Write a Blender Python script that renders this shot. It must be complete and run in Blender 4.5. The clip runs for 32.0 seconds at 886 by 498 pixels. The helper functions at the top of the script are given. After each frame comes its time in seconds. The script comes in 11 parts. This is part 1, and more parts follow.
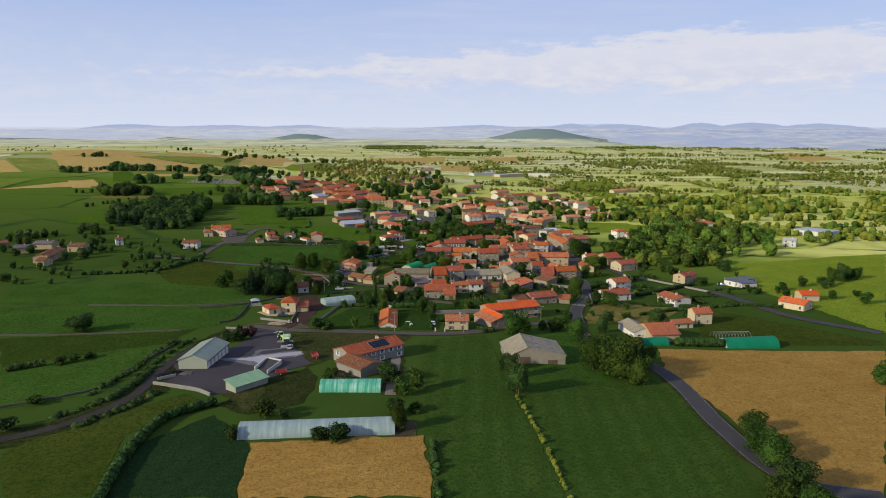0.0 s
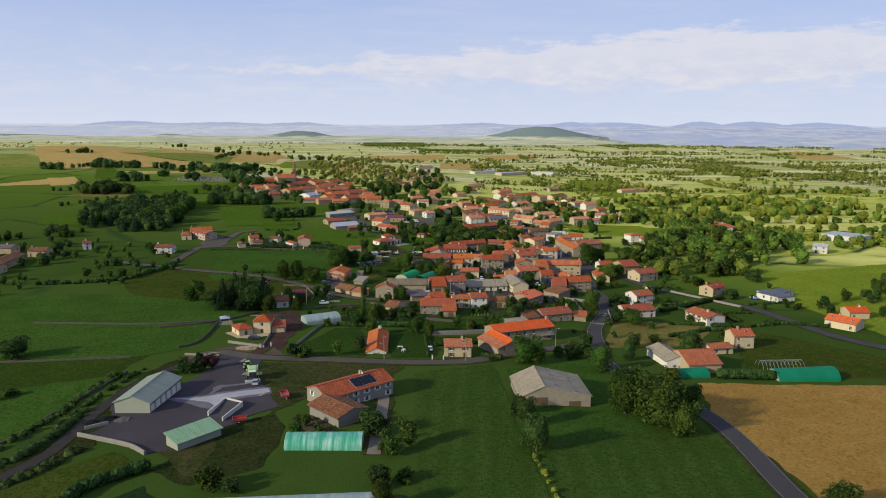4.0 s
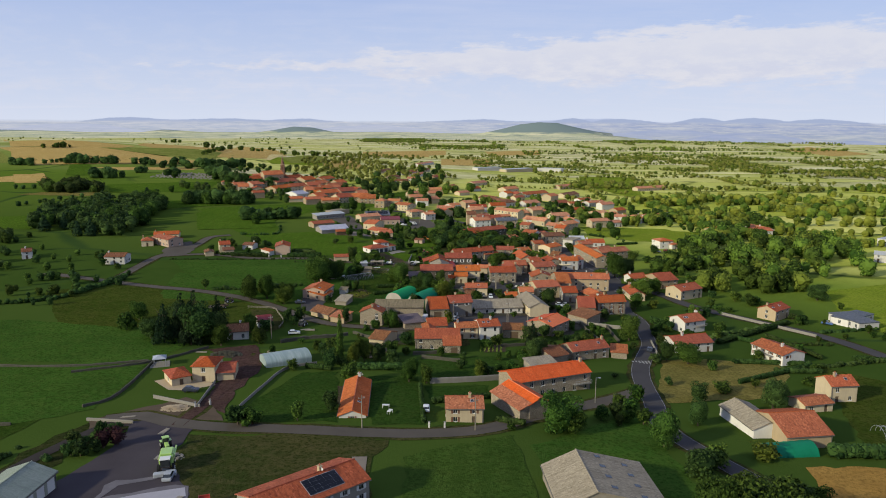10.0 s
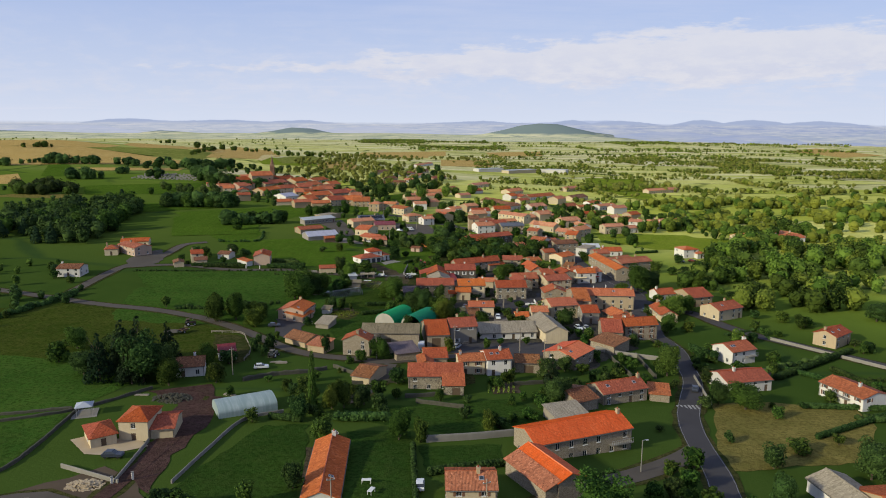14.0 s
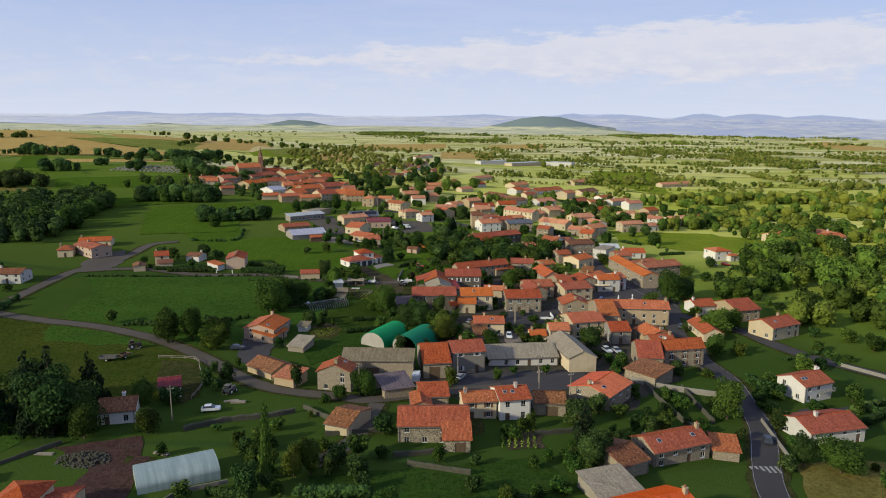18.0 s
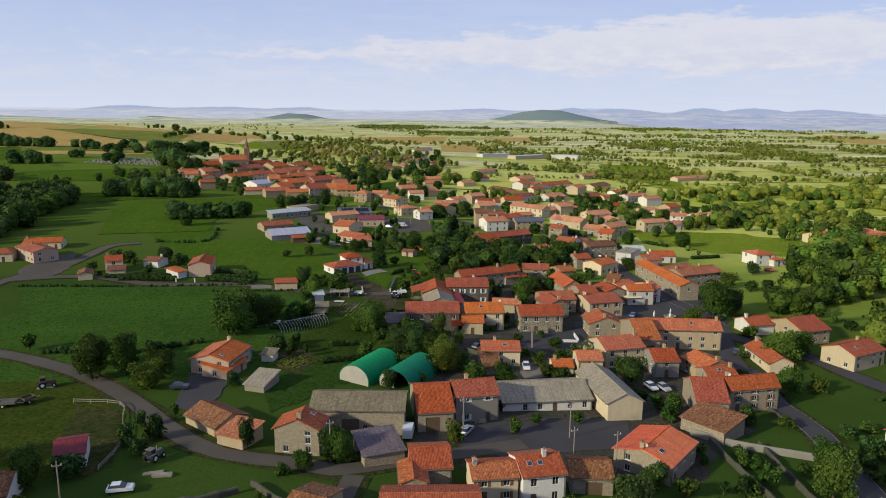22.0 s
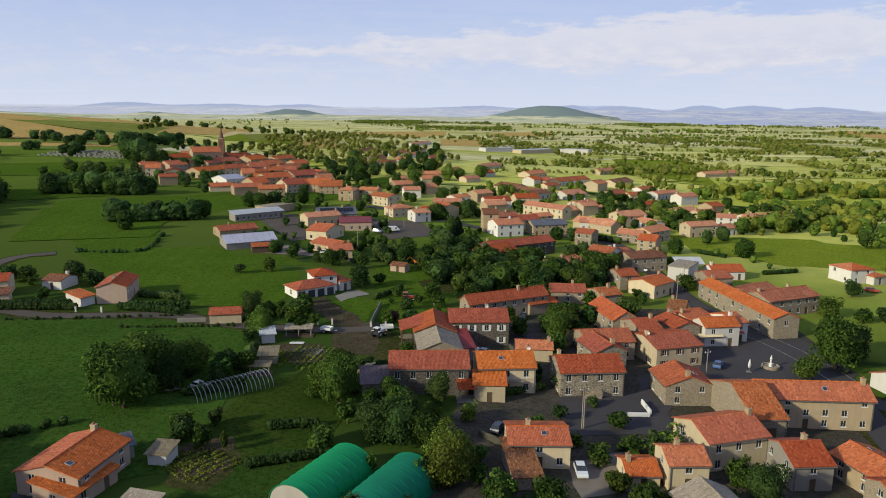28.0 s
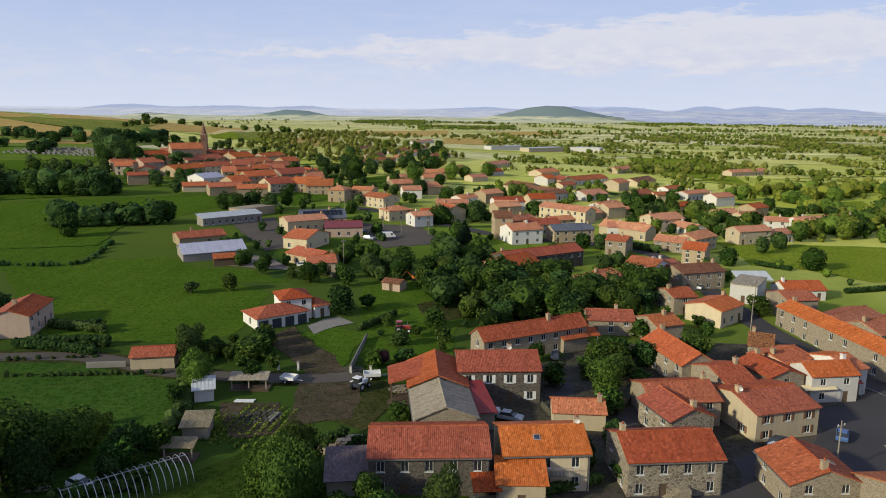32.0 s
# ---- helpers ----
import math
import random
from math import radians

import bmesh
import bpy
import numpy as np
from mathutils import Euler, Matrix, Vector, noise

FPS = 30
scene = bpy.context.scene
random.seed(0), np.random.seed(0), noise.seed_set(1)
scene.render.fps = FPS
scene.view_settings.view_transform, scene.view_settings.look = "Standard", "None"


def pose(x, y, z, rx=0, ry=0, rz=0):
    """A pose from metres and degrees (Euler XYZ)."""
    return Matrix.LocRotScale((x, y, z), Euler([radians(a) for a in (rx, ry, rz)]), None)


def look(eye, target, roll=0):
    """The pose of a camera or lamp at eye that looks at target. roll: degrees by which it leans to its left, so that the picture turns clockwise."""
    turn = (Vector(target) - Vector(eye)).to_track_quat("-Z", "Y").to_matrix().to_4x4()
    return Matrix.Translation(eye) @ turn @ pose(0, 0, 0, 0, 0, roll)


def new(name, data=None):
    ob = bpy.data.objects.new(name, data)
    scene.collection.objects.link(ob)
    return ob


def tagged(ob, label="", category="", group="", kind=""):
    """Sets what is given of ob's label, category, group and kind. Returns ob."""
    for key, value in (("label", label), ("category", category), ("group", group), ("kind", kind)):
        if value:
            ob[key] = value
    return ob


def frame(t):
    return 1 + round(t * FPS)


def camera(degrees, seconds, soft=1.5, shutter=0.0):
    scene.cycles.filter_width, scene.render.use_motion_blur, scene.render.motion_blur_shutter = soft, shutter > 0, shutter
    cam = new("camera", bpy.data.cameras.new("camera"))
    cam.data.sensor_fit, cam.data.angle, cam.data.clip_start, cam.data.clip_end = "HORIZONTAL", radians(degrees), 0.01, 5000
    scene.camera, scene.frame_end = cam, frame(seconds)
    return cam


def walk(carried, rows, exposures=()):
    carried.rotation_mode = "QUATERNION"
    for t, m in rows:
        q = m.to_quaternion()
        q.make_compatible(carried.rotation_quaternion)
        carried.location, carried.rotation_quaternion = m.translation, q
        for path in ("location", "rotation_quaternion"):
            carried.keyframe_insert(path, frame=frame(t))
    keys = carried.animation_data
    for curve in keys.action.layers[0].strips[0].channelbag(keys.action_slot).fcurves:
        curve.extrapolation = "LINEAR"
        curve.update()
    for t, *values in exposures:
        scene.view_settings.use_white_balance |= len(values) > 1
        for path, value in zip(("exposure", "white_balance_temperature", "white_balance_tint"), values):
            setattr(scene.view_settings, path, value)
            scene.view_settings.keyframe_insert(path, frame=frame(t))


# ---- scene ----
cam = camera(64.0, 32.0, soft=1.0)
# seconds, x, y, z, yaw, pitch, roll: a level flight straight ahead that sinks slowly
ROWS = [
    (0.0, 0.00, 0.00, 80.00, 0.000, -9.768, -0.009),
    (1.0, 0.05, 10.42, 79.47, 0.003, -9.805, -0.075),
    (2.0, 0.10, 20.88, 78.92, -0.017, -9.834, -0.121),
    (3.0, 0.14, 31.38, 78.32, -0.022, -9.879, -0.178),
    (3.5, 0.16, 36.65, 78.02, -0.024, -9.909, -0.206),
    (4.5, 0.19, 47.20, 77.37, -0.010, -9.971, -0.224),
    (5.5, 0.21, 57.79, 76.70, 0.004, -10.034, -0.241),
    (6.0, 0.23, 63.10, 76.35, 0.026, -10.055, -0.245),
    (7.0, 0.24, 73.75, 75.62, 0.050, -10.125, -0.251),
    (8.0, 0.26, 84.43, 74.86, 0.066, -10.188, -0.247),
    (9.0, 0.26, 95.15, 74.07, 0.081, -10.251, -0.203),
    (10.0, 0.26, 105.91, 73.24, 0.083, -10.222, -0.225),
    (11.0, 0.26, 116.71, 72.38, 0.085, -10.194, -0.227),
    (12.0, 0.25, 127.54, 71.49, 0.071, -10.165, -0.259),
    (13.0, 0.23, 138.41, 70.56, 0.065, -10.136, -0.281),
    (14.0, 0.21, 149.32, 69.60, 0.059, -10.092, -0.293),
    (14.5, 0.20, 154.78, 69.11, 0.063, -10.066, -0.294),
    (15.5, 0.17, 165.75, 68.10, 0.073, -10.037, -0.315),
    (16.5, 0.13, 176.75, 67.06, 0.082, -10.008, -0.337),
    (17.0, 0.11, 182.26, 66.52, 0.087, -10.052, -0.371),
    (17.5, 0.09, 187.78, 65.98, 0.092, -10.306, -0.416),
    (18.0, 0.07, 193.32, 65.43, 0.074, -10.616, -0.400),
    (18.5, 0.04, 198.86, 64.87, 0.079, -10.902, -0.415),
    (19.0, 0.02, 204.41, 64.30, 0.084, -10.922, -0.439),
    (20.0, -0.04, 215.54, 63.14, 0.092, -10.950, -0.433),
    (21.0, -0.10, 226.71, 61.95, 0.085, -11.009, -0.436),
    (22.0, -0.16, 237.91, 60.72, 0.062, -11.068, -0.439),
    (22.5, -0.20, 243.53, 60.09, 0.067, -11.156, -0.430),
    (23.0, -0.24, 249.15, 59.46, 0.047, -11.268, -0.412),
    (24.0, -0.31, 260.43, 58.16, 0.038, -11.273, -0.429),
    (25.0, -0.40, 271.75, 56.84, 0.037, -11.277, -0.436),
    (25.5, -0.44, 277.42, 56.16, 0.029, -11.284, -0.449),
    (26.5, -0.53, 288.79, 54.78, 0.016, -11.284, -0.466),
    (27.5, -0.63, 300.20, 53.37, 0.003, -11.285, -0.483),
    (28.0, -0.68, 305.92, 52.65, 0.010, -11.291, -0.477),
    (29.0, -0.79, 317.38, 51.19, -0.036, -11.273, -0.444),
    (29.5, -0.84, 323.13, 50.45, -0.048, -11.253, -0.412),
    (30.0, -0.90, 328.88, 49.70, 0.003, -11.240, -0.411),
    (30.5, -0.96, 334.65, 48.94, 0.070, -11.227, -0.409),
    (31.0, -1.02, 340.42, 48.17, 0.129, -11.214, -0.408),
    (31.5, -1.08, 346.21, 47.39, 0.180, -11.209, -0.386),
    (32.0, -1.14, 352.00, 46.61, 0.224, -11.189, -0.385),
]
walk(cam, [(t, pose(x, y, z, 90 + pitch, roll, yaw)) for t, x, y, z, yaw, pitch, roll in ROWS], exposures=[(0.0, 0.0), (32.0, 0.0)])

# ---------------------------------------------------------------- light
SUN_EL, SUN_AZ = radians(22), radians(-122)  # azimuth from +y towards +x: the sun stands to the west, a little behind
world = bpy.data.worlds.new("sky")
scene.world = world
world.use_nodes = True


def math_node(tree, op, a, b=None, c=None, clamp=False):
    n = tree.nodes.new("ShaderNodeMath")
    n.operation, n.use_clamp = op, clamp
    for i, v in enumerate((a, b, c)):
        if v is None:
            continue
        if isinstance(v, (int, float)):
            n.inputs[i].default_value = v
        else:
            tree.links.new(v, n.inputs[i])
    return n.outputs[0]


def mix_node(tree, fac, a, b, blend="MIX"):
    n = tree.nodes.new("ShaderNodeMix")
    n.data_type, n.blend_type = "RGBA", blend
    for sock, v in ((n.inputs["Factor"], fac), (n.inputs["A"], a), (n.inputs["B"], b)):
        if isinstance(v, (int, float)):
            sock.default_value = v
        elif isinstance(v, tuple):
            sock.default_value = (*v, 1) if len(v) == 3 else v
        else:
            tree.links.new(v, sock)
    return n.outputs["Result"]


def ramp_node(tree, fac, stops):
    n = tree.nodes.new("ShaderNodeValToRGB")
    e = n.color_ramp.elements
    while len(e) < len(stops):
        e.new(0.5)
    for el, (p, c) in zip(e, stops):
        el.position = p
        el.color = (*c, 1) if isinstance(c, tuple) else (c, c, c, 1)
    tree.links.new(fac, n.inputs[0])
    return n.outputs[0]


def noise_node(tree, vec, scale, detail=4.0, rough=0.55, dims="3D", out=0):
    n = tree.nodes.new("ShaderNodeTexNoise")
    n.noise_dimensions = dims
    n.inputs["Scale"].default_value, n.inputs["Detail"].default_value, n.inputs["Roughness"].default_value = scale, detail, rough
    if vec is not None:
        tree.links.new(vec, n.inputs["Vector"])
    return n.outputs[out]


def map_node(tree, vec, scale=(1, 1, 1), loc=(0, 0, 0), rot=(0, 0, 0)):
    n = tree.nodes.new("ShaderNodeMapping")
    n.inputs["Scale"].default_value, n.inputs["Location"].default_value, n.inputs["Rotation"].default_value = scale, loc, rot
    tree.links.new(vec, n.inputs["Vector"])
    return n.outputs[0]


def make_sky():
    t = world.node_tree
    t.nodes.clear()
    sky = t.nodes.new("ShaderNodeTexSky")
    sky.sky_type, sky.sun_disc = "NISHITA", False
    sky.sun_elevation, sky.sun_rotation = SUN_EL, SUN_AZ
    sky.air_density, sky.dust_density, sky.ozone_density, sky.altitude = 1.0, 2.2, 2.0, 900
    vec = t.nodes.new("ShaderNodeTexCoord").outputs["Generated"]
    xyz = t.nodes.new("ShaderNodeSeparateXYZ")
    t.links.new(vec, xyz.inputs[0])
    x, y, z = xyz.outputs
    up = math_node(t, "MAXIMUM", z, 0.012)
    # cloud layer, seen on a plane overhead
    flat = t.nodes.new("ShaderNodeCombineXYZ")
    t.links.new(math_node(t, "DIVIDE", x, math_node(t, "ADD", up, 0.07)), flat.inputs[0])
    t.links.new(math_node(t, "DIVIDE", y, math_node(t, "ADD", up, 0.07)), flat.inputs[1])
    n1 = noise_node(t, map_node(t, flat.outputs[0], (0.30, 0.62, 1), (1.3, 0.4, 0)), 1.0, 7.0, 0.56)
    n2 = noise_node(t, map_node(t, flat.outputs[0], (0.7, 2.2, 1), (4.0, 7.7, 0)), 1.4, 6.0, 0.6)
    cover = ramp_node(t, math_node(t, "ADD", math_node(t, "MULTIPLY", n1, 0.7), math_node(t, "MULTIPLY", n2, 0.3)), [(0.50, 0.0), (0.72, 1.0)])
    col = mix_node(t, 1.0, sky.outputs[0], (1.0, 1.0, 1.0), "MULTIPLY")
    col = mix_node(t, 0.75, col, (4.7, 6.2, 10.6))
    white = mix_node(t, n2, (8.2, 8.3, 9.8), (9.6, 9.4, 10.2))
    thin = ramp_node(t, z, [(0.0, 0.95), (0.06, 0.62), (0.17, 0.14), (1.0, 0.05)])
    col = mix_node(t, thin, col, (8.0, 8.7, 10.3))
    col = mix_node(t, math_node(t, "MULTIPLY", cover, 0.30), col, white)
    # a long bank of cloud to the right of the view
    az = math_node(t, "ARCTAN2", x, y)
    wob = noise_node(t, map_node(t, vec, (7, 7, 30)), 2.0, 9.0, 0.60)
    puff = noise_node(t, map_node(t, vec, (16, 16, 44), (2.1, 0.7, 0)), 1.6, 8.0, 0.62)
    bank = math_node(t, "SUBTRACT", z, math_node(t, "ADD", 0.077, math_node(t, "MULTIPLY", az, 0.020)))
    bank = math_node(t, "ABSOLUTE", math_node(t, "DIVIDE", bank, 0.026))
    side = math_node(t, "ABSOLUTE", math_node(t, "DIVIDE", math_node(t, "SUBTRACT", az, 0.38), 0.36))
    body = math_node(t, "SUBTRACT", math_node(t, "MULTIPLY_ADD", wob, 2.3, 0.02), math_node(t, "ADD", math_node(t, "MULTIPLY", bank, 0.75), math_node(t, "MULTIPLY", side, 0.55)))
    body = ramp_node(t, body, [(0.0, 0.0), (0.30, 1.0)])
    shade = mix_node(t, ramp_node(t, math_node(t, "SUBTRACT", z, math_node(t, "MULTIPLY", az, 0.020)), [(0.058, 0.0), (0.098, 1.0)]), (7.9, 8.0, 9.2), (8.9, 8.8, 9.4))
    shade = mix_node(t, ramp_node(t, puff, [(0.42, 0.0), (0.62, 1.0)]), shade, (9.1, 9.0, 9.5))
    col = mix_node(t, math_node(t, "MULTIPLY", body, 0.72), col, shade)
    low = math_node(t, "MULTIPLY", ramp_node(t, puff, [(0.46, 0.0), (0.66, 1.0)]), ramp_node(t, z, [(0.012, 0.0), (0.04, 0.30), (0.10, 0.12), (0.16, 0.0)]))
    col = mix_node(t, low, col, (8.9, 8.7, 9.4))
    # far blue ranges beyond the plain, painted on the sky, haze in their colour
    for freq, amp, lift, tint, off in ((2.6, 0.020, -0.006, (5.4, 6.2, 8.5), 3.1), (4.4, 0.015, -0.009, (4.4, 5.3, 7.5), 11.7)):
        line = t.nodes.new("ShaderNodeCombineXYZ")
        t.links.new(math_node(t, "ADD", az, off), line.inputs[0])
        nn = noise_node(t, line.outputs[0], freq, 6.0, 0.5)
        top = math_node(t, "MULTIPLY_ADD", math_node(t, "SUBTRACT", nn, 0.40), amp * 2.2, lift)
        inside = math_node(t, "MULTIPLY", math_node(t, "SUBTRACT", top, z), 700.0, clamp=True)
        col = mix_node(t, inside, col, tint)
    ragged = t.nodes.new("ShaderNodeCombineXYZ")
    t.links.new(az, ragged.inputs[0])
    jag = math_node(t, "MULTIPLY", math_node(t, "SUBTRACT", noise_node(t, ragged.outputs[0], 26.0, 6.0, 0.6), 0.5), 0.006)
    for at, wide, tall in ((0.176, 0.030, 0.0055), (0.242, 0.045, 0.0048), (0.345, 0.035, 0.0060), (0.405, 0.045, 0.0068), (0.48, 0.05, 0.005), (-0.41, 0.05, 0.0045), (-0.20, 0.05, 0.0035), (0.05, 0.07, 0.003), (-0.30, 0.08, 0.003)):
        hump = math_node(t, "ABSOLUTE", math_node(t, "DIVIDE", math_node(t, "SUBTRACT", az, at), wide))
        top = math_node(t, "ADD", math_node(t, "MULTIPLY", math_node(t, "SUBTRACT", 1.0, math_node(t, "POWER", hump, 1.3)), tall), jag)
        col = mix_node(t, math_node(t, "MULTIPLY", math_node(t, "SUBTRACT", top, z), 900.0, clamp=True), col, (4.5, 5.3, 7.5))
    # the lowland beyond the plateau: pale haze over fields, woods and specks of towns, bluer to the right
    # this haze is colour painted on the sky backdrop
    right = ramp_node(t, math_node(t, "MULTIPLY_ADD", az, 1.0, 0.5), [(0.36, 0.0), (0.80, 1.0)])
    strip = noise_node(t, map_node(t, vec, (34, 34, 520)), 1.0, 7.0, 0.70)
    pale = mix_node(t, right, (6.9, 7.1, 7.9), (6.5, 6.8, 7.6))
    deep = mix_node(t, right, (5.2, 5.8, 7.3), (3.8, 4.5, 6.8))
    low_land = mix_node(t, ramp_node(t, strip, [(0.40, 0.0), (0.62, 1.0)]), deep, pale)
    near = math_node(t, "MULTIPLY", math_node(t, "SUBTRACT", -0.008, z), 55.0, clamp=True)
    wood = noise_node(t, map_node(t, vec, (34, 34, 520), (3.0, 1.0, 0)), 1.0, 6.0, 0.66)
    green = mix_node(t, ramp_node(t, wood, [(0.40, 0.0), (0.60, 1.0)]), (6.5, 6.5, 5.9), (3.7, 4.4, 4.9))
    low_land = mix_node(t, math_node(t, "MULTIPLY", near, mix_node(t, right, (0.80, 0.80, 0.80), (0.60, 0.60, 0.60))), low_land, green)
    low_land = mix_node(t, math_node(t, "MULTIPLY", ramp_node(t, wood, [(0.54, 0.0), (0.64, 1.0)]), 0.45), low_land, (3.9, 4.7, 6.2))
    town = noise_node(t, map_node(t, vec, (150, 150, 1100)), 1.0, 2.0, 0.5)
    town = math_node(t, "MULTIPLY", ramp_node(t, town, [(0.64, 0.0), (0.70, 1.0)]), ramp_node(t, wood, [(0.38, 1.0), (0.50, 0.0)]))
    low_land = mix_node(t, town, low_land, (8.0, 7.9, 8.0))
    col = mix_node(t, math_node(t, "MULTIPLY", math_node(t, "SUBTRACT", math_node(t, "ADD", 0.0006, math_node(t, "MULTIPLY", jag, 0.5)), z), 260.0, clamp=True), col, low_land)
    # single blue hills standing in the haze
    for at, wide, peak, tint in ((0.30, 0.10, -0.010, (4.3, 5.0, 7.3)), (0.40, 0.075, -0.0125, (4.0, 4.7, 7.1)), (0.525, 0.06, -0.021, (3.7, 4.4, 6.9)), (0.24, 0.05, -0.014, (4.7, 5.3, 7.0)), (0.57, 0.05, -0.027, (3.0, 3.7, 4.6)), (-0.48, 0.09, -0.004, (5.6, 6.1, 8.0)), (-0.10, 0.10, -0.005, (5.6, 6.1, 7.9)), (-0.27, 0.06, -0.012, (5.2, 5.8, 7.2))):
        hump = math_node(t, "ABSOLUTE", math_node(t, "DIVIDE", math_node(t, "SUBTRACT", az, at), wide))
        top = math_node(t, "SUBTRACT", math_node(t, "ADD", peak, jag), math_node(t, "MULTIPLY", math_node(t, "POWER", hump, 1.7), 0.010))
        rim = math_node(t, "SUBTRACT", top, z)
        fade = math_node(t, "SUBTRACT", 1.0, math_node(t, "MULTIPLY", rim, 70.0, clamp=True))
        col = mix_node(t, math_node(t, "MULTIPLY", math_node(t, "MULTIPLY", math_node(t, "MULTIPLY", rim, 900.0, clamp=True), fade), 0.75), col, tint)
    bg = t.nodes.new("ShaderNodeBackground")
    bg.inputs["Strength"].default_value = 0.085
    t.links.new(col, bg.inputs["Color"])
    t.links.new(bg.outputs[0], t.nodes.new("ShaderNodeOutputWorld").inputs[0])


make_sky()
sun = new("sun", bpy.data.lights.new("sun", "SUN"))
sun.data.energy, sun.data.angle, sun.data.color = 4.9, radians(3.0), (0.97, 0.92, 0.68)
to_sun = Vector((math.sin(SUN_AZ) * math.cos(SUN_EL), math.cos(SUN_AZ) * math.cos(SUN_EL), math.sin(SUN_EL)))
sun.matrix_world = look(to_sun * 100, (0, 0, 0))

# ---------------------------------------------------------------- materials
MATS = {}


def base_mat(name):
    m = bpy.data.materials.new(name)
    m.use_nodes = True
    t = m.node_tree
    return m, t, t.nodes["Principled BSDF"]


def finish(t, bsdf, col, rough=0.85, bump=None, strength=0.4, dist=0.05, spec=0.2):
    if isinstance(col, tuple):
        bsdf.inputs["Base Color"].default_value = (*col, 1)
    else:
        t.links.new(col, bsdf.inputs["Base Color"])
    if isinstance(rough, (int, float)):
        bsdf.inputs["Roughness"].default_value = rough
    else:
        t.links.new(rough, bsdf.inputs["Roughness"])
    bsdf.inputs["Specular IOR Level"].default_value = spec
    if bump is not None:
        b = t.nodes.new("ShaderNodeBump")
        b.inputs["Strength"].default_value, b.inputs["Distance"].default_value = strength, dist
        t.links.new(bump, b.inputs["Height"])
        t.links.new(b.outputs[0], bsdf.inputs["Normal"])


def obj_vec(t):
    return t.nodes.new("ShaderNodeTexCoord").outputs["Object"]


def world_vec(t):
    return t.nodes.new("ShaderNodeNewGeometry").outputs["Position"]


def rnd(t):
    return t.nodes.new("ShaderNodeObjectInfo").outputs["Random"]


def mat_plain(name, col, rough=0.8, var=0.25, scale=0.6, metal=0.0, spec=0.08, fine=9.0):
    """A surface of one colour with stains at two scales."""
    if name in MATS:
        return MATS[name]
    m, t, b = base_mat(name)
    v = world_vec(t)
    n = noise_node(t, v, scale, 5.0)
    n2 = noise_node(t, v, fine, 3.0)
    dark = tuple(c * (1 - var) for c in col)
    light = tuple(min(0.95, c * (1 + var * 0.7)) for c in col)
    c = mix_node(t, n, dark, light)
    c = mix_node(t, math_node(t, "MULTIPLY", n2, var), c, dark)
    finish(t, b, c, rough, n2, 0.25, 0.02, spec)
    b.inputs["Metallic"].default_value = metal
    MATS[name] = m
    return m


def mat_streaked(name, col, pale):
    """Weathered plastic film with pale streaks running over the bow."""
    m, t, b = base_mat(name)
    v = obj_vec(t)
    run = noise_node(t, map_node(t, v, (1.0, 0.06, 0.06)), 1.1, 5.0, 0.7)
    spot = noise_node(t, v, 0.5, 4.0, 0.6)
    fac = math_node(t, "MULTIPLY", ramp_node(t, run, [(0.42, 0.0), (0.66, 1.0)]), ramp_node(t, spot, [(0.30, 0.35), (0.62, 1.0)]))
    finish(t, b, mix_node(t, fac, col, pale), 0.5, spot, 0.3, 0.05, 0.2)
    MATS[name] = m
    return m


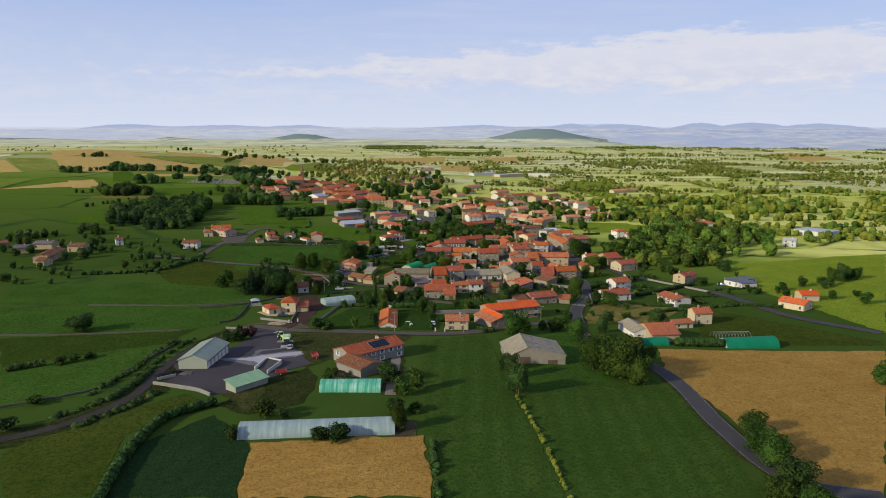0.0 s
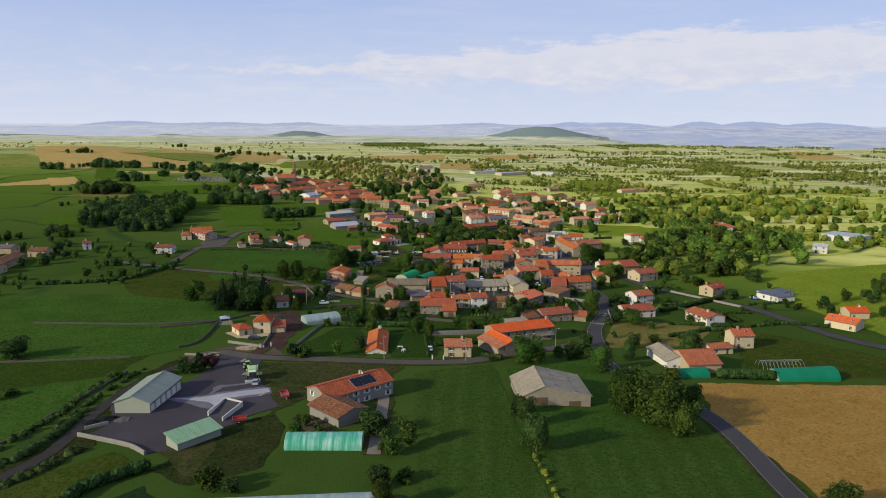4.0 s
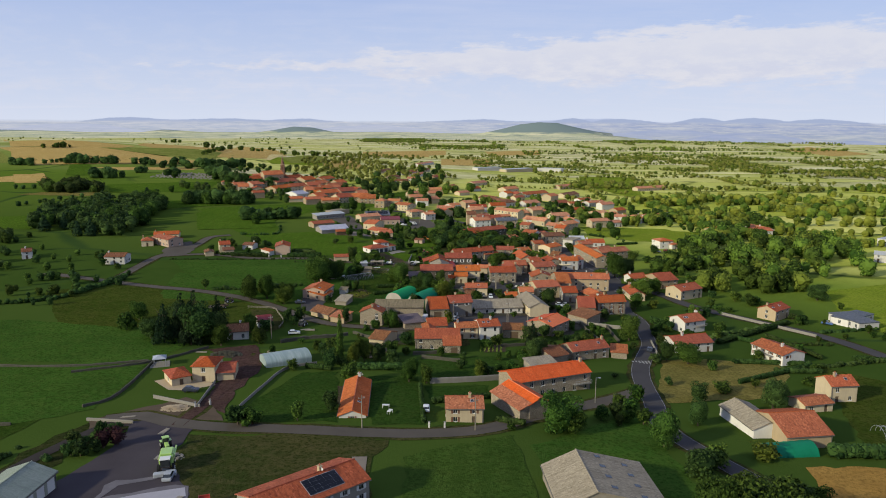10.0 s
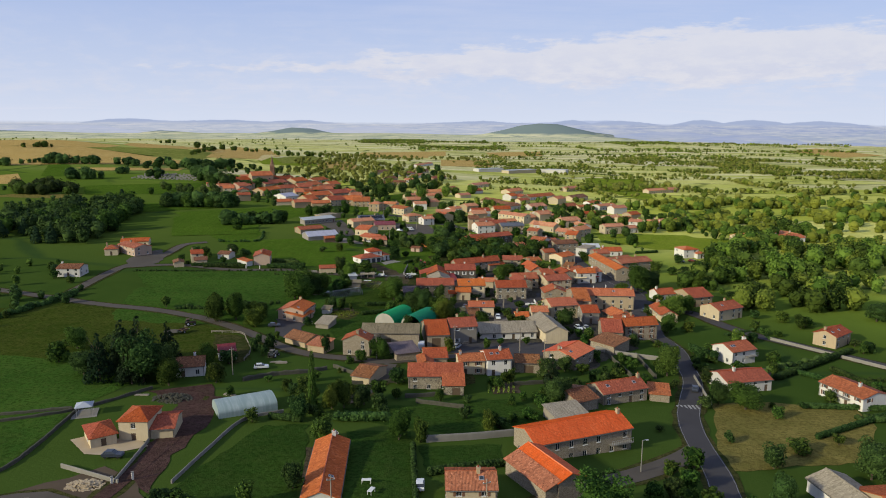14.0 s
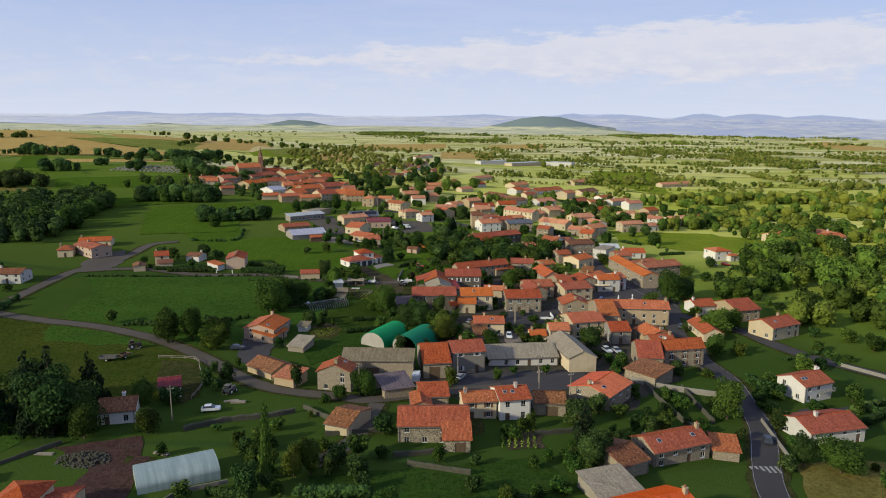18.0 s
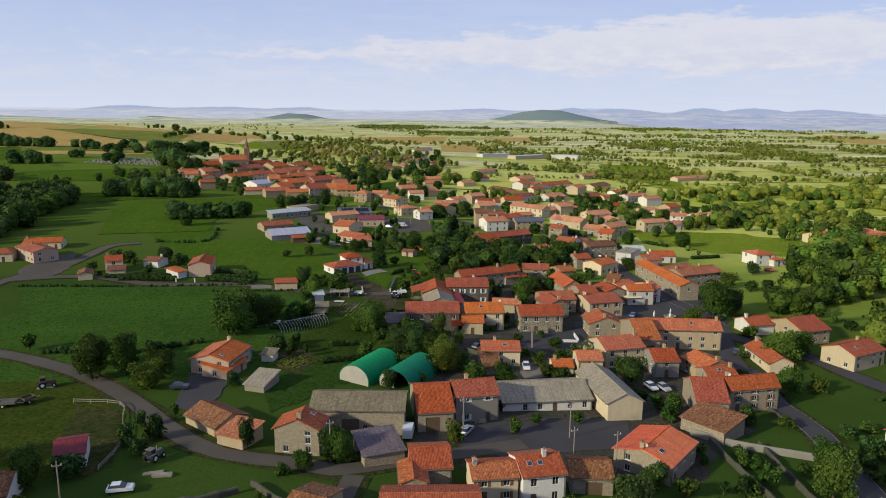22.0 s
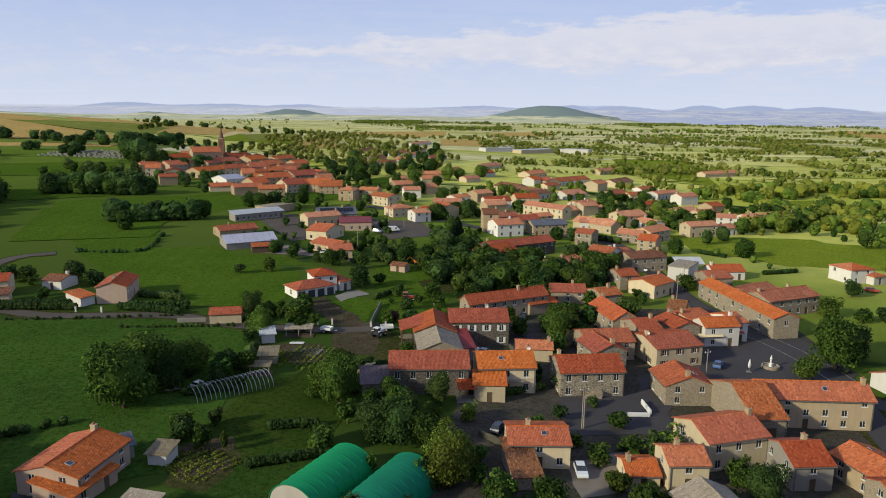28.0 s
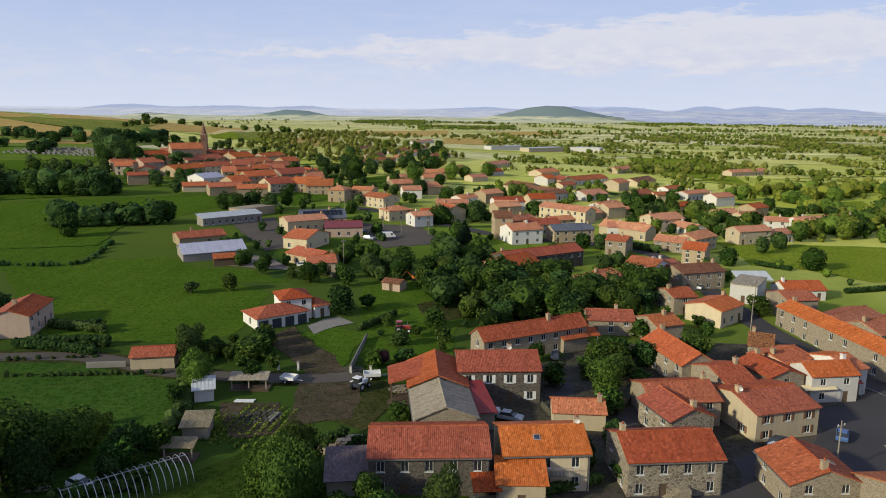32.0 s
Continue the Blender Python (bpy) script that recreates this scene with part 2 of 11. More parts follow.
def mat_roof(name, a, b2, c2, pitch=0.25, mottle=0.5, rough=0.8):
    """Clay tiles: rows down the slope, colours varied tile by tile and by patches of lichen."""
    m, t, b = base_mat(name)
    v = obj_vec(t)
    xyz = t.nodes.new("ShaderNodeSeparateXYZ")
    t.links.new(v, xyz.inputs[0])
    cell = t.nodes.new("ShaderNodeTexVoronoi")
    cell.inputs["Scale"].default_value = 1.0
    t.links.new(map_node(t, v, (1 / pitch, 1 / 0.4, 1 / 0.4)), cell.inputs["Vector"])
    grey = t.nodes.new("ShaderNodeSeparateColor")
    t.links.new(cell.outputs["Color"], grey.inputs[0])
    patch = noise_node(t, v, 0.35, 5.0, 0.6)
    r = rnd(t)
    col = mix_node(t, ramp_node(t, patch, [(0.35, 0.0), (0.68, 1.0)]), a, b2)
    col = mix_node(t, math_node(t, "MULTIPLY", grey.outputs[0], mottle), col, c2)
    col = mix_node(t, math_node(t, "MULTIPLY", ramp_node(t, grey.outputs[1], [(0.80, 0.0), (0.90, 1.0)]), 0.9 * mottle), col, tuple(c * 0.42 for c in c2))
    col = mix_node(t, math_node(t, "MULTIPLY", ramp_node(t, grey.outputs[2], [(0.84, 0.0), (0.92, 1.0)]), 0.7 * mottle), col, tuple(min(0.8, c * 1.45 + 0.03) for c in b2))
    moss = ramp_node(t, noise_node(t, v, 1.3, 6.0, 0.72), [(0.50, 0.0), (0.66, 1.0)])
    col = mix_node(t, math_node(t, "MULTIPLY", moss, 0.55 * mottle), col, tuple(c * 0.48 for c in c2))
    mend = t.nodes.new("ShaderNodeTexVoronoi")
    mend.distance = "CHEBYCHEV"
    mend.inputs["Scale"].default_value = 0.30
    t.links.new(v, mend.inputs["Vector"])
    tone = t.nodes.new("ShaderNodeSeparateColor")
    t.links.new(mend.outputs["Color"], tone.inputs[0])
    col = mix_node(t, math_node(t, "MULTIPLY", ramp_node(t, tone.outputs[1], [(0.55, 0.0), (0.95, 1.0)]), 0.45 * mottle), col, tuple(c * 0.62 for c in c2))
    streak = noise_node(t, map_node(t, v, (1.6, 0.12, 0.12)), 1.0, 4.0, 0.6)
    col = mix_node(t, math_node(t, "MULTIPLY", ramp_node(t, streak, [(0.48, 0.0), (0.75, 1.0)]), 0.55), col, tuple(c * 0.55 for c in c2))
    hsv = t.nodes.new("ShaderNodeHueSaturation")
    t.links.new(math_node(t, "MULTIPLY_ADD", r, 0.010, 0.496), hsv.inputs["Hue"])
    t.links.new(math_node(t, "MULTIPLY_ADD", r, 0.20, 0.90), hsv.inputs["Value"])
    t.links.new(math_node(t, "MULTIPLY_ADD", math_node(t, "FRACT", math_node(t, "MULTIPLY", r, 7.3)), 0.12, 0.92), hsv.inputs["Saturation"])
    t.links.new(col, hsv.inputs["Color"])
    wave = math_node(t, "SINE", math_node(t, "MULTIPLY", xyz.outputs[0], 2 * math.pi / pitch))
    rows = math_node(t, "FRACT", math_node(t, "MULTIPLY", xyz.outputs[1], 1 / 0.4))
    hgt = math_node(t, "ADD", math_node(t, "MULTIPLY", wave, 0.5), math_node(t, "MULTIPLY", rows, 0.7))
    finish(t, b, hsv.outputs[0], rough, hgt, 0.6, 0.05, 0.25 if rough < 0.6 else 0.06)
    MATS[name] = m
    return m


def mat_stone(name, a, b2, joint, size=0.45):
    """Rubble stone with pale joints."""
    m, t, b = base_mat(name)
    v = obj_vec(t)
    cell = t.nodes.new("ShaderNodeTexVoronoi")
    cell.inputs["Scale"].default_value = 1 / size
    t.links.new(map_node(t, v, (1, 1, 1.5)), cell.inputs["Vector"])
    edge = t.nodes.new("ShaderNodeTexVoronoi")
    edge.feature = "DISTANCE_TO_EDGE"
    edge.inputs["Scale"].default_value = 1 / size
    t.links.new(map_node(t, v, (1, 1, 1.5)), edge.inputs["Vector"])
    g = t.nodes.new("ShaderNodeSeparateColor")
    t.links.new(cell.outputs["Color"], g.inputs[0])
    col = mix_node(t, g.outputs[0], a, b2)
    stain = noise_node(t, v, 0.4, 5.0, 0.6)
    col = mix_node(t, math_node(t, "MULTIPLY", stain, 0.5), col, tuple(c * 0.6 for c in a))
    e = ramp_node(t, edge.outputs["Distance"], [(0.02, 0.0), (0.09, 1.0)])
    col = mix_node(t, e, joint, col)
    finish(t, b, col, 0.95, e, 0.5, 0.03, 0.04)
    MATS[name] = m
    return m


def mat_render(name, col, dirt=(0.20, 0.16, 0.12), amount=0.35):
    """Lime render or paint, streaked by rain and blotched."""
    m, t, b = base_mat(name)
    v = obj_vec(t)
    blotch = noise_node(t, v, 0.5, 6.0, 0.62)
    streak = noise_node(t, map_node(t, v, (2.2, 2.2, 0.25)), 1.0, 5.0, 0.6)
    grain = noise_node(t, v, 14.0, 2.0)
    f = math_node(t, "MULTIPLY", ramp_node(t, math_node(t, "MULTIPLY_ADD", streak, 0.5, math_node(t, "MULTIPLY", blotch, 0.5)), [(0.42, 0.0), (0.72, 1.0)]), amount)
    c = mix_node(t, f, col, dirt)
    hsv = t.nodes.new("ShaderNodeHueSaturation")
    t.links.new(math_node(t, "MULTIPLY_ADD", rnd(t), 0.3, 0.82), hsv.inputs["Value"])
    t.links.new(c, hsv.inputs["Color"])
    finish(t, b, hsv.outputs[0], 0.95, grain, 0.3, 0.01, 0.04)
    MATS[name] = m
    return m


def mat_grass(name, a, b2, dry, scale=0.05, dryness=0.35, stripes=0.0, turn=0.0):
    """Meadow: tussocks, broad patches and, where mown, faint swaths."""
    m, t, b = base_mat(name)
    v = world_vec(t)
    big = noise_node(t, v, scale, 5.0, 0.6)
    mid = noise_node(t, v, 0.35, 5.0, 0.65)
    fine = noise_node(t, v, 3.2, 3.0, 0.7)
    col = mix_node(t, ramp_node(t, big, [(0.36, 0.0), (0.64, 1.0)]), a, b2)
    col = mix_node(t, math_node(t, "MULTIPLY", ramp_node(t, mid, [(0.42, 0.0), (0.70, 1.0)]), dryness), col, dry)
    tuft = ramp_node(t, noise_node(t, v, 1.1, 4.0, 0.75), [(0.46, 0.0), (0.62, 1.0)])
    patch = ramp_node(t, noise_node(t, map_node(t, v, (1, 1, 1), (31, 17, 0)), 0.16, 6.0, 0.7), [(0.40, 0.0), (0.60, 1.0)])
    col = mix_node(t, math_node(t, "MULTIPLY", patch, 0.30), col, tuple(0.5 * c + 0.25 * d for c, d in zip(a, dry)))
    col = mix_node(t, math_node(t, "MULTIPLY", tuft, 0.70), col, tuple(c * 0.38 for c in a))
    col = mix_node(t, math_node(t, "MULTIPLY", fine, 0.55), col, tuple(c * 0.45 for c in a))
    if stripes:
        w = t.nodes.new("ShaderNodeTexWave")
        w.inputs["Scale"].default_value, w.inputs["Distortion"].default_value, w.inputs["Detail"].default_value = 0.055, 1.6, 3.0
        t.links.new(map_node(t, v, (1, 1, 1), (0, 0, 0), (0, 0, turn)), w.inputs["Vector"])
        col = mix_node(t, math_node(t, "MULTIPLY", w.outputs["Fac"], stripes), col, tuple(c * 0.62 for c in a))
    finish(t, b, col, 1.0, math_node(t, "ADD", mid, fine), 0.8, 0.25, 0.0)
    MATS[name] = m
    return m


def mat_leaf(name, a, b2, trans=0.25):
    m, t, b = base_mat(name)
    geo = t.nodes.new("ShaderNodeNewGeometry")
    r = geo.outputs["Random Per Island"]
    o = rnd(t)
    col = mix_node(t, r, a, b2)
    hsv = t.nodes.new("ShaderNodeHueSaturation")
    t.links.new(math_node(t, "MULTIPLY_ADD", o, 0.05, 0.475), hsv.inputs["Hue"])
    t.links.new(math_node(t, "MULTIPLY_ADD", math_node(t, "FRACT", math_node(t, "MULTIPLY", o, 5.7)), 0.65, 0.65), hsv.inputs["Value"])
    t.links.new(col, hsv.inputs["Color"])
    finish(t, b, hsv.outputs[0], 0.8, spec=0.04)
    tr = t.nodes.new("ShaderNodeBsdfTranslucent")
    t.links.new(hsv.outputs[0], tr.inputs[0])
    mx = t.nodes.new("ShaderNodeMixShader")
    mx.inputs[0].default_value = trans
    t.links.new(b.outputs[0], mx.inputs[1])
    t.links.new(tr.outputs[0], mx.inputs[2])
    t.links.new(mx.outputs[0], t.nodes["Material Output"].inputs[0])
    MATS[name] = m
    return m


def mat_plain_fields():
    """The open country: a patchwork of meadows, stubble and crops split by dark hedgerows."""
    m, t, b = base_mat("open_country")
    v = world_vec(t)
    warp = noise_node(t, v, 0.004, 3.0, 0.5, out=1)
    vv = t.nodes.new("ShaderNodeVectorMath")
    vv.operation = "MULTIPLY_ADD"
    t.links.new(warp, vv.inputs[0])
    vv.inputs[1].default_value = (70, 70, 0)
    t.links.new(v, vv.inputs[2])
    p = map_node(t, vv.outputs[0], (1 / 190, 1 / 95, 0), (3.3, 1.7, 0), (0, 0, 0.12))
    cell = t.nodes.new("ShaderNodeTexVoronoi")
    cell.inputs["Scale"].default_value = 1.0
    t.links.new(p, cell.inputs["Vector"])
    edge = t.nodes.new("ShaderNodeTexVoronoi")
    edge.feature = "DISTANCE_TO_EDGE"
    edge.inputs["Scale"].default_value = 1.0
    t.links.new(p, edge.inputs["Vector"])
    g = t.nodes.new("ShaderNodeSeparateColor")
    t.links.new(cell.outputs["Color"], g.inputs[0])
    xyz = t.nodes.new("ShaderNodeSeparateXYZ")
    t.links.new(v, xyz.inputs[0])
    # cloud shade near the village and sun beyond are put into these colours
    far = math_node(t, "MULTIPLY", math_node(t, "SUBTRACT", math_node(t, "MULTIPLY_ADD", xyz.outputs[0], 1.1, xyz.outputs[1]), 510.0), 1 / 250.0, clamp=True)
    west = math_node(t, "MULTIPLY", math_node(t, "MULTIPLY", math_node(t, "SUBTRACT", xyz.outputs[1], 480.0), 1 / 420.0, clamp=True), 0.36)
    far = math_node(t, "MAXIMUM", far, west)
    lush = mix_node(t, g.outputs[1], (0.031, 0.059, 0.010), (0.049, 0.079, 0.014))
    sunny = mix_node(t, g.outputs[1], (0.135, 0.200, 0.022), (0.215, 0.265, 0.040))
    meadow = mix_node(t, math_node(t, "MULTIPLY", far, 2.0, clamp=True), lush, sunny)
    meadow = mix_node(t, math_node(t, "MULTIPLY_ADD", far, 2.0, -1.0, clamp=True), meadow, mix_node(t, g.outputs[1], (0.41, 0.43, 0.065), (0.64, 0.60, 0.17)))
    crop = mix_node(t, g.outputs[2], (0.66, 0.57, 0.34), (0.52, 0.49, 0.21))
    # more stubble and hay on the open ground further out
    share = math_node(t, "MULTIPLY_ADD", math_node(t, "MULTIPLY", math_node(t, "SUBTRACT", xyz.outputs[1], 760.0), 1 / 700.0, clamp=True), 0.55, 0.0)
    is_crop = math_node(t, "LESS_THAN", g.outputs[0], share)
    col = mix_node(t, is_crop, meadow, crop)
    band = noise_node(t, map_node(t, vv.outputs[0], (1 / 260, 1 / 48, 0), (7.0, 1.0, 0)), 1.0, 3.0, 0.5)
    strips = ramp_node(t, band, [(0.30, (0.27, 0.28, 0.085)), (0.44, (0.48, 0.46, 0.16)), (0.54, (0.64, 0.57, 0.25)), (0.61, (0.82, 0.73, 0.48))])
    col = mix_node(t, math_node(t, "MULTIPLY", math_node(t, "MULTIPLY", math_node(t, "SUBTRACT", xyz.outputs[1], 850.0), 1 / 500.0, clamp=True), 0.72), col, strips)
    mid = noise_node(t, v, 0.05, 6.0, 0.65)
    fine = noise_node(t, v, 1.4, 4.0, 0.7)
    col = mix_node(t, math_node(t, "MULTIPLY", ramp_node(t, mid, [(0.40, 0.0), (0.70, 1.0)]), 0.35), col, (0.06, 0.09, 0.017))
    col = mix_node(t, math_node(t, "MULTIPLY", fine, 0.35), col, (0.035, 0.055, 0.012))
    hedge = ramp_node(t, math_node(t, "MULTIPLY_ADD", noise_node(t, v, 0.03, 4.0), 0.05, edge.outputs["Distance"]), [(0.030, 1.0), (0.052, 0.0)])
    hedge = math_node(t, "MULTIPLY", hedge, ramp_node(t, noise_node(t, v, 0.012, 3.0), [(0.40, 0.0), (0.55, 1.0)]))
    col = mix_node(t, hedge, col, (0.03, 0.055, 0.014))
    finish(t, b, col, 1.0, fine, 0.6, 0.2, 0.0)
    MATS["open_country"] = m
    return m


mat_roof("roof_orange", (0.438, 0.105, 0.033), (0.509, 0.142, 0.050), (0.284, 0.070, 0.027), mottle=0.5)
# roof_orange paled for the far houses: distance haze put into the colour
mat_roof("roof_hazed", (0.500, 0.185, 0.085), (0.560, 0.240, 0.120), (0.340, 0.120, 0.060), mottle=0.5)
mat_roof("roof_vivid", (0.592, 0.095, 0.020), (0.651, 0.125, 0.030), (0.426, 0.075, 0.022), mottle=0.35)
mat_roof("roof_red", (0.313, 0.066, 0.025), (0.391, 0.094, 0.036), (0.201, 0.046, 0.022), mottle=0.5)
mat_roof("roof_rust", (0.338, 0.089, 0.036), (0.414, 0.130, 0.058), (0.201, 0.058, 0.028), mottle=0.6)
mat_roof("roof_brown", (0.194, 0.076, 0.034), (0.265, 0.112, 0.051), (0.122, 0.052, 0.028), mottle=0.7)
mat_roof("roof_maroon", (0.165, 0.020, 0.022), (0.20, 0.028, 0.030), (0.12, 0.018, 0.020), pitch=0.3, mottle=0.2, rough=0.55)
mat_roof("roof_cement", (0.275, 0.225, 0.160), (0.34, 0.285, 0.205), (0.185, 0.150, 0.105), pitch=0.18, mottle=0.4)
mat_roof("roof_tan", (0.17, 0.135, 0.085), (0.23, 0.185, 0.120), (0.11, 0.088, 0.055), pitch=0.18, mottle=0.4)
mat_roof("roof_slate", (0.085, 0.09, 0.105), (0.12, 0.125, 0.14), (0.06, 0.062, 0.07), pitch=0.3, mottle=0.4, rough=0.55)
mat_roof("roof_sheet", (0.20, 0.225, 0.165), (0.24, 0.26, 0.20), (0.16, 0.18, 0.13), pitch=0.25, mottle=0.2, rough=0.5)
mat_roof("roof_green", (0.20, 0.33, 0.17), (0.23, 0.37, 0.20), (0.15, 0.27, 0.14), pitch=0.25, mottle=0.15, rough=0.5)
mat_roof("roof_lilac", (0.33, 0.32, 0.38), (0.38, 0.37, 0.42), (0.28, 0.27, 0.32), pitch=0.3, mottle=0.2, rough=0.5)
mat_roof("roof_purple", (0.13, 0.100, 0.105), (0.17, 0.130, 0.135), (0.09, 0.072, 0.080), pitch=0.25, mottle=0.4)
mat_roof("roof_white", (0.37, 0.38, 0.37), (0.43, 0.43, 0.42), (0.32, 0.32, 0.32), pitch=0.6, mottle=0.15, rough=0.5)
mat_render("wall_cream", (0.474, 0.384, 0.254))
mat_render("wall_tan", (0.355, 0.270, 0.167), amount=0.5)
mat_render("wall_white", (0.534, 0.504, 0.460), amount=0.22)
mat_render("wall_grey", (0.223, 0.205, 0.180), amount=0.5)
mat_render("wall_pink", (0.371, 0.268, 0.204))
mat_stone("wall_stone", (0.208, 0.164, 0.114), (0.291, 0.240, 0.174), (0.306, 0.256, 0.195))
mat_stone("wall_dark_stone", (0.053, 0.046, 0.041), (0.118, 0.099, 0.081), (0.143, 0.124, 0.102))
mat_stone("wall_brown_stone", (0.150, 0.078, 0.050), (0.215, 0.120, 0.080), (0.20, 0.13, 0.095))
mat_stone("wall_rubble", (0.118, 0.097, 0.076), (0.278, 0.230, 0.167), (0.319, 0.278, 0.208), 0.6)
mat_plain("wall_metal", (0.25, 0.26, 0.21), 0.5, 0.12, 0.3)
mat_plain("wall_block", (0.33, 0.30, 0.26), 0.9, 0.25, 0.4)
mat_plain("wall_red", (0.36, 0.06, 0.055), 0.7, 0.2)
mat_plain("wood_dark", (0.11, 0.075, 0.05), 0.8, 0.35, 0.8)
mat_plain("wood_grey", (0.25, 0.215, 0.17), 0.85, 0.35, 0.8)
mat_plain("white_paint", (0.55, 0.54, 0.52), 0.6, 0.1)
mat_plain("shutter_brown", (0.16, 0.085, 0.055), 0.7, 0.2)
mat_plain("door_blue", (0.30, 0.36, 0.42), 0.6, 0.2)
mat_plain("asphalt", (0.058, 0.053, 0.053), 0.9, 0.3, 0.12)
mat_plain("asphalt_pale", (0.092, 0.077, 0.062), 0.92, 0.4, 0.10)
mat_plain("dirt_track", (0.040, 0.033, 0.030), 0.95, 0.5, 0.3)
mat_plain("yard_grey", (0.058, 0.048, 0.053), 0.92, 0.45, 0.10)
mat_plain("lime_faint", (0.150, 0.135, 0.145), 0.95, 0.5, 0.3)
mat_plain("gravel", (0.20, 0.165, 0.13), 0.95, 0.4, 0.25)
mat_plain("earth", (0.098, 0.070, 0.046), 0.95, 0.5, 0.15)
mat_plain("sand", (0.40, 0.31, 0.20), 0.95, 0.3, 0.3)
mat_plain("concrete", (0.21, 0.192, 0.165), 0.9, 0.3, 0.5)
mat_plain("dry_stone", (0.080, 0.076, 0.056), 0.95, 0.5, 1.2)
mat_plain("bark", (0.09, 0.068, 0.05), 0.95, 0.4, 2.0)
mat_plain("road_paint", (0.26, 0.25, 0.24), 0.8, 0.3, 1.5)
mat_plain("lime_dust", (0.33, 0.31, 0.33), 0.95, 0.35, 0.25)
mat_plain("tarp_green", (0.005, 0.20, 0.070), 0.6, 0.25, 0.2, spec=0.1)
mat_plain("tarp_teal", (0.006, 0.155, 0.078), 0.6, 0.3, 0.2, spec=0.1)
mat_streaked("tarp_mint", (0.030, 0.25, 0.150), (0.34, 0.50, 0.43))
mat_streaked("film_white", (0.185, 0.235, 0.225), (0.30, 0.345, 0.33))
mat_plain("zinc", (0.13, 0.12, 0.11), 0.6, 0.3, 1.0)
mat_plain("steel", (0.42, 0.42, 0.42), 0.45, 0.2, 1.0, metal=0.6)
mat_plain("solar_cell", (0.008, 0.009, 0.014), 0.45, 0.3, 1.0, spec=0.15)
mat_plain("tyre", (0.02, 0.02, 0.02), 0.9, 0.2)
mat_plain("grave_stone", (0.22, 0.20, 0.19), 0.7, 0.4, 0.3)
mat_plain("canvas", (0.62, 0.50, 0.30), 0.9, 0.15)
for nm, c in (("car_white", (0.56, 0.56, 0.55)), ("car_dark", (0.03, 0.035, 0.05)), ("car_grey", (0.30, 0.31, 0.33)), ("car_blue", (0.05, 0.10, 0.24)), ("car_red", (0.30, 0.04, 0.03)), ("paint_lime", (0.30, 0.45, 0.12)), ("paint_orange", (0.65, 0.22, 0.04))):
    mat_plain(nm, c, 0.3, 0.08, 1.0, spec=0.5)
mat_grass("meadow", (0.029, 0.058, 0.009), (0.046, 0.078, 0.011), (0.075, 0.078, 0.019), dryness=0.5)
mat_grass("meadow_lush", (0.039, 0.088, 0.014), (0.059, 0.122, 0.018), (0.093, 0.116, 0.025), dryness=0.45)
mat_grass("meadow_mown", (0.041, 0.080, 0.014), (0.060, 0.104, 0.018), (0.099, 0.114, 0.026), dryness=0.3, stripes=0.4, turn=0.05)
# the next two are meadow grass brightened to carry sunlight in its colour
mat_grass("meadow_lit", (0.059, 0.118, 0.012), (0.087, 0.152, 0.015), (0.128, 0.152, 0.026), scale=0.03, dryness=0.5, stripes=0.2)
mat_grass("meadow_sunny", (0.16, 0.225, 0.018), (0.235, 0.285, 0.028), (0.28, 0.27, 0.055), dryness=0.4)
mat_grass("meadow_worn", (0.039, 0.063, 0.009), (0.065, 0.083, 0.014), (0.098, 0.089, 0.024), dryness=0.55)
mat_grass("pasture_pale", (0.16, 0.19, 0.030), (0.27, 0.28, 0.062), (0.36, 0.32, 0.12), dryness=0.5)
mat_grass("rough_grass", (0.032, 0.048, 0.012), (0.077, 0.069, 0.024), (0.125, 0.095, 0.042), dryness=0.6)
mat_grass("village_ground", (0.078, 0.066, 0.054), (0.105, 0.090, 0.072), (0.045, 0.062, 0.018), scale=0.09, dryness=0.6)
mat_grass("bramble", (0.020, 0.034, 0.008), (0.046, 0.052, 0.016), (0.072, 0.058, 0.028), scale=0.15, dryness=0.6)
mat_grass("lawn", (0.027, 0.060, 0.011), (0.040, 0.082, 0.013), (0.063, 0.076, 0.019), dryness=0.4)
mat_grass("trodden", (0.082, 0.060, 0.040), (0.115, 0.086, 0.056), (0.046, 0.062, 0.016), scale=0.2, dryness=0.75)
mat_grass("red_earth", (0.078, 0.043, 0.037), (0.105, 0.060, 0.050), (0.055, 0.048, 0.028), scale=0.2, dryness=0.5)
mat_grass("wheat", (0.375, 0.205, 0.050), (0.450, 0.265, 0.070), (0.265, 0.155, 0.042), dryness=0.5, stripes=0.22, turn=1.2)
mat_grass("hay", (0.50, 0.33, 0.105), (0.58, 0.40, 0.145), (0.40, 0.30, 0.09), dryness=0.4, stripes=0.2, turn=0.4)
mat_grass("hay_pale", (0.66, 0.52, 0.23), (0.74, 0.60, 0.29), (0.55, 0.46, 0.19), dryness=0.4, stripes=0.2, turn=0.4)
mat_grass("hay_uncut", (0.175, 0.145, 0.040), (0.26, 0.205, 0.060), (0.105, 0.115, 0.026), scale=0.12, dryness=0.5)
mat_grass("crop_dark", (0.018, 0.041, 0.014), (0.024, 0.050, 0.017), (0.035, 0.056, 0.021), dryness=0.2, stripes=0.25, turn=0.2)
mat_plain_fields()
mat_leaf("leaf", (0.011, 0.027, 0.006), (0.082, 0.132, 0.022))
# sunlight is put into the next leaf colours, haze into the far one
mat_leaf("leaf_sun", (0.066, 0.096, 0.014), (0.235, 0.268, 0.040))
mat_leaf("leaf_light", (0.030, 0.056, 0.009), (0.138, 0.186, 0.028))
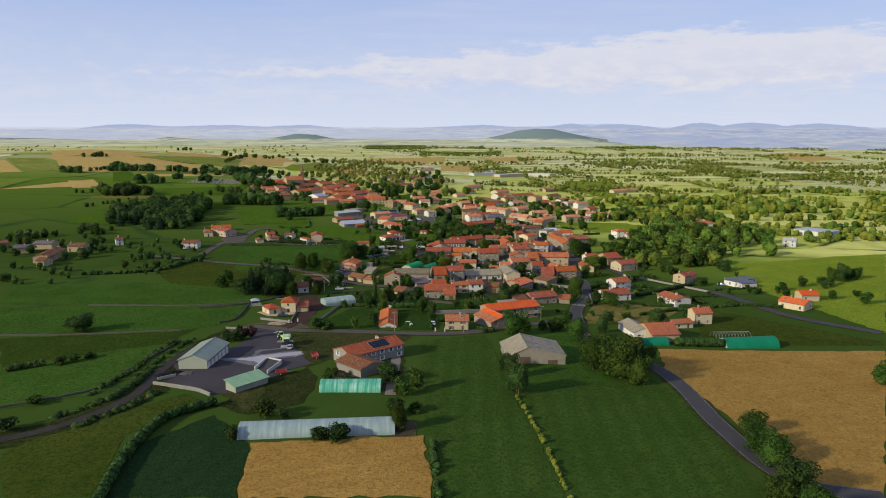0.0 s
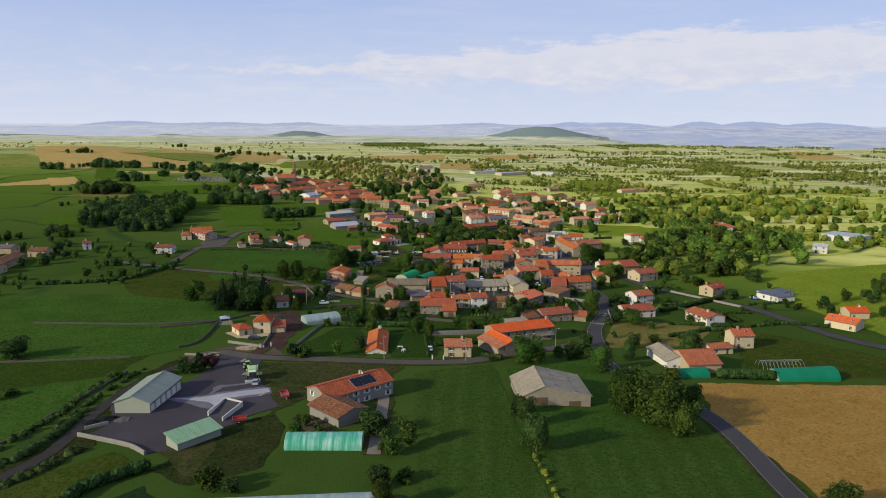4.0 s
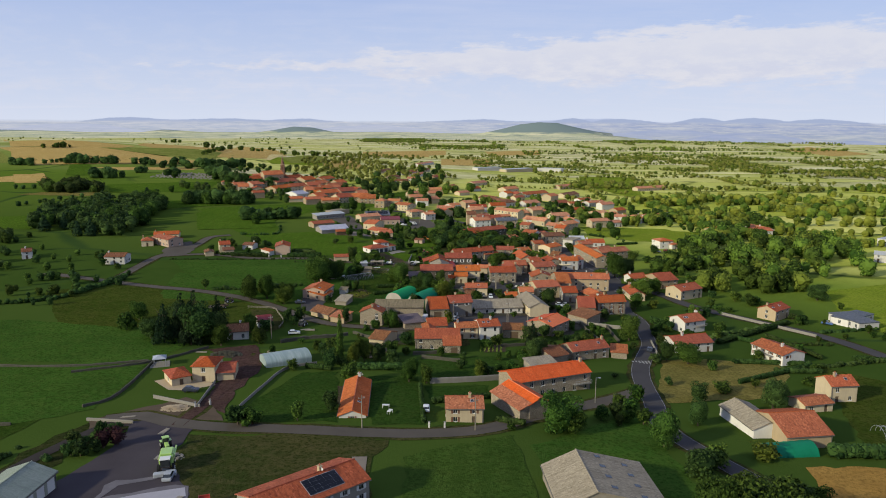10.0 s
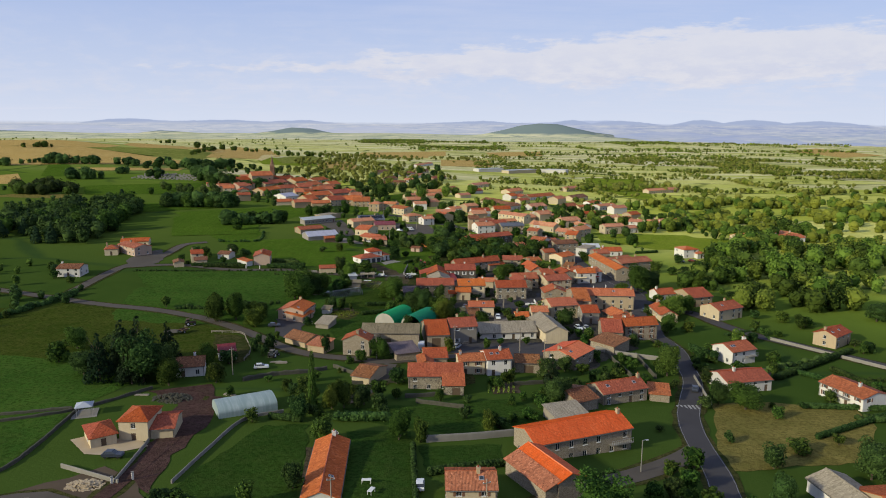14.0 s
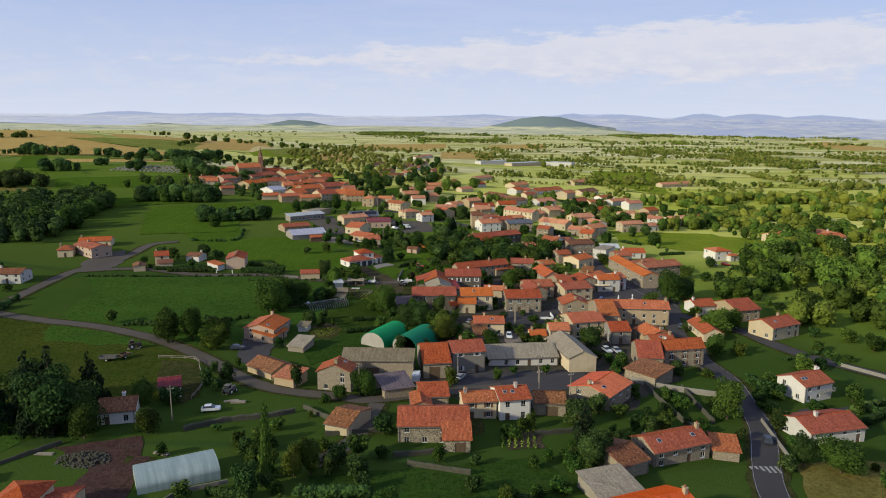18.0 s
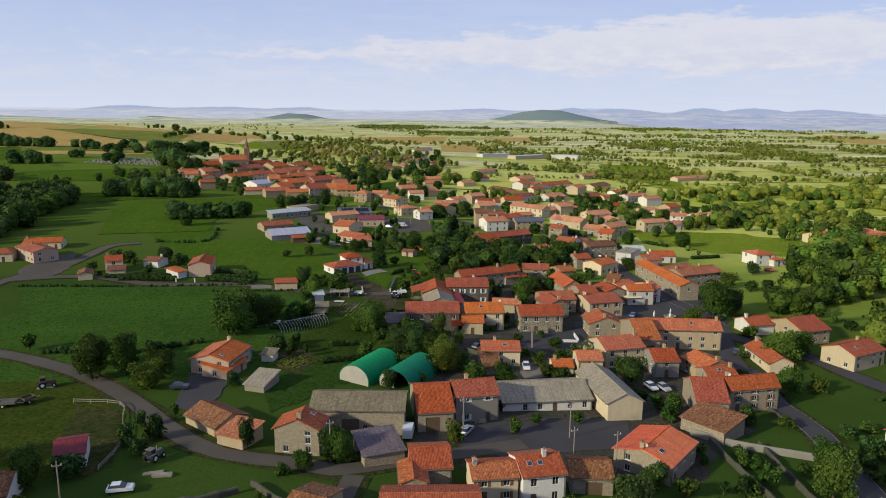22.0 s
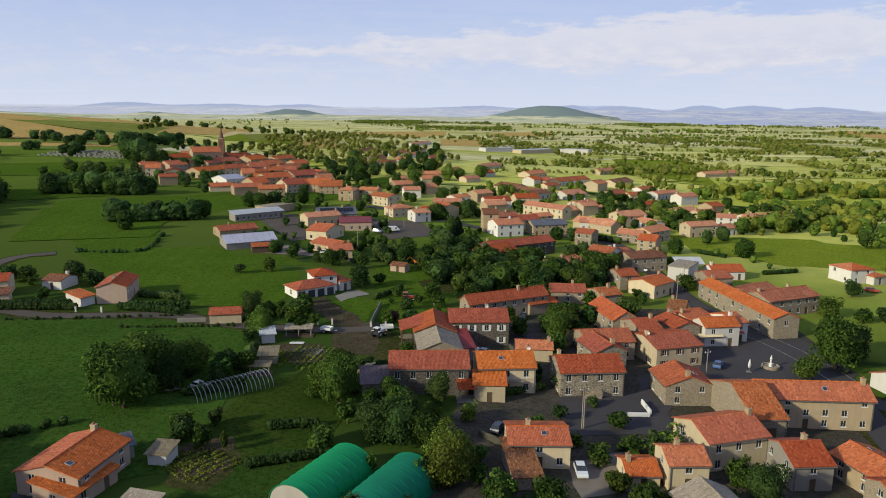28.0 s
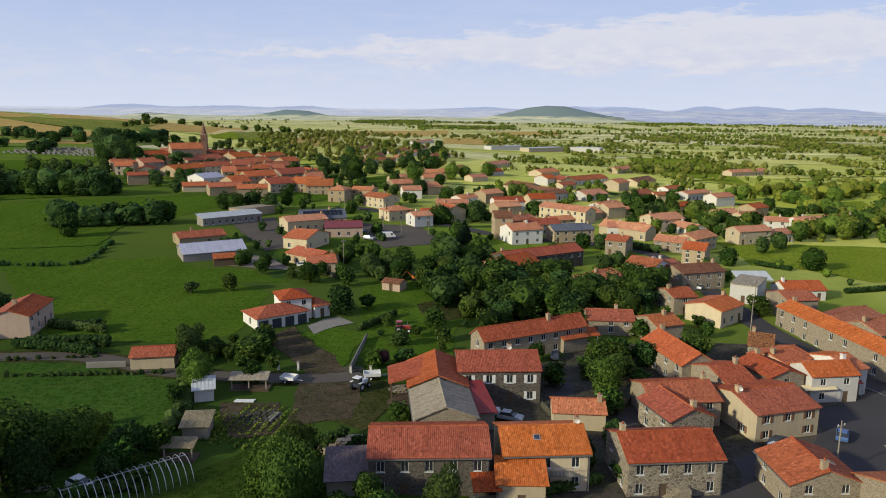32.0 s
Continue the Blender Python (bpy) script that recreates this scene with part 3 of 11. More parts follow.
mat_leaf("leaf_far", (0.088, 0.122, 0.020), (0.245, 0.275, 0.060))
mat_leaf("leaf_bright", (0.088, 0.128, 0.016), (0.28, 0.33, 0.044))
mat_leaf("leaf_dark", (0.009, 0.021, 0.006), (0.060, 0.098, 0.024), 0.15)
mat_leaf("leaf_conifer", (0.009, 0.022, 0.011), (0.025, 0.044, 0.016), 0.08)
mat_leaf("leaf_plum", (0.025, 0.012, 0.014), (0.05, 0.022, 0.022), 0.15)


def make_glass():
    m, t, b = base_mat("glass_pane")
    finish(t, b, (0.025, 0.028, 0.03), 0.08, spec=0.6)
    MATS["glass_pane"] = m


make_glass()

# ---------------------------------------------------------------- builders


def bump_at(x, y, a, b, r):
    return math.exp(-((x - a) ** 2 + (y - b) ** 2) / r ** 2)


def escarpment(x, y):
    """To the north-east the plateau breaks off and the land falls away to the hazy lowland."""
    if x < 250 or y < 1000:
        return 0.0
    turn = math.degrees(math.atan2(x, y - 170))
    edge = 2900 + 2500 * max(0.0, min(1.0, (26 - turn) / 22)) ** 1.6 + 1800 * max(0.0, min(1.0, (14.5 - turn) / 3)) + 90 * noise.noise(Vector((turn / 3.0, 0.0, 4.0)))
    return 0.25 * max(0.0, math.hypot(x, y - 170) - edge)


def ground_z(x, y):
    """Height of the land: a shallow hollow round the lower village, rising to the church and the western fields."""
    return (-0.47 - 2.32 * math.tanh(x / 200) - 2.95 * bump_at(x, y, 90, 380, 130) + 6.2 * bump_at(x, y, -240, 850, 260)
            + 7.81 * bump_at(x, y, -20, 170, 130) + 40 * bump_at(x, y, -600, 1180, 360) - escarpment(x, y))


def link(name, bm, material, smooth=False):
    me = bpy.data.meshes.new(name)
    bm.to_mesh(me)
    bm.free()
    me.materials.append(MATS[material])
    if smooth:
        for p in me.polygons:
            p.use_smooth = True
    return new(name, me)


def mesh_of(name, verts, faces, material):
    me = bpy.data.meshes.new(name)
    me.from_pydata(verts, [], faces)
    me.materials.append(MATS[material])
    me.update()
    return me


def under(ob, parent, m=None):
    ob.parent = parent
    if m is not None:
        ob.matrix_basis = m
    return ob


def part(name, bm, material, parent, label="", m=None, smooth=False):
    ob = link(name, bm, material, smooth)
    under(ob, parent, m)
    if label:
        ob["label"] = label
    return ob


def box(bm, x0, x1, y0, y1, z0, z1, bevel=0.0):
    vs = [bm.verts.new((x, y, z)) for x in (x0, x1) for y in (y0, y1) for z in (z0, z1)]
    fs = [bm.faces.new([vs[i] for i in f]) for f in ((0, 1, 3, 2), (4, 6, 7, 5), (0, 4, 5, 1), (2, 3, 7, 6), (0, 2, 6, 4), (1, 5, 7, 3))]
    if bevel:
        es = list({e for f in fs for e in f.edges})
        bmesh.ops.bevel(bm, geom=es, offset=bevel, segments=1, affect="EDGES")
    return vs


def prism(bm, ring, z0, z1):
    """A solid with the plan given by ring (anticlockwise)."""
    lo = [bm.verts.new((x, y, z0)) for x, y in ring]
    hi = [bm.verts.new((x, y, z1)) for x, y in ring]
    n = len(ring)
    bm.faces.new(hi)
    bm.faces.new(lo[::-1])
    for i in range(n):
        bm.faces.new((lo[i], lo[(i + 1) % n], hi[(i + 1) % n], hi[i]))


def empty(name, x, y, z, yaw=0.0, label="", category="", group="", kind=""):
    e = new(name)
    e.matrix_world = pose(x, y, z, 0, 0, yaw)
    return tagged(e, label, category, group, kind)


# ---- land, fields, roads


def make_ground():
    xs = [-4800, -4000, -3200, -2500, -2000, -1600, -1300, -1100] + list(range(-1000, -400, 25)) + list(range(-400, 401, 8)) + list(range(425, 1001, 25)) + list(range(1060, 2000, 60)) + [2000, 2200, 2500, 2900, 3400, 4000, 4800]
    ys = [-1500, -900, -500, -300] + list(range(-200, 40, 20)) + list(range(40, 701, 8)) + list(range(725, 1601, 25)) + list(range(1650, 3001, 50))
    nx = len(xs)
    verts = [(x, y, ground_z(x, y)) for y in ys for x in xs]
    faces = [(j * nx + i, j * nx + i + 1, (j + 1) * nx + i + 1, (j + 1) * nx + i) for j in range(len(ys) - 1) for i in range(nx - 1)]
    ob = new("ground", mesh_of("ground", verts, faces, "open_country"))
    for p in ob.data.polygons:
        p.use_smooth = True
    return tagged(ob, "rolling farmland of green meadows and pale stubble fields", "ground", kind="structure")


def drape(name, pts, material, lift, label, category, step=14.0, kind="structure", smooth=True):
    """A sheet with the outline pts laid on the land."""
    bm = bmesh.new()
    wander = 0.0 if material in ("sand", "wall_white", "hay", "hay_pale") else 0.9
    line = []
    for (x0, y0), (x1, y1) in zip(pts, pts[1:] + pts[:1]):
        n = max(1, min(40, int(math.hypot(x1 - x0, y1 - y0) / 3.0)))
        for i in range(n):
            x, y = x0 + (x1 - x0) * i / n, y0 + (y1 - y0) * i / n
            line.append((x + wander * 1.6 * noise.noise(Vector((x / 4.0, y / 4.0, 1.7))), y + wander * 1.6 * noise.noise(Vector((x / 4.0, y / 4.0, 9.3)))))
    vs = [bm.verts.new((x, y, 0)) for x, y in line]
    f = bm.faces.new(vs)
    f.normal_update()
    if f.normal.z < 0:
        f.normal_flip()
    bmesh.ops.triangulate(bm, faces=bm.faces[:])
    for _ in range(7):
        es = [e for e in bm.edges if e.calc_length() > step]
        if not es:
            break
        bmesh.ops.subdivide_edges(bm, edges=es, cuts=1, use_grid_fill=False)
        bmesh.ops.triangulate(bm, faces=[q for q in bm.faces if len(q.verts) > 3])
    for v in bm.verts:
        v.co.z = ground_z(v.co.x, v.co.y) + lift
    ob = link(name, bm, material)
    for p in ob.data.polygons:
        p.use_smooth = smooth
    return tagged(ob, label, category, kind=kind)


ROADS = []


def curve_pts(pts, step=4.0):
    """A smooth line through pts, in even steps."""
    P = [Vector(p) for p in pts]
    P = [P[0] * 2 - P[1]] + P + [P[-1] * 2 - P[-2]]
    out = []
    for i in range(1, len(P) - 2):
        a, b, c, d = P[i - 1:i + 3]
        n = max(1, int((c - b).length / step))
        for k in range(n):
            s = k / n
            out.append(0.5 * ((2 * b) + (c - a) * s + (2 * a - 5 * b + 4 * c - d) * s * s + (3 * b - a - 3 * c + d) * s ** 3))
    out.append(P[-2].copy())
    return out


def ribbon(name, pts, width, material, lift, label, category, offset=0.0, ragged=0.0, kind="structure"):
    c = curve_pts(pts)
    verts, faces = [], []
    rs = random.Random(int(pts[0][0] * 7 + pts[0][1] * 13) + 5)
    for i, p in enumerate(c):
        if name in ("road", "track"):
            ROADS.append((p.x, p.y, width / 2))
        d = (c[min(i + 1, len(c) - 1)] - c[max(i - 1, 0)]).normalized()
        nrm = Vector((-d.y, d.x))
        for s in (-1, 1):
            q = p + nrm * (offset + s * (width / 2 + rs.uniform(-ragged, ragged)))
            verts.append((q.x, q.y, ground_z(q.x, q.y) + lift))
        if i:
            k = 2 * i
            faces.append((k - 2, k, k + 1, k - 1)[::-1])
    ob = new(name, mesh_of(name, verts, faces, material))
    return tagged(ob, label, category, kind=kind)


def road(pts, width, material="asphalt", lift=0.16, label="grey asphalt village road", verge=True, name="road"):
    if verge:
        ribbon("verge", pts, width + 2.2, "rough_grass", lift - 0.06, "strip of rough grass along the road", "verge", ragged=0.5)
    return ribbon(name, pts, width, material, lift, label, "road", ragged=0.12)


def stone_wall(pts, h=0.7, w=0.5, material="dry_stone", label="low dry stone wall along a field", name="stone_wall", top=False):
    """A wall of rough courses: boulders joined in one run."""
    c = curve_pts(pts, 1.5) if len(pts) > 2 else curve_pts(pts, 1.5)
    rs = random.Random(int(pts[0][0] * 3 + pts[0][1] * 17))
    bm = bmesh.new()
    prev = None
    for i, p in enumerate(c):
        d = (c[min(i + 1, len(c) - 1)] - c[max(i - 1, 0)]).normalized()
        n = Vector((-d.y, d.x))
        z = ground_z(p.x, p.y)
        jit = 0.18 if material == "dry_stone" else 0.01
        hh, ww = h * (1 + rs.uniform(-jit, jit)), w * (1 + rs.uniform(-jit, jit))
        ring = [bm.verts.new((p.x + n.x * s * k, p.y + n.y * s * k, z + q)) for s, q, k in ((-1, -0.4, ww * 0.6), (-1, hh * 0.8, ww * 0.48), (-0.6, hh, ww * 0.48), (0.6, hh, ww * 0.48), (1, hh * 0.8, ww * 0.48), (1, -0.4, ww * 0.6))]
        if prev:
            for k in range(5):
                bm.faces.new((prev[k], prev[k + 1], ring[k + 1], ring[k]))
        else:
            bm.faces.new(ring)
        prev = ring
    bm.faces.new(prev[::-1])
    return tagged(link(name, bm, material), label, "wall", kind="structure")


# ---- leaves


def clump_mesh(name, centres, material, rs, n, size, squash=0.8, shell=0.75, jit=0.5):
    """Leaf sprays: small bent quads over the surface and inside of lobes (x, y, z, r)."""
    wts = [c[3] ** 2 for c in centres]
    picks = rs.choices(range(len(centres)), wts, k=n)
    verts, faces = [], []
    for i in picks:
        cx, cy, cz, r = centres[i]
        d = Vector((rs.gauss(0, 1), rs.gauss(0, 1), rs.gauss(0.25, 1))).normalized()
        k = r * (shell + (1 - shell) * rs.random() ** 0.5) * rs.uniform(0.86, 1.1)
        p = Vector((cx + d.x * k, cy + d.y * k, cz + d.z * k * squash))
        nrm = (d + Vector((rs.gauss(0, jit), rs.gauss(0, jit), rs.gauss(0.2, jit)))).normalized()
        u = nrm.orthogonal().normalized()
        w = nrm.cross(u)
        a = rs.uniform(0, 6.28)
        u, w = u * math.cos(a) + w * math.sin(a), w * math.cos(a) - u * math.sin(a)
        s = size * rs.uniform(0.6, 1.35)
        b = len(verts)
        verts += [p - u * s, p + w * s * 0.7 - nrm * s * 0.25, p + u * s, p - w * s * 0.7 - nrm * s * 0.25]
        faces.append((b, b + 1, b + 2, b + 3))
    return mesh_of(name, [tuple(v) for v in verts], faces, material)


def ball_points(level):
    bm = bmesh.new()
    bmesh.ops.create_icosphere(bm, subdivisions=level, radius=1.0)
    pts = [v.co.copy() for v in bm.verts]
    tris = [tuple(v.index for v in f.verts) for f in bm.faces]
    bm.free()
    return pts, tris


BALLS = {1: ball_points(1), 2: ball_points(2)}


def add_cores(me, lobes, rs, squash, k=0.86, level=2):
    """Dense hearts of far crowns: rough lumps under the leaf sprays."""
    verts = [tuple(v.co) for v in me.vertices]
    faces = [tuple(p.vertices) for p in me.polygons]
    for x, y, z, r in lobes:
        b = len(verts)
        for p in BALLS[level][0]:
            q = r * k * rs.uniform(0.78, 1.12)
            verts.append((x + p.x * q, y + p.y * q, z + p.z * q * squash))
        faces += [(a + b, c + b, d + b) for a, c, d in BALLS[level][1]]
    out = bpy.data.meshes.new(me.name)
    out.from_pydata(verts, [], faces)
    out.materials.append(me.materials[0])
    out.update()
    return out


def trunk_mesh(rs, h, r, limbs):
    """Tapered trunk and limbs; h: height of the trunk."""
    bm = bmesh.new()

    def tube(a, b, r0, r1, seg=6):
        d = (b - a).normalized()
        u = d.orthogonal().normalized()
        w = d.cross(u)
        ra, rb = [], []
        for k in range(seg):
            t = 2 * math.pi * k / seg
            o = u * math.cos(t) + w * math.sin(t)
            ra.append(bm.verts.new(a + o * r0))
            rb.append(bm.verts.new(b + o * r1))
        for k in range(seg):
            bm.faces.new((ra[k], ra[(k + 1) % seg], rb[(k + 1) % seg], rb[k]))
        bm.faces.new(rb)

    mid = Vector((rs.uniform(-0.03, 0.03) * h, rs.uniform(-0.03, 0.03) * h, h * 0.5))
    top = Vector((rs.uniform(-0.05, 0.05) * h, rs.uniform(-0.05, 0.05) * h, h))
    tube(Vector((0, 0, -0.08)), mid, r * 1.25, r * 0.85)
    tube(mid, top, r * 0.85, r * 0.35)
    for i in range(limbs):
        a = 2 * math.pi * (i + rs.random() * 0.5) / limbs
        s = mid.lerp(top, rs.random() * 0.8)
        l = h * rs.uniform(0.25, 0.45)
        tube(s, s + Vector((math.cos(a) * l, math.sin(a) * l, l * rs.uniform(0.5, 0.9))), r * 0.45, r * 0.12, 5)
    me = bpy.data.meshes.new("trunk")
    bm.to_mesh(me)
    bm.free()
    me.materials.append(MATS["bark"])
    return me


TREES = {}


def tree_model(kind, seed, material, lobes, n, size, trunk_h, trunk_r, squash=0.85):
    """A tree one metre high and one metre wide, scaled where it is planted."""
    rs = random.Random(seed)
    if lobes == "round":
        c = [(0, 0, 0.52, 0.37), (0, 0, 0.34, 0.30)]
        for i in range(9):
            a, k = i * 2.4 + rs.random(), rs.uniform(0.16, 0.30)
            c.append((math.cos(a) * k, math.sin(a) * k, rs.uniform(0.18, 0.82), rs.uniform(0.15, 0.23)))
    elif lobes == "wide":
        c = [(0, 0, 0.48, 0.36), (0, 0, 0.30, 0.32)]
        for i in range(12):
            a, k = i * 2.4 + rs.random(), rs.uniform(0.2, 0.36)
            c.append((math.cos(a) * k, math.sin(a) * k, rs.uniform(0.16, 0.82), rs.uniform(0.13, 0.20)))
    elif lobes == "poplar":
        c = [(rs.uniform(-0.08, 0.08), rs.uniform(-0.08, 0.08), 0.1 + 0.86 * i / 13, 0.30 * (1 - abs(i / 13 - 0.40) ** 1.5 * 1.3) + 0.03) for i in range(14)]
    elif lobes == "conifer":
        c = []
        for i in range(11):
            q = i / 10
            w = 0.40 * (1 - q) + 0.03
            for k in range(5 if i < 8 else 2):
                a = rs.uniform(0, 6.28)
                c.append((math.cos(a) * w * 0.7, math.sin(a) * w * 0.7, 0.12 + 0.84 * q, 0.05 + w * 0.33))
    else:  # bush
        c = [(0, 0, 0.42, 0.34)]
        for i in range(7):
            a, k = i * 2.4 + rs.random(), rs.uniform(0.18, 0.32)
            c.append((math.cos(a) * k, math.sin(a) * k, rs.uniform(0.22, 0.66), rs.uniform(0.14, 0.24)))
    crown = add_cores(clump_mesh("crown", c, material, rs, n, size, squash), c[:2] if lobes != "conifer" else [], rs, squash, 0.84)
    TREES.setdefault(kind, []).append((trunk_mesh(rs, trunk_h, trunk_r, 5), crown))


for kd, mt, shape, seeds in (("broad", "leaf", "round", (11, 12, 13)), ("wide", "leaf", "wide", (21, 22)), ("sunny", "leaf_light", "wide", (31, 32)), ("dark", "leaf_dark", "round", (41, 42))):
    for sd in seeds:
        tree_model(kd, sd, mt, shape, 1500, 0.036, 0.55, 0.028)
        tree_model(kd + "_small", sd, mt, shape, 620, 0.056, 0.5, 0.030)
        tree_model(kd + "_big", sd, mt, shape, 3400, 0.0245, 0.55, 0.028)
for sd in (51, 52):
    tree_model("conifer", sd, "leaf_conifer", "conifer", 1500, 0.038, 0.8, 0.02)
tree_model("poplar", 61, "leaf", "poplar", 1400, 0.034, 0.6, 0.03, 1.0)
for sd in (71, 72):
    tree_model("bush", sd, "leaf", "bush", 420, 0.058, 0.4, 0.03)
tree_model("bush_dark", 75, "leaf_dark", "bush", 420, 0.058, 0.4, 0.03)
tree_model("plum", 81, "leaf_plum", "round", 700, 0.048, 0.5, 0.03)
WORDS = {"broad": "leafy green deciduous tree", "wide": "broad spreading green deciduous tree", "sunny": "light green sunlit deciduous tree", "dark": "dense dark green deciduous tree",
         "conifer": "tall dark green conifer with drooping boughs", "poplar": "slender tall columnar poplar tree", "bush": "rounded green garden shrub", "bush_dark": "dense dark green shrub", "plum": "small tree with dark purple leaves"}
PLANTED = [0]
FAR_TREES = []


def tree(x, y, h, w=None, kind="broad", where="in rough grass"):
    if y > 545:
        FAR_TREES.append((x, y, h, w or h * 0.85, kind))
        return None
    PLANTED[0] += 1
    k = PLANTED[0]
    model = kind + ("_big" if h > 7.5 and y < 480 else "_small" if h < 6 or y > 600 else "") if kind in ("broad", "wide", "sunny", "dark") else kind
    trunk, crown = TREES[model][k % len(TREES[model])]
    w = w or h * 0.85
    ob = new("shrub" if "bush" in kind else "tree")
    ob.matrix_world = Matrix.LocRotScale((x, y, ground_z(x, y) - 0.05), Euler((0, 0, k * 2.399)), (w, w, h))
    tagged(ob, WORDS[kind] + " standing " + where, "shrub" if "bush" in kind else "tree")
    under(new("trunk", trunk), ob)
    under(new("crown", crown), ob)
    return ob


def hedge(pts, h=1.6, w=1.4, material="leaf_dark", label="dense clipped green hedge beside a garden", gaps=0.0, step=1.2, leaf=0.2, per=42):
    """A hedgerow of leaf sprays over a run of overlapping lobes."""
    rs = random.Random(int(pts[0][0] * 31 + pts[0][1] * 7))
    c = []
    for p in curve_pts(pts, step if gaps else min(0.9, w * 0.45)):
        if rs.random() < gaps:
            continue
        hh = h * rs.uniform(0.8, 1.15) if gaps == 0 else h * rs.uniform(0.45, 1.35)
        g = ground_z(p.x, p.y)
        r = max(w, hh) * 0.55
        if gaps == 0:
            hh = h * rs.uniform(0.94, 1.04)
            r = min(w, hh) * 0.52
            for q in (0.0, 0.5, 1.0):
                c.append((p.x + rs.uniform(-0.06, 0.06) * w, p.y + rs.uniform(-0.06, 0.06) * w, g + r * 0.7 + q * max(0, hh - r * 1.55), r))
            continue
        c.append((p.x + rs.uniform(-0.2, 0.2) * w, p.y + rs.uniform(-0.2, 0.2) * w, g + hh - r * 0.8, r))
        c.append((p.x + rs.uniform(-0.3, 0.3) * w, p.y + rs.uniform(-0.3, 0.3) * w, g + hh * 0.3, r))
    n = int(len(c) * per / 2)
    me = add_cores(clump_mesh("hedge", c, material, rs, n, leaf * (1 + h * 0.12), 0.85, 0.8, 0.35), c, rs, 0.85, 0.84)
    return tagged(new("hedge", me), label, "hedge", kind="stuff")


# ---- houses

BUILT = []

WINDOW_MESH = {}


def window_mesh(w, h, frame_mat):
    key = (w, h, frame_mat)
    if key not in WINDOW_MESH:
        bm = bmesh.new()
        f = 0.055
        gx = [-w / 2, -w / 2 + f, -0.025, 0.025, w / 2 - f, w / 2]
        gz = [0, f, h - f, h]
        vs = {(i, j, k): bm.verts.new((gx[i], 0.06 + 0.08 * k, gz[j])) for i in range(6) for j in range(4) for k in (0, 1)}
        hole = lambda i, j: not (0 <= i < 5 and 0 <= j < 3) or (j == 1 and i in (1, 3))
        for i in range(5):
            for j in range(3):
                if hole(i, j):
                    continue
                bm.faces.new([vs[q] for q in ((i, j, 0), (i + 1, j, 0), (i + 1, j + 1, 0), (i, j + 1, 0))])
                bm.faces.new([vs[q] for q in ((i, j, 1), (i, j + 1, 1), (i + 1, j + 1, 1), (i + 1, j, 1))])
                for (di, dj), (p, q) in (((-1, 0), ((i, j), (i, j + 1))), ((1, 0), ((i + 1, j + 1), (i + 1, j))), ((0, -1), ((i + 1, j), (i, j))), ((0, 1), ((i, j + 1), (i + 1, j + 1)))):
                    if hole(i + di, j + dj):
                        bm.faces.new([vs[r] for r in ((*p, 0), (*q, 0), (*q, 1), (*p, 1))])
        box(bm, -w / 2 - 0.1, w / 2 + 0.1, -0.08, 0.05, -0.10, -0.004)
        me = bpy.data.meshes.new("window")
        bm.to_mesh(me)
        bm.free()
        me.materials.append(MATS[frame_mat])
        bm = bmesh.new()
        box(bm, -w / 2 + f, w / 2 - f, 0.10, 0.115, f, h - f)
        pane = bpy.data.meshes.new("pane")
        bm.to_mesh(pane)
        bm.free()
        pane.materials.append(MATS["glass_pane"])
        WINDOW_MESH[key] = (me, pane)
    return WINDOW_MESH[key]


def glazed_mesh(w, h, frame_mat):
    """Frame and pane joined, for houses that stay far off."""
    key = ("glazed", w, h, frame_mat)
    if key not in WINDOW_MESH:
        me = window_mesh(w, h, frame_mat)[0].copy()
        bm = bmesh.new()
        bm.from_mesh(me)
        old = set(bm.faces)
        box(bm, -w / 2 + 0.055, w / 2 - 0.055, 0.10, 0.115, 0.055, h - 0.055)
        for f in bm.faces:
            f.material_index = 0 if f in old else 1
        bm.to_mesh(me)
        bm.free()
        me.materials.append(MATS["glass_pane"])
        WINDOW_MESH[key] = me
    return WINDOW_MESH[key]


def board_mesh(w, h, material, depth=0.06, planks=True):
    key = ("board", round(w, 2), round(h, 2), material, depth)
    if key not in WINDOW_MESH:
        bm = bmesh.new()
        n = max(2, round(w / 0.25)) if planks else 1
        line = [(-w / 2, 0.0)]
        for i in range(n):
            p, q = -w / 2 + w * i / n, -w / 2 + w * (i + 1) / n
            line += [(p + 0.012, -depth), (q - 0.012, -depth)]
            if i < n - 1:
                line.append((q, -depth + 0.025))
        line.append((w / 2, 0.0))
        lo = [bm.verts.new((p, q, 0)) for p, q in line]
        hi = [bm.verts.new((p, q, h)) for p, q in line]
        for i in range(len(line) - 1):
            bm.faces.new((lo[i], lo[i + 1], hi[i + 1], hi[i]))
        bm.faces.new(hi[::-1])
        bm.faces.new(lo)
        me = bpy.data.meshes.new("board")
        bm.to_mesh(me)
        bm.free()
        me.materials.append(MATS[material])
        WINDOW_MESH[key] = me
    return WINDOW_MESH[key]


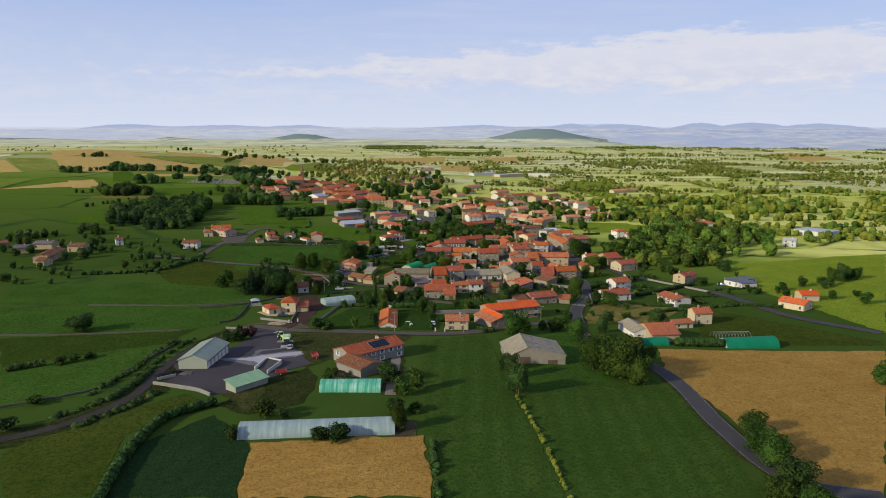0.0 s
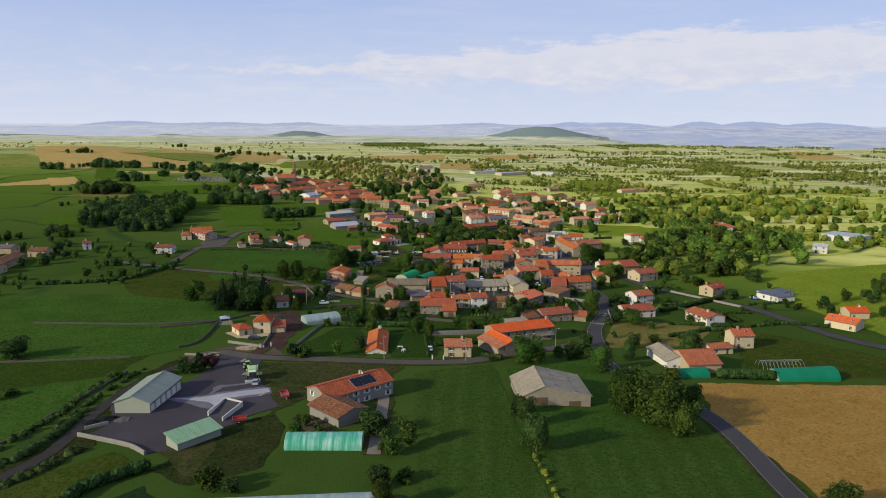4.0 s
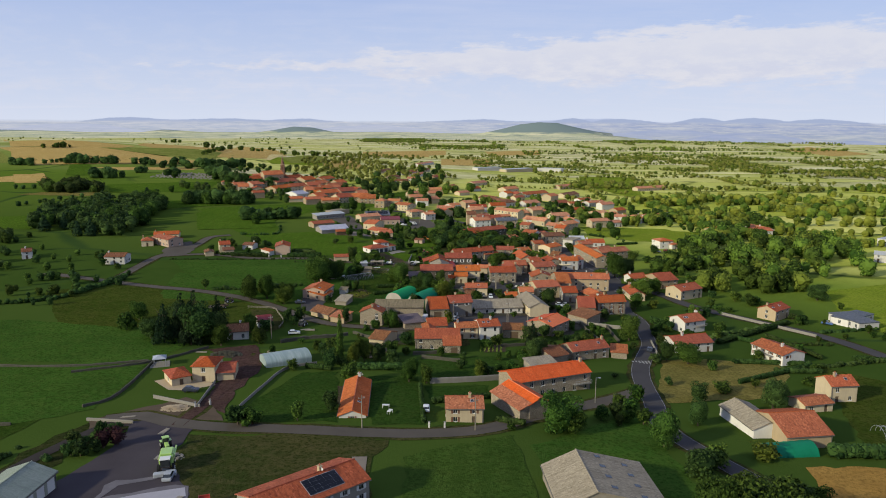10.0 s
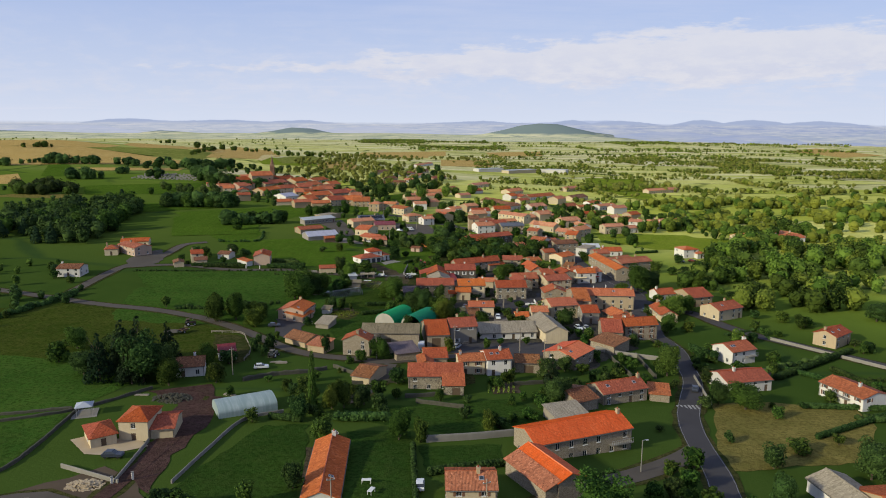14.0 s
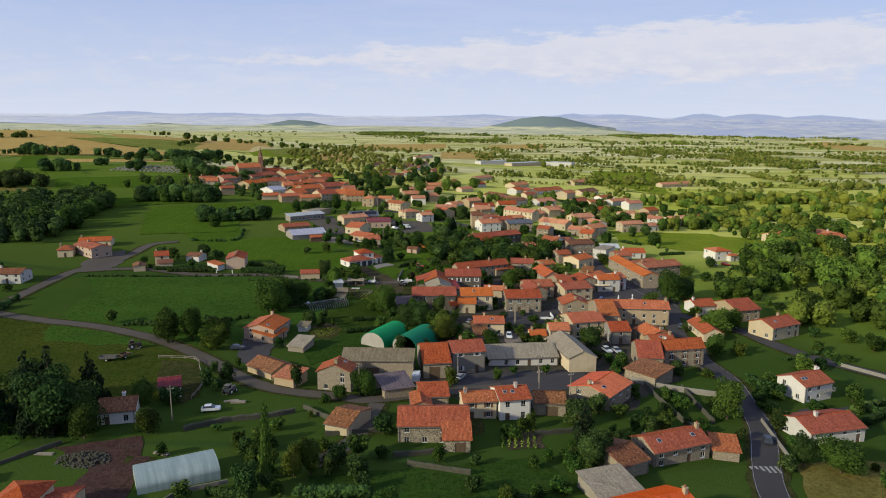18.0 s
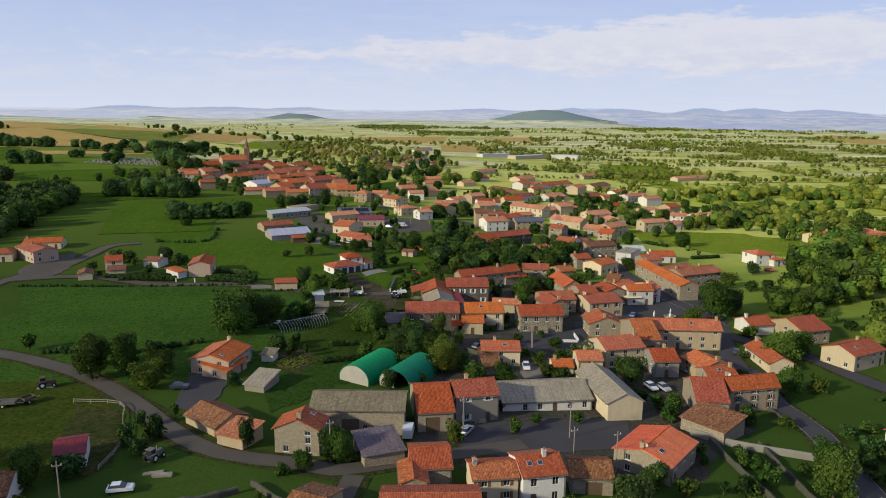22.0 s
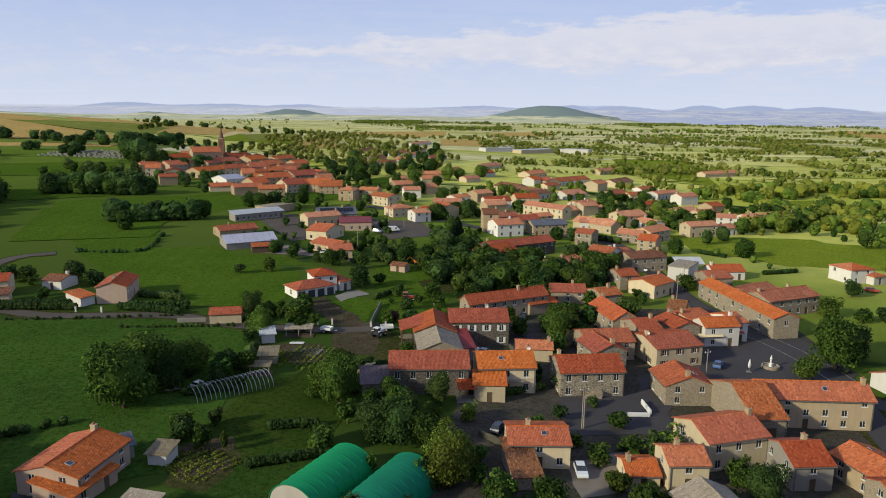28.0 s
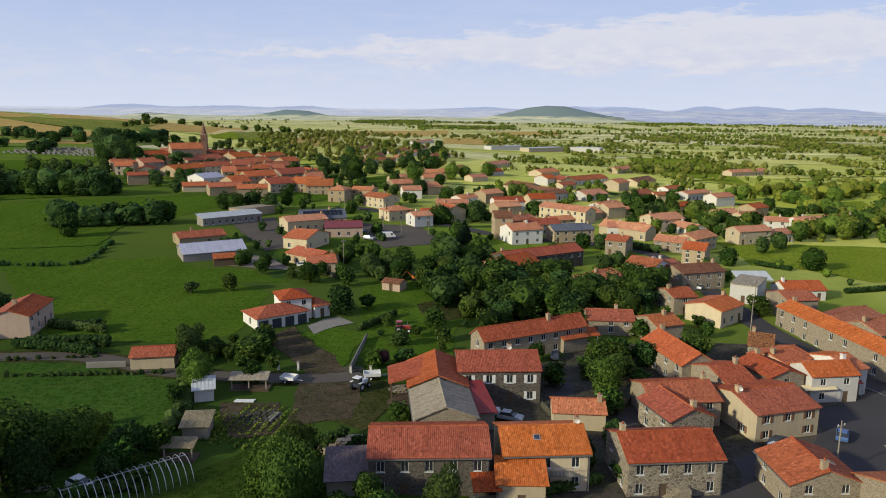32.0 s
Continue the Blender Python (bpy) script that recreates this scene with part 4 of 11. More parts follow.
def facade(bm, m, length, height, low, holes, reveal=0.22):
    """A wall sheet in the local x-z plane of m, facing -y, with reveals behind each hole (x0, x1, z0, z1)."""
    xs = sorted({0.0, length, *[h[0] for h in holes], *[h[1] for h in holes]})
    zs = sorted({low, height, *[h[2] for h in holes], *[h[3] for h in holes]})
    vs = {}

    def v(x, z, y=0.0):
        k = (round(x, 4), round(z, 4), y)
        if k not in vs:
            vs[k] = bm.verts.new(m @ Vector((x, y, z)))
        return vs[k]

    for i in range(len(xs) - 1):
        for j in range(len(zs) - 1):
            cx, cz = (xs[i] + xs[i + 1]) / 2, (zs[j] + zs[j + 1]) / 2
            if any(h[0] < cx < h[1] and h[2] < cz < h[3] for h in holes):
                continue
            bm.faces.new((v(xs[i], zs[j]), v(xs[i + 1], zs[j]), v(xs[i + 1], zs[j + 1]), v(xs[i], zs[j + 1])))
    for x0, x1, z0, z1 in holes:
        for a, b in (((x0, z0), (x1, z0)), ((x1, z0), (x1, z1)), ((x1, z1), (x0, z1)), ((x0, z1), (x0, z0))):
            q = [bm.verts.new(m @ Vector((p[0], y, p[1]))) for p, y in ((a, 0), (b, 0), (b, reveal), (a, reveal))]
            bm.faces.new(q[::-1])
        bm.faces.new([bm.verts.new(m @ Vector((x, reveal, z))) for x, z in ((x0, z0), (x1, z0), (x1, z1), (x0, z1))])


ROOF_WORDS = {"roof_hazed": "haze-paled orange clay tile", "roof_vivid": "vivid orange-red clay tile", "roof_orange": "bright orange clay tile", "roof_red": "red clay tile", "roof_rust": "weathered rust-red tile", "roof_brown": "faded brown tile", "roof_maroon": "maroon sheet metal", "roof_cement": "grey fibre-cement", "roof_tan": "tan weathered fibre-cement",
              "roof_slate": "dark slate", "roof_sheet": "pale green-grey metal", "roof_green": "light green metal", "roof_lilac": "pale lilac-grey metal", "roof_purple": "dull purple-grey corrugated", "roof_white": "white metal"}
WALL_WORDS = {"wall_cream": "cream rendered", "wall_tan": "tan rendered", "wall_white": "white rendered", "wall_grey": "grey rendered", "wall_pink": "pinkish rendered", "wall_stone": "brown stone", "wall_dark_stone": "dark basalt stone",
              "wall_rubble": "mottled rubble stone", "wall_metal": "pale metal-clad", "wall_block": "bare concrete block", "wall_red": "red painted", "wood_grey": "grey timber", "wood_dark": "dark timber"}


def slab(bm, a, b, c, d, t):
    """A plate of thickness t under the quad a b c d."""
    n = (b - a).cross(d - a).normalized() * t
    hi = [bm.verts.new(p) for p in (a, b, c, d)]
    lo = [bm.verts.new(p - n) for p in (a, b, c, d)]
    bm.faces.new(hi)
    bm.faces.new(lo[::-1])
    for i in range(4):
        bm.faces.new((hi[i], lo[i], lo[(i + 1) % 4], hi[(i + 1) % 4]))


def roof_plate(pts, t, material, parent, m, name="roof_slope"):
    """One roof slope in a frame of its own: x along the eave, y up the slope, so that the tiles follow it."""
    p = [Vector(q) for q in pts]
    ex = (p[1] - p[0]).normalized()
    n = ex.cross(p[-1] - p[0]).normalized()
    ey = n.cross(ex)
    f = Matrix((ex, ey, n)).transposed().to_4x4()
    f.translation = p[0]
    inv = f.inverted()
    q = [inv @ v for v in p]
    bm = bmesh.new()
    hi = [bm.verts.new(v) for v in q]
    lo = [bm.verts.new(v - Vector((0, 0, t))) for v in q]
    bm.faces.new(hi)
    bm.faces.new(lo[::-1])
    k = len(q)
    for i in range(k):
        bm.faces.new((hi[i], lo[i], lo[(i + 1) % k], hi[(i + 1) % k]))
    return part(name, bm, material, parent, m=m @ f)


def house(x, y, yaw, L, W, h, rise, roof="roof_red", wall="wall_cream", storeys=2, kind="gable", win=1, shutters="", chimney=1, label="", category="house", into=None, frame_mat="white_paint",
          door="wood_dark", barn=0, name="house", over=0.4, low_front=0.0, gap=2.9, shift=0.0, gates=0):
    """A building block with its ridge along local x. low_front: how much lower the front eave hangs."""
    rs = random.Random(int(x * 13 + y * 29) % 99991)
    c, s = math.cos(radians(yaw)), math.sin(radians(yaw))
    corners = [(x + c * a - s * b, y + s * a + c * b) for a in (-L / 2, L / 2) for b in (-W / 2, W / 2)]
    z = min(ground_z(*q) for q in corners)
    for q in (-1, 0, 1):
        BUILT.append((x + c * q * (L - W) / 2 * (L > W), y + s * q * (L - W) / 2 * (L > W), W * 0.55 + 0.5))
    if into is None:
        into = empty(name, x, y, z, yaw, label or "%s%s %s with a %s roof" % ("two-storey " if storeys == 2 else "three-storey " if storeys > 2 else "low ", WALL_WORDS[wall], category, ROOF_WORDS[roof]), category)
    m = into.matrix_world.inverted() @ pose(x, y, z, 0, 0, yaw)
    low = -1.2
    hf = h - low_front
    spots = []
    sh = h / max(1, storeys)
    front_slot = rs.random()
    for side, ln, hh in ((0, L, hf), (1, W, h), (2, L, h), (3, W, h)):
        holes = []
        if win and not (side in (1, 3) and win < 1):
            g = gap if side in (0, 2) else gap * 1.25
            n = max(1, int((ln - 0.8) / g))
            for i in range(n):
                cx = ln * (i + 0.5) / n
                for k in range(storeys):
                    if side in (1, 3) and rs.random() < 0.35:
                        continue
                    if rs.random() < 0.12:
                        continue
                    top = k == storeys - 1 and sh < 1.9
                    wh = 0.8 if top else 1.2 if sh < 2.6 else 1.4
                    z0 = k * sh + (0.6 if top else 0.75)
                    if wh > 1 and z0 + wh > hh - 0.2:
                        wh = max(1.0, hh - 0.2 - z0)
                    if z0 + wh > hh - 0.15:
                        continue
                    if side == 0 and k == 0 and i == int(front_slot * n):
                        holes.append((cx - 0.5, cx + 0.5, 0.0, 2.1, "door"))
                    else:
                        holes.append((cx - 0.5, cx + 0.5, z0, z0 + wh, "window"))
        if barn and side in (0,) and ln > 5:
            bw, bh = min(3.4, ln * 0.4), min(3.4, hh * 0.75)
            cx = ln * (0.3 + 0.4 * front_slot)
            holes = [q for q in holes if q[1] < cx - bw / 2 - 0.2 or q[0] > cx + bw / 2 + 0.2] + [(cx - bw / 2, cx + bw / 2, 0.0, bh, "gate")]
        if gates and side == 0:
            gw = min(3.6, ln / gates - 0.8)
            holes = [(ln * (i + 0.5) / gates - gw / 2, ln * (i + 0.5) / gates + gw / 2, 0.0, hh * 0.78, "gate") for i in range(gates)]
        spots.append(holes)
    bm = bmesh.new()
    frames = [pose(-L / 2, -W / 2, 0), pose(L / 2, -W / 2, 0, 0, 0, 90), pose(L / 2, W / 2, 0, 0, 0, 180), pose(-L / 2, W / 2, 0, 0, 0, -90)]
    for side, (fm, ln, hh) in enumerate(zip(frames, (L, W, L, W), (hf, hf if low_front else h, h, hf if low_front else h))):
        facade(bm, fm, ln, hh, low, [q[:4] for q in spots[side]])
    e = over
    ridge = h + rise
    V = lambda a, b, q: bm.verts.new((a, b, q))
    if kind == "gable":
        if low_front:
            for a, order in ((-L / 2, 1), (L / 2, -1)):
                vs = [V(a, -W / 2, hf), V(a, W / 2, hf), V(a, W / 2, h), V(a, shift, ridge)]
                bm.faces.new(vs[::-order])
        else:
            for a, order in ((-L / 2, 1), (L / 2, -1)):
                vs = [V(a, -W / 2, h), V(a, W / 2, h), V(a, shift, ridge)]
                bm.faces.new(vs[::-order])
    elif kind == "mono":
        bm.faces.new((V(-L / 2, W / 2, h), V(L / 2, W / 2, h), V(L / 2, W / 2, ridge), V(-L / 2, W / 2, ridge))[::-1])
        for a, order in ((-L / 2, 1), (L / 2, -1)):
            vs = [V(a, -W / 2, h), V(a, W / 2, h), V(a, W / 2, ridge)]
            bm.faces.new(vs[::-order])
    part("wall_shell", bm, wall, into, m=m)
    # roof
    up = 0.16
    k = rise / (W / 2 - shift)
    kf = (rise + low_front) / (W / 2 + shift)
    if kind == "gable":
        for sgn, kk, he in ((-1, kf, hf), (1, k, h)):
            eave = (W / 2 + e) * sgn
            ze = he - kk * e + up
            a, b = Vector((-L / 2 - e * 0.6, eave, ze)), Vector((L / 2 + e * 0.6, eave, ze))
            t0, t1 = Vector((L / 2 + e * 0.6, shift, ridge + up)), Vector((-L / 2 - e * 0.6, shift, ridge + up))
            roof_plate((a, b, t0, t1) if sgn < 0 else (b, a, t1, t0), 0.16, roof, into, m)
        bm = bmesh.new()
        n = max(2, int(L / 0.45))
        last = None
        for i in range(n + 1):
            a = -L / 2 - e * 0.6 + (L + e * 1.2) * i / n
            for xx, r in ((a - 0.02, 0.14), (a + 0.02, 0.17)):
                ring = ([bm.verts.new((xx, shift + r * math.cos(q), ridge + up - 0.04 + r * math.sin(q))) for q in (0, 0.8, 1.57, 2.34, 3.14)])
                if last:
                    for j in range(4):
                        bm.faces.new((last[j], ring[j], ring[j + 1], last[j + 1]))
                last = ring
        part("ridge_cap", bm, roof, into, m=m)
    elif kind == "hip":
        q = min(W, L) / 2
        A = [Vector((sx * (L / 2 + e), sy * (W / 2 + e), h - k * e + up)) for sx, sy in ((-1, -1), (1, -1), (1, 1), (-1, 1))]
        r0, r1 = Vector((-max(0.05, L / 2 - q), 0, ridge + up)), Vector((max(0.05, L / 2 - q), 0, ridge + up))
        for pts in ((A[0], A[1], r1, r0), (A[2], A[3], r0, r1)):
            roof_plate(pts, 0.14, roof, into, m)
        for pts in ((A[1], A[2], r1), (A[3], A[0], r0)):
            roof_plate(pts, 0.14, roof, into, m)
    elif kind == "mono":
        kk = rise / W
        a, b = Vector((-L / 2 - e, -W / 2 - e, h - kk * e + up)), Vector((L / 2 + e, -W / 2 - e, h - kk * e + up))
        roof_plate((a, b, Vector((L / 2 + e, W / 2 + e, ridge + kk * e + up)), Vector((-L / 2 - e, W / 2 + e, ridge + kk * e + up))), 0.14, roof, into, m)
    elif kind == "flat":
        a = [Vector((sx * (L / 2 + e * 0.4), sy * (W / 2 + e * 0.4), h + 0.25)) for sx, sy in ((-1, -1), (1, -1), (1, 1), (-1, 1))]
        roof_plate(a, 0.3, roof, into, m)
    # openings
    for side, holes in enumerate(spots):
        for x0, x1, z0, z1, what in holes:
            mm = m @ frames[side] @ pose((x0 + x1) / 2, 0, z0)
            w, hh = x1 - x0, z1 - z0
            if what == "window":
                fr, pane = window_mesh(round(w, 2), round(hh, 2), frame_mat)
                if y > 455:
                    under(new("window", glazed_mesh(round(w, 2), round(hh, 2), frame_mat)), into, mm)
                else:
                    o = under(new("window", fr), into, mm)
                    under(new("pane", pane), o)
                if shutters and side in (0, 1, 2, 3):
                    sm = board_mesh(0.5, hh, shutters, 0.05)
                    for sx in (-1, 1):
                        under(new("shutter", sm), into, mm @ pose(sx * (w / 2 + 0.27), 0, 0))
            elif what == "door":
                under(new("door", board_mesh(w, hh, door)), into, mm @ pose(0, 0.14, 0))
            else:
                under(new("gate", board_mesh(w, hh, door)), into, mm @ pose(0, 0.14, 0))
    if kind == "gable" and not low_front and y < 455:
        run = math.hypot(W / 2, rise)
        slope = math.degrees(math.atan2(rise, W / 2 + shift))
        if chimney and rs.random() < 0.45:
            for q in range(rs.choice((1, 1, 2))):
                bm = bmesh.new()
                box(bm, -0.45, 0.45, 0, 0.95, -0.05, 0.09)
                sk = part("skylight", bm, "steel", into, m=m @ pose(rs.uniform(-0.35, 0.35) * L, -W / 2 + run * 0.45 * math.cos(radians(slope)), h + up + run * 0.45 * math.sin(radians(slope)), slope, 0, 0))
                bm = bmesh.new()
                box(bm, -0.36, 0.36, 0.09, 0.86, 0.085, 0.10)
                part("skylight_pane", bm, "glass_pane", sk)
        for sgn in (-1, 1):
            bm = bmesh.new()
            ye = sgn * (W / 2 + e + 0.06)
            box(bm, -L / 2 - e * 0.5, L / 2 + e * 0.5, ye - 0.07, ye + 0.07, h - k * e - 0.10, h - k * e + 0.03)
            part("gutter", bm, "zinc", into, m=m)
        bm = bmesh.new()
        px = (L / 2 - 0.25) * rs.choice((-1, 1))
        box(bm, px - 0.06, px + 0.06, -W / 2 - 0.14, -W / 2 - 0.03, 0.1, h - 0.1)
        part("downpipe", bm, "zinc", into, m=m)
    for i in range(chimney):
        cx = (L / 2 - 0.7) * (1 if (rs.random() < 0.5) ^ (i > 0) else -1) * rs.choice((1, 1, 0.35))
        cy = rs.choice((-1, 1)) * 0.35
        bm = bmesh.new()
        box(bm, cx - 0.32, cx + 0.32, cy - 0.4, cy + 0.4, ridge - 0.9, ridge + 0.95, 0.02)
        box(bm, cx - 0.40, cx + 0.40, cy - 0.48, cy + 0.48, ridge + 0.95, ridge + 1.05, 0.02)
        ch = part("chimney", bm, "wall_tan" if wall != "wall_white" else "wall_white", into, m=m)
        bm = bmesh.new()
        ring = [(cx + 0.15 * math.cos(a), cy + 0.15 * math.sin(a)) for a in [i * math.pi / 4 for i in range(8)]]
        prism(bm, ring, ridge + 1.05, ridge + 1.4)
        part("chimney_pot", bm, "roof_rust", ch)
        if rs.random() < 0.3 and y < 470:
            bm = bmesh.new()
            ring = [bm.verts.new((0.42 * math.cos(q), 0, 0.42 * math.sin(q))) for q in [j * math.pi / 5 for j in range(10)]]
            hub = bm.verts.new((0, 0.12, 0))
            hub2 = bm.verts.new((0, 0.16, 0))
            for j in range(10):
                bm.faces.new((ring[j], ring[(j + 1) % 10], hub))
                bm.faces.new((ring[(j + 1) % 10], ring[j], hub2))
            part("satellite_dish", bm, "white_paint", into, m=m @ pose(cx, cy - 0.58, ridge + 0.65, 15, 0, rs.uniform(-30, 30) - yaw))
    return into


def tunnel(x, y, yaw, L, W, h, material, label, ends="film_white", open_front=False, ribs=8, show_ribs=True, name="greenhouse", category="greenhouse", foot=0.0):
    """A hooped shed: a bowed cover over ribs, with end walls."""
    z = min(ground_z(x + a, y + b) for a in (-L / 3, L / 3) for b in (-L / 3, L / 3))
    ob = empty(name, x, y, z, yaw, label, category)
    seg = 14
    arc = [(-W / 2 * math.cos(math.pi * i / seg), foot + (h - foot) * math.sin(math.pi * i / seg)) for i in range(seg + 1)]
    arc = [(-W / 2, -0.6)] + arc + [(W / 2, -0.6)]
    bm = bmesh.new()
    n = ribs
    rings = []
    rs = random.Random(int(x))
    for i in range(n * 2 + 1):
        sag = (0.985 if show_ribs else 0.998) if i % 2 else 1.0
        rings.append([bm.verts.new((-L / 2 + L * i / (n * 2), q * sag, r * sag + rs.uniform(-0.02, 0.02))) for q, r in arc])
    for a, b in zip(rings, rings[1:]):
        for j in range(len(arc) - 1):
            bm.faces.new((a[j], b[j], b[j + 1], a[j + 1])[::-1])
    part("cover", bm, material, ob, smooth=True)
    for sx in (-1, 1):
        bm = bmesh.new()
        inner = [(q * 0.97, r * 0.97) for q, r in arc]
        if open_front and sx < 0:
            mid = len(inner) // 2
            half = inner[mid:]
            vs = [bm.verts.new((sx * (L / 2 - 0.05), q, r)) for q, r in [(0, -0.6)] + [(0, inner[mid][1])] + half]
            bm.faces.new(vs)
        else:
            bm.faces.new([bm.verts.new((sx * (L / 2 - 0.05), q, r)) for q, r in inner])
        part("end_wall", bm, ends, ob)
    for i in range(n + 1 if show_ribs else 0):
        bm = bmesh.new()
        a = -L / 2 + L * i / n
        ring0 = None
        for q, r in arc[1:-1]:
            k = 1.012
            ring = [bm.verts.new((a + dx, q * k2, r * k2)) for dx, k2 in ((-0.05, k), (0.05, k), (0.05, 0.99), (-0.05, 0.99))]
            if ring0:
                for j in range(4):
                    bm.faces.new((ring0[j], ring0[(j + 1) % 4], ring[(j + 1) % 4], ring[j]))
            ring0 = ring
        part("rib", bm, material, ob)
    return ob


def loading_ramp(ring, low=0.15, high=0.95):
    """A sloping dark bed between low pale walls, open at its near end."""
    cx, cy = sum(p[0] for p in ring) / 4, sum(p[1] for p in ring) / 4
    z = ground_z(cx, cy)
    ob = empty("loading_ramp", cx, cy, z, 0, "open sloping loading ramp with a dark bed and low white walls", "ramp")
    loc = [(x - cx, y - cy) for x, y in ring]
    bm = bmesh.new()
    tops = [bm.verts.new((x, y, q)) for (x, y), q in zip(loc, (low, high, high, low))]
    base = [bm.verts.new((x, y, -0.5)) for x, y in loc]
    bm.faces.new(tops)
    for k in range(4):
        bm.faces.new((base[k], base[(k + 1) % 4], tops[(k + 1) % 4], tops[k]))
    bmesh.ops.recalc_face_normals(bm, faces=bm.faces[:])
    part("bed", bm, "asphalt", ob, "dark sloping bed")
    for k in range(3):
        (x0, y0), (x1, y1) = loc[k], loc[k + 1]
        bm = bmesh.new()
        box(bm, 0, math.hypot(x1 - x0, y1 - y0), -0.16, 0.16, -0.5, 1.35, 0.03)
        part("side_wall", bm, "wall_white", ob, "low white wall", pose(x0, y0, 0, 0, 0, math.degrees(math.atan2(y1 - y0, x1 - x0))))
    return ob


def hoops(x, y, yaw, L, W, h, n, label):
    """The bare hoops of an uncovered tunnel."""
    ob = empty("bare_greenhouse", x, y, ground_z(x, y), yaw, label, "greenhouse")
    for i in range(n):
        bm = bmesh.new()
        a = -L / 2 + L * i / (n - 1)
        ring0 = None
        for j in range(15):
            q, r = -W / 2 * math.cos(math.pi * j / 14), h * math.sin(math.pi * j / 14) - 0.05
            ring = [bm.verts.new((a + dx, q * k, r * k)) for dx, k in ((-0.035, 1.01), (0.035, 1.01), (0.035, 0.985), (-0.035, 0.985))]
            if ring0:
                for k in range(4):
                    bm.faces.new((ring0[k], ring0[(k + 1) % 4], ring[(k + 1) % 4], ring[k]))
            ring0 = ring
        part("hoop", bm, "steel", ob)
    bm = bmesh.new()
    box(bm, -L / 2, L / 2, -0.04, 0.04, h - 0.1, h - 0.02)
    part("ridge_bar", bm, "steel", ob)
    return ob


CARS = {}


def car(x, y, yaw, paint="car_white", van=False, label="", where="parked on the yard"):
    key = (paint, van)
    L, W, H = (4.9, 1.9, 2.1) if van else (4.1, 1.7, 1.45)
    if key not in CARS:
        meshes = []
        bm = bmesh.new()
        prof = [(-L / 2, 0.3), (L / 2, 0.3), (L / 2, 0.62), (L / 2 - 0.15, 0.82), (L * 0.24, 0.92), (-L / 2 + 0.1, 0.95), (-L / 2, 0.75)] if not van else [(-L / 2, 0.3), (L / 2, 0.3), (L / 2, 0.8), (L / 2 - 0.5, 1.05), (L / 2 - 1.2, H), (-L / 2 + 0.1, H), (-L / 2, H - 0.2)]
        for sgn in (1,):
            a = [bm.verts.new((p, -W / 2, q)) for p, q in prof]
            b = [bm.verts.new((p, W / 2, q)) for p, q in prof]
            bm.faces.new(a)
            bm.faces.new(b[::-1])
            for i in range(len(prof)):
                bm.faces.new((a[i], b[i], b[(i + 1) % len(prof)], a[(i + 1) % len(prof)]))
        bmesh.ops.bevel(bm, geom=bm.edges[:], offset=0.06, segments=2, affect="EDGES")
        bmesh.ops.recalc_face_normals(bm, faces=bm.faces[:])
        meshes.append(("body", bm, paint))
        bm = bmesh.new()
        if van:
            for sy in (-1, 1):
                box(bm, L / 2 - 1.9, L / 2 - 1.15, sy * W / 2 - 0.012, sy * W / 2 + 0.012, 1.15, 1.75)
            vs = [bm.verts.new(p) for p in ((L / 2 - 0.53, -W / 2 + 0.15, 1.10), (L / 2 - 0.53, W / 2 - 0.15, 1.10), (L / 2 - 1.13, W / 2 - 0.2, H - 0.12), (L / 2 - 1.13, -W / 2 + 0.2, H - 0.12))]
            bm.faces.new(vs)
            bmesh.ops.translate(bm, verts=vs, vec=(0.03, 0, 0.02))
        else:
            lo = [(-L / 2 + 0.25, 0.93), (L * 0.22, 0.92)]
            hi = [(-L / 2 + 0.75, H - 0.06), (L * 0.02, H - 0.06)]
            q = [[bm.verts.new((px, sy * wy, pz)) for px, pz in (lo[0], lo[1], hi[1], hi[0])] for sy, wy in ((-1, W / 2 - 0.06), (1, W / 2 - 0.06))]
            for vs, sy in zip(q, (-1, 1)):
                for v in vs[2:]:
                    v.co.y = sy * (W / 2 - 0.22)
            bm.faces.new(q[0])
            bm.faces.new(q[1][::-1])
            for i in range(4):
                bm.faces.new((q[0][i], q[1][i], q[1][(i + 1) % 4], q[0][(i + 1) % 4]))
        bmesh.ops.recalc_face_normals(bm, faces=bm.faces[:])
        meshes.append(("glazing", bm, "glass_pane"))
        if not van:
            bm = bmesh.new()
            box(bm, -L / 2 + 0.72, L * 0.03, -W / 2 + 0.2, W / 2 - 0.2, H - 0.09, H, 0.03)
            meshes.append(("car_roof", bm, paint))
        CARS[key] = []
        for nme, b, mt in meshes:
            me = bpy.data.meshes.new(nme)
            b.to_mesh(me)
            b.free()
            me.materials.append(MATS[mt])
            CARS[key].append((nme, me))
        bm = bmesh.new()
        ring = [(0.31 * math.cos(i * math.pi / 6), 0.31 * math.sin(i * math.pi / 6)) for i in range(12)]
        prism(bm, ring, -0.1, 0.1)
        me = bpy.data.meshes.new("wheel")
        bm.to_mesh(me)
        bm.free()
        me.materials.append(MATS["tyre"])
        CARS[key].append(("wheel", me))
    words = {"car_white": "white", "car_dark": "black", "car_grey": "grey", "car_blue": "dark blue", "car_red": "red"}[paint]
    ob = empty("van" if van else "car", x, y, ground_z(x, y) + 0.17, yaw, label or "%s %s %s" % (words, "delivery van" if van else "small car", where), "van" if van else "car")
    for nme, me in CARS[key]:
        if nme == "wheel":
            for sx in (-0.31, 0.31):
                for sy in (-1, 1):
                    under(new("wheel", me), ob, pose(sx * L, sy * (W / 2 - 0.12), 0.31, 90, 0, 0))
        else:
            under(new(nme, me), ob)
    return ob


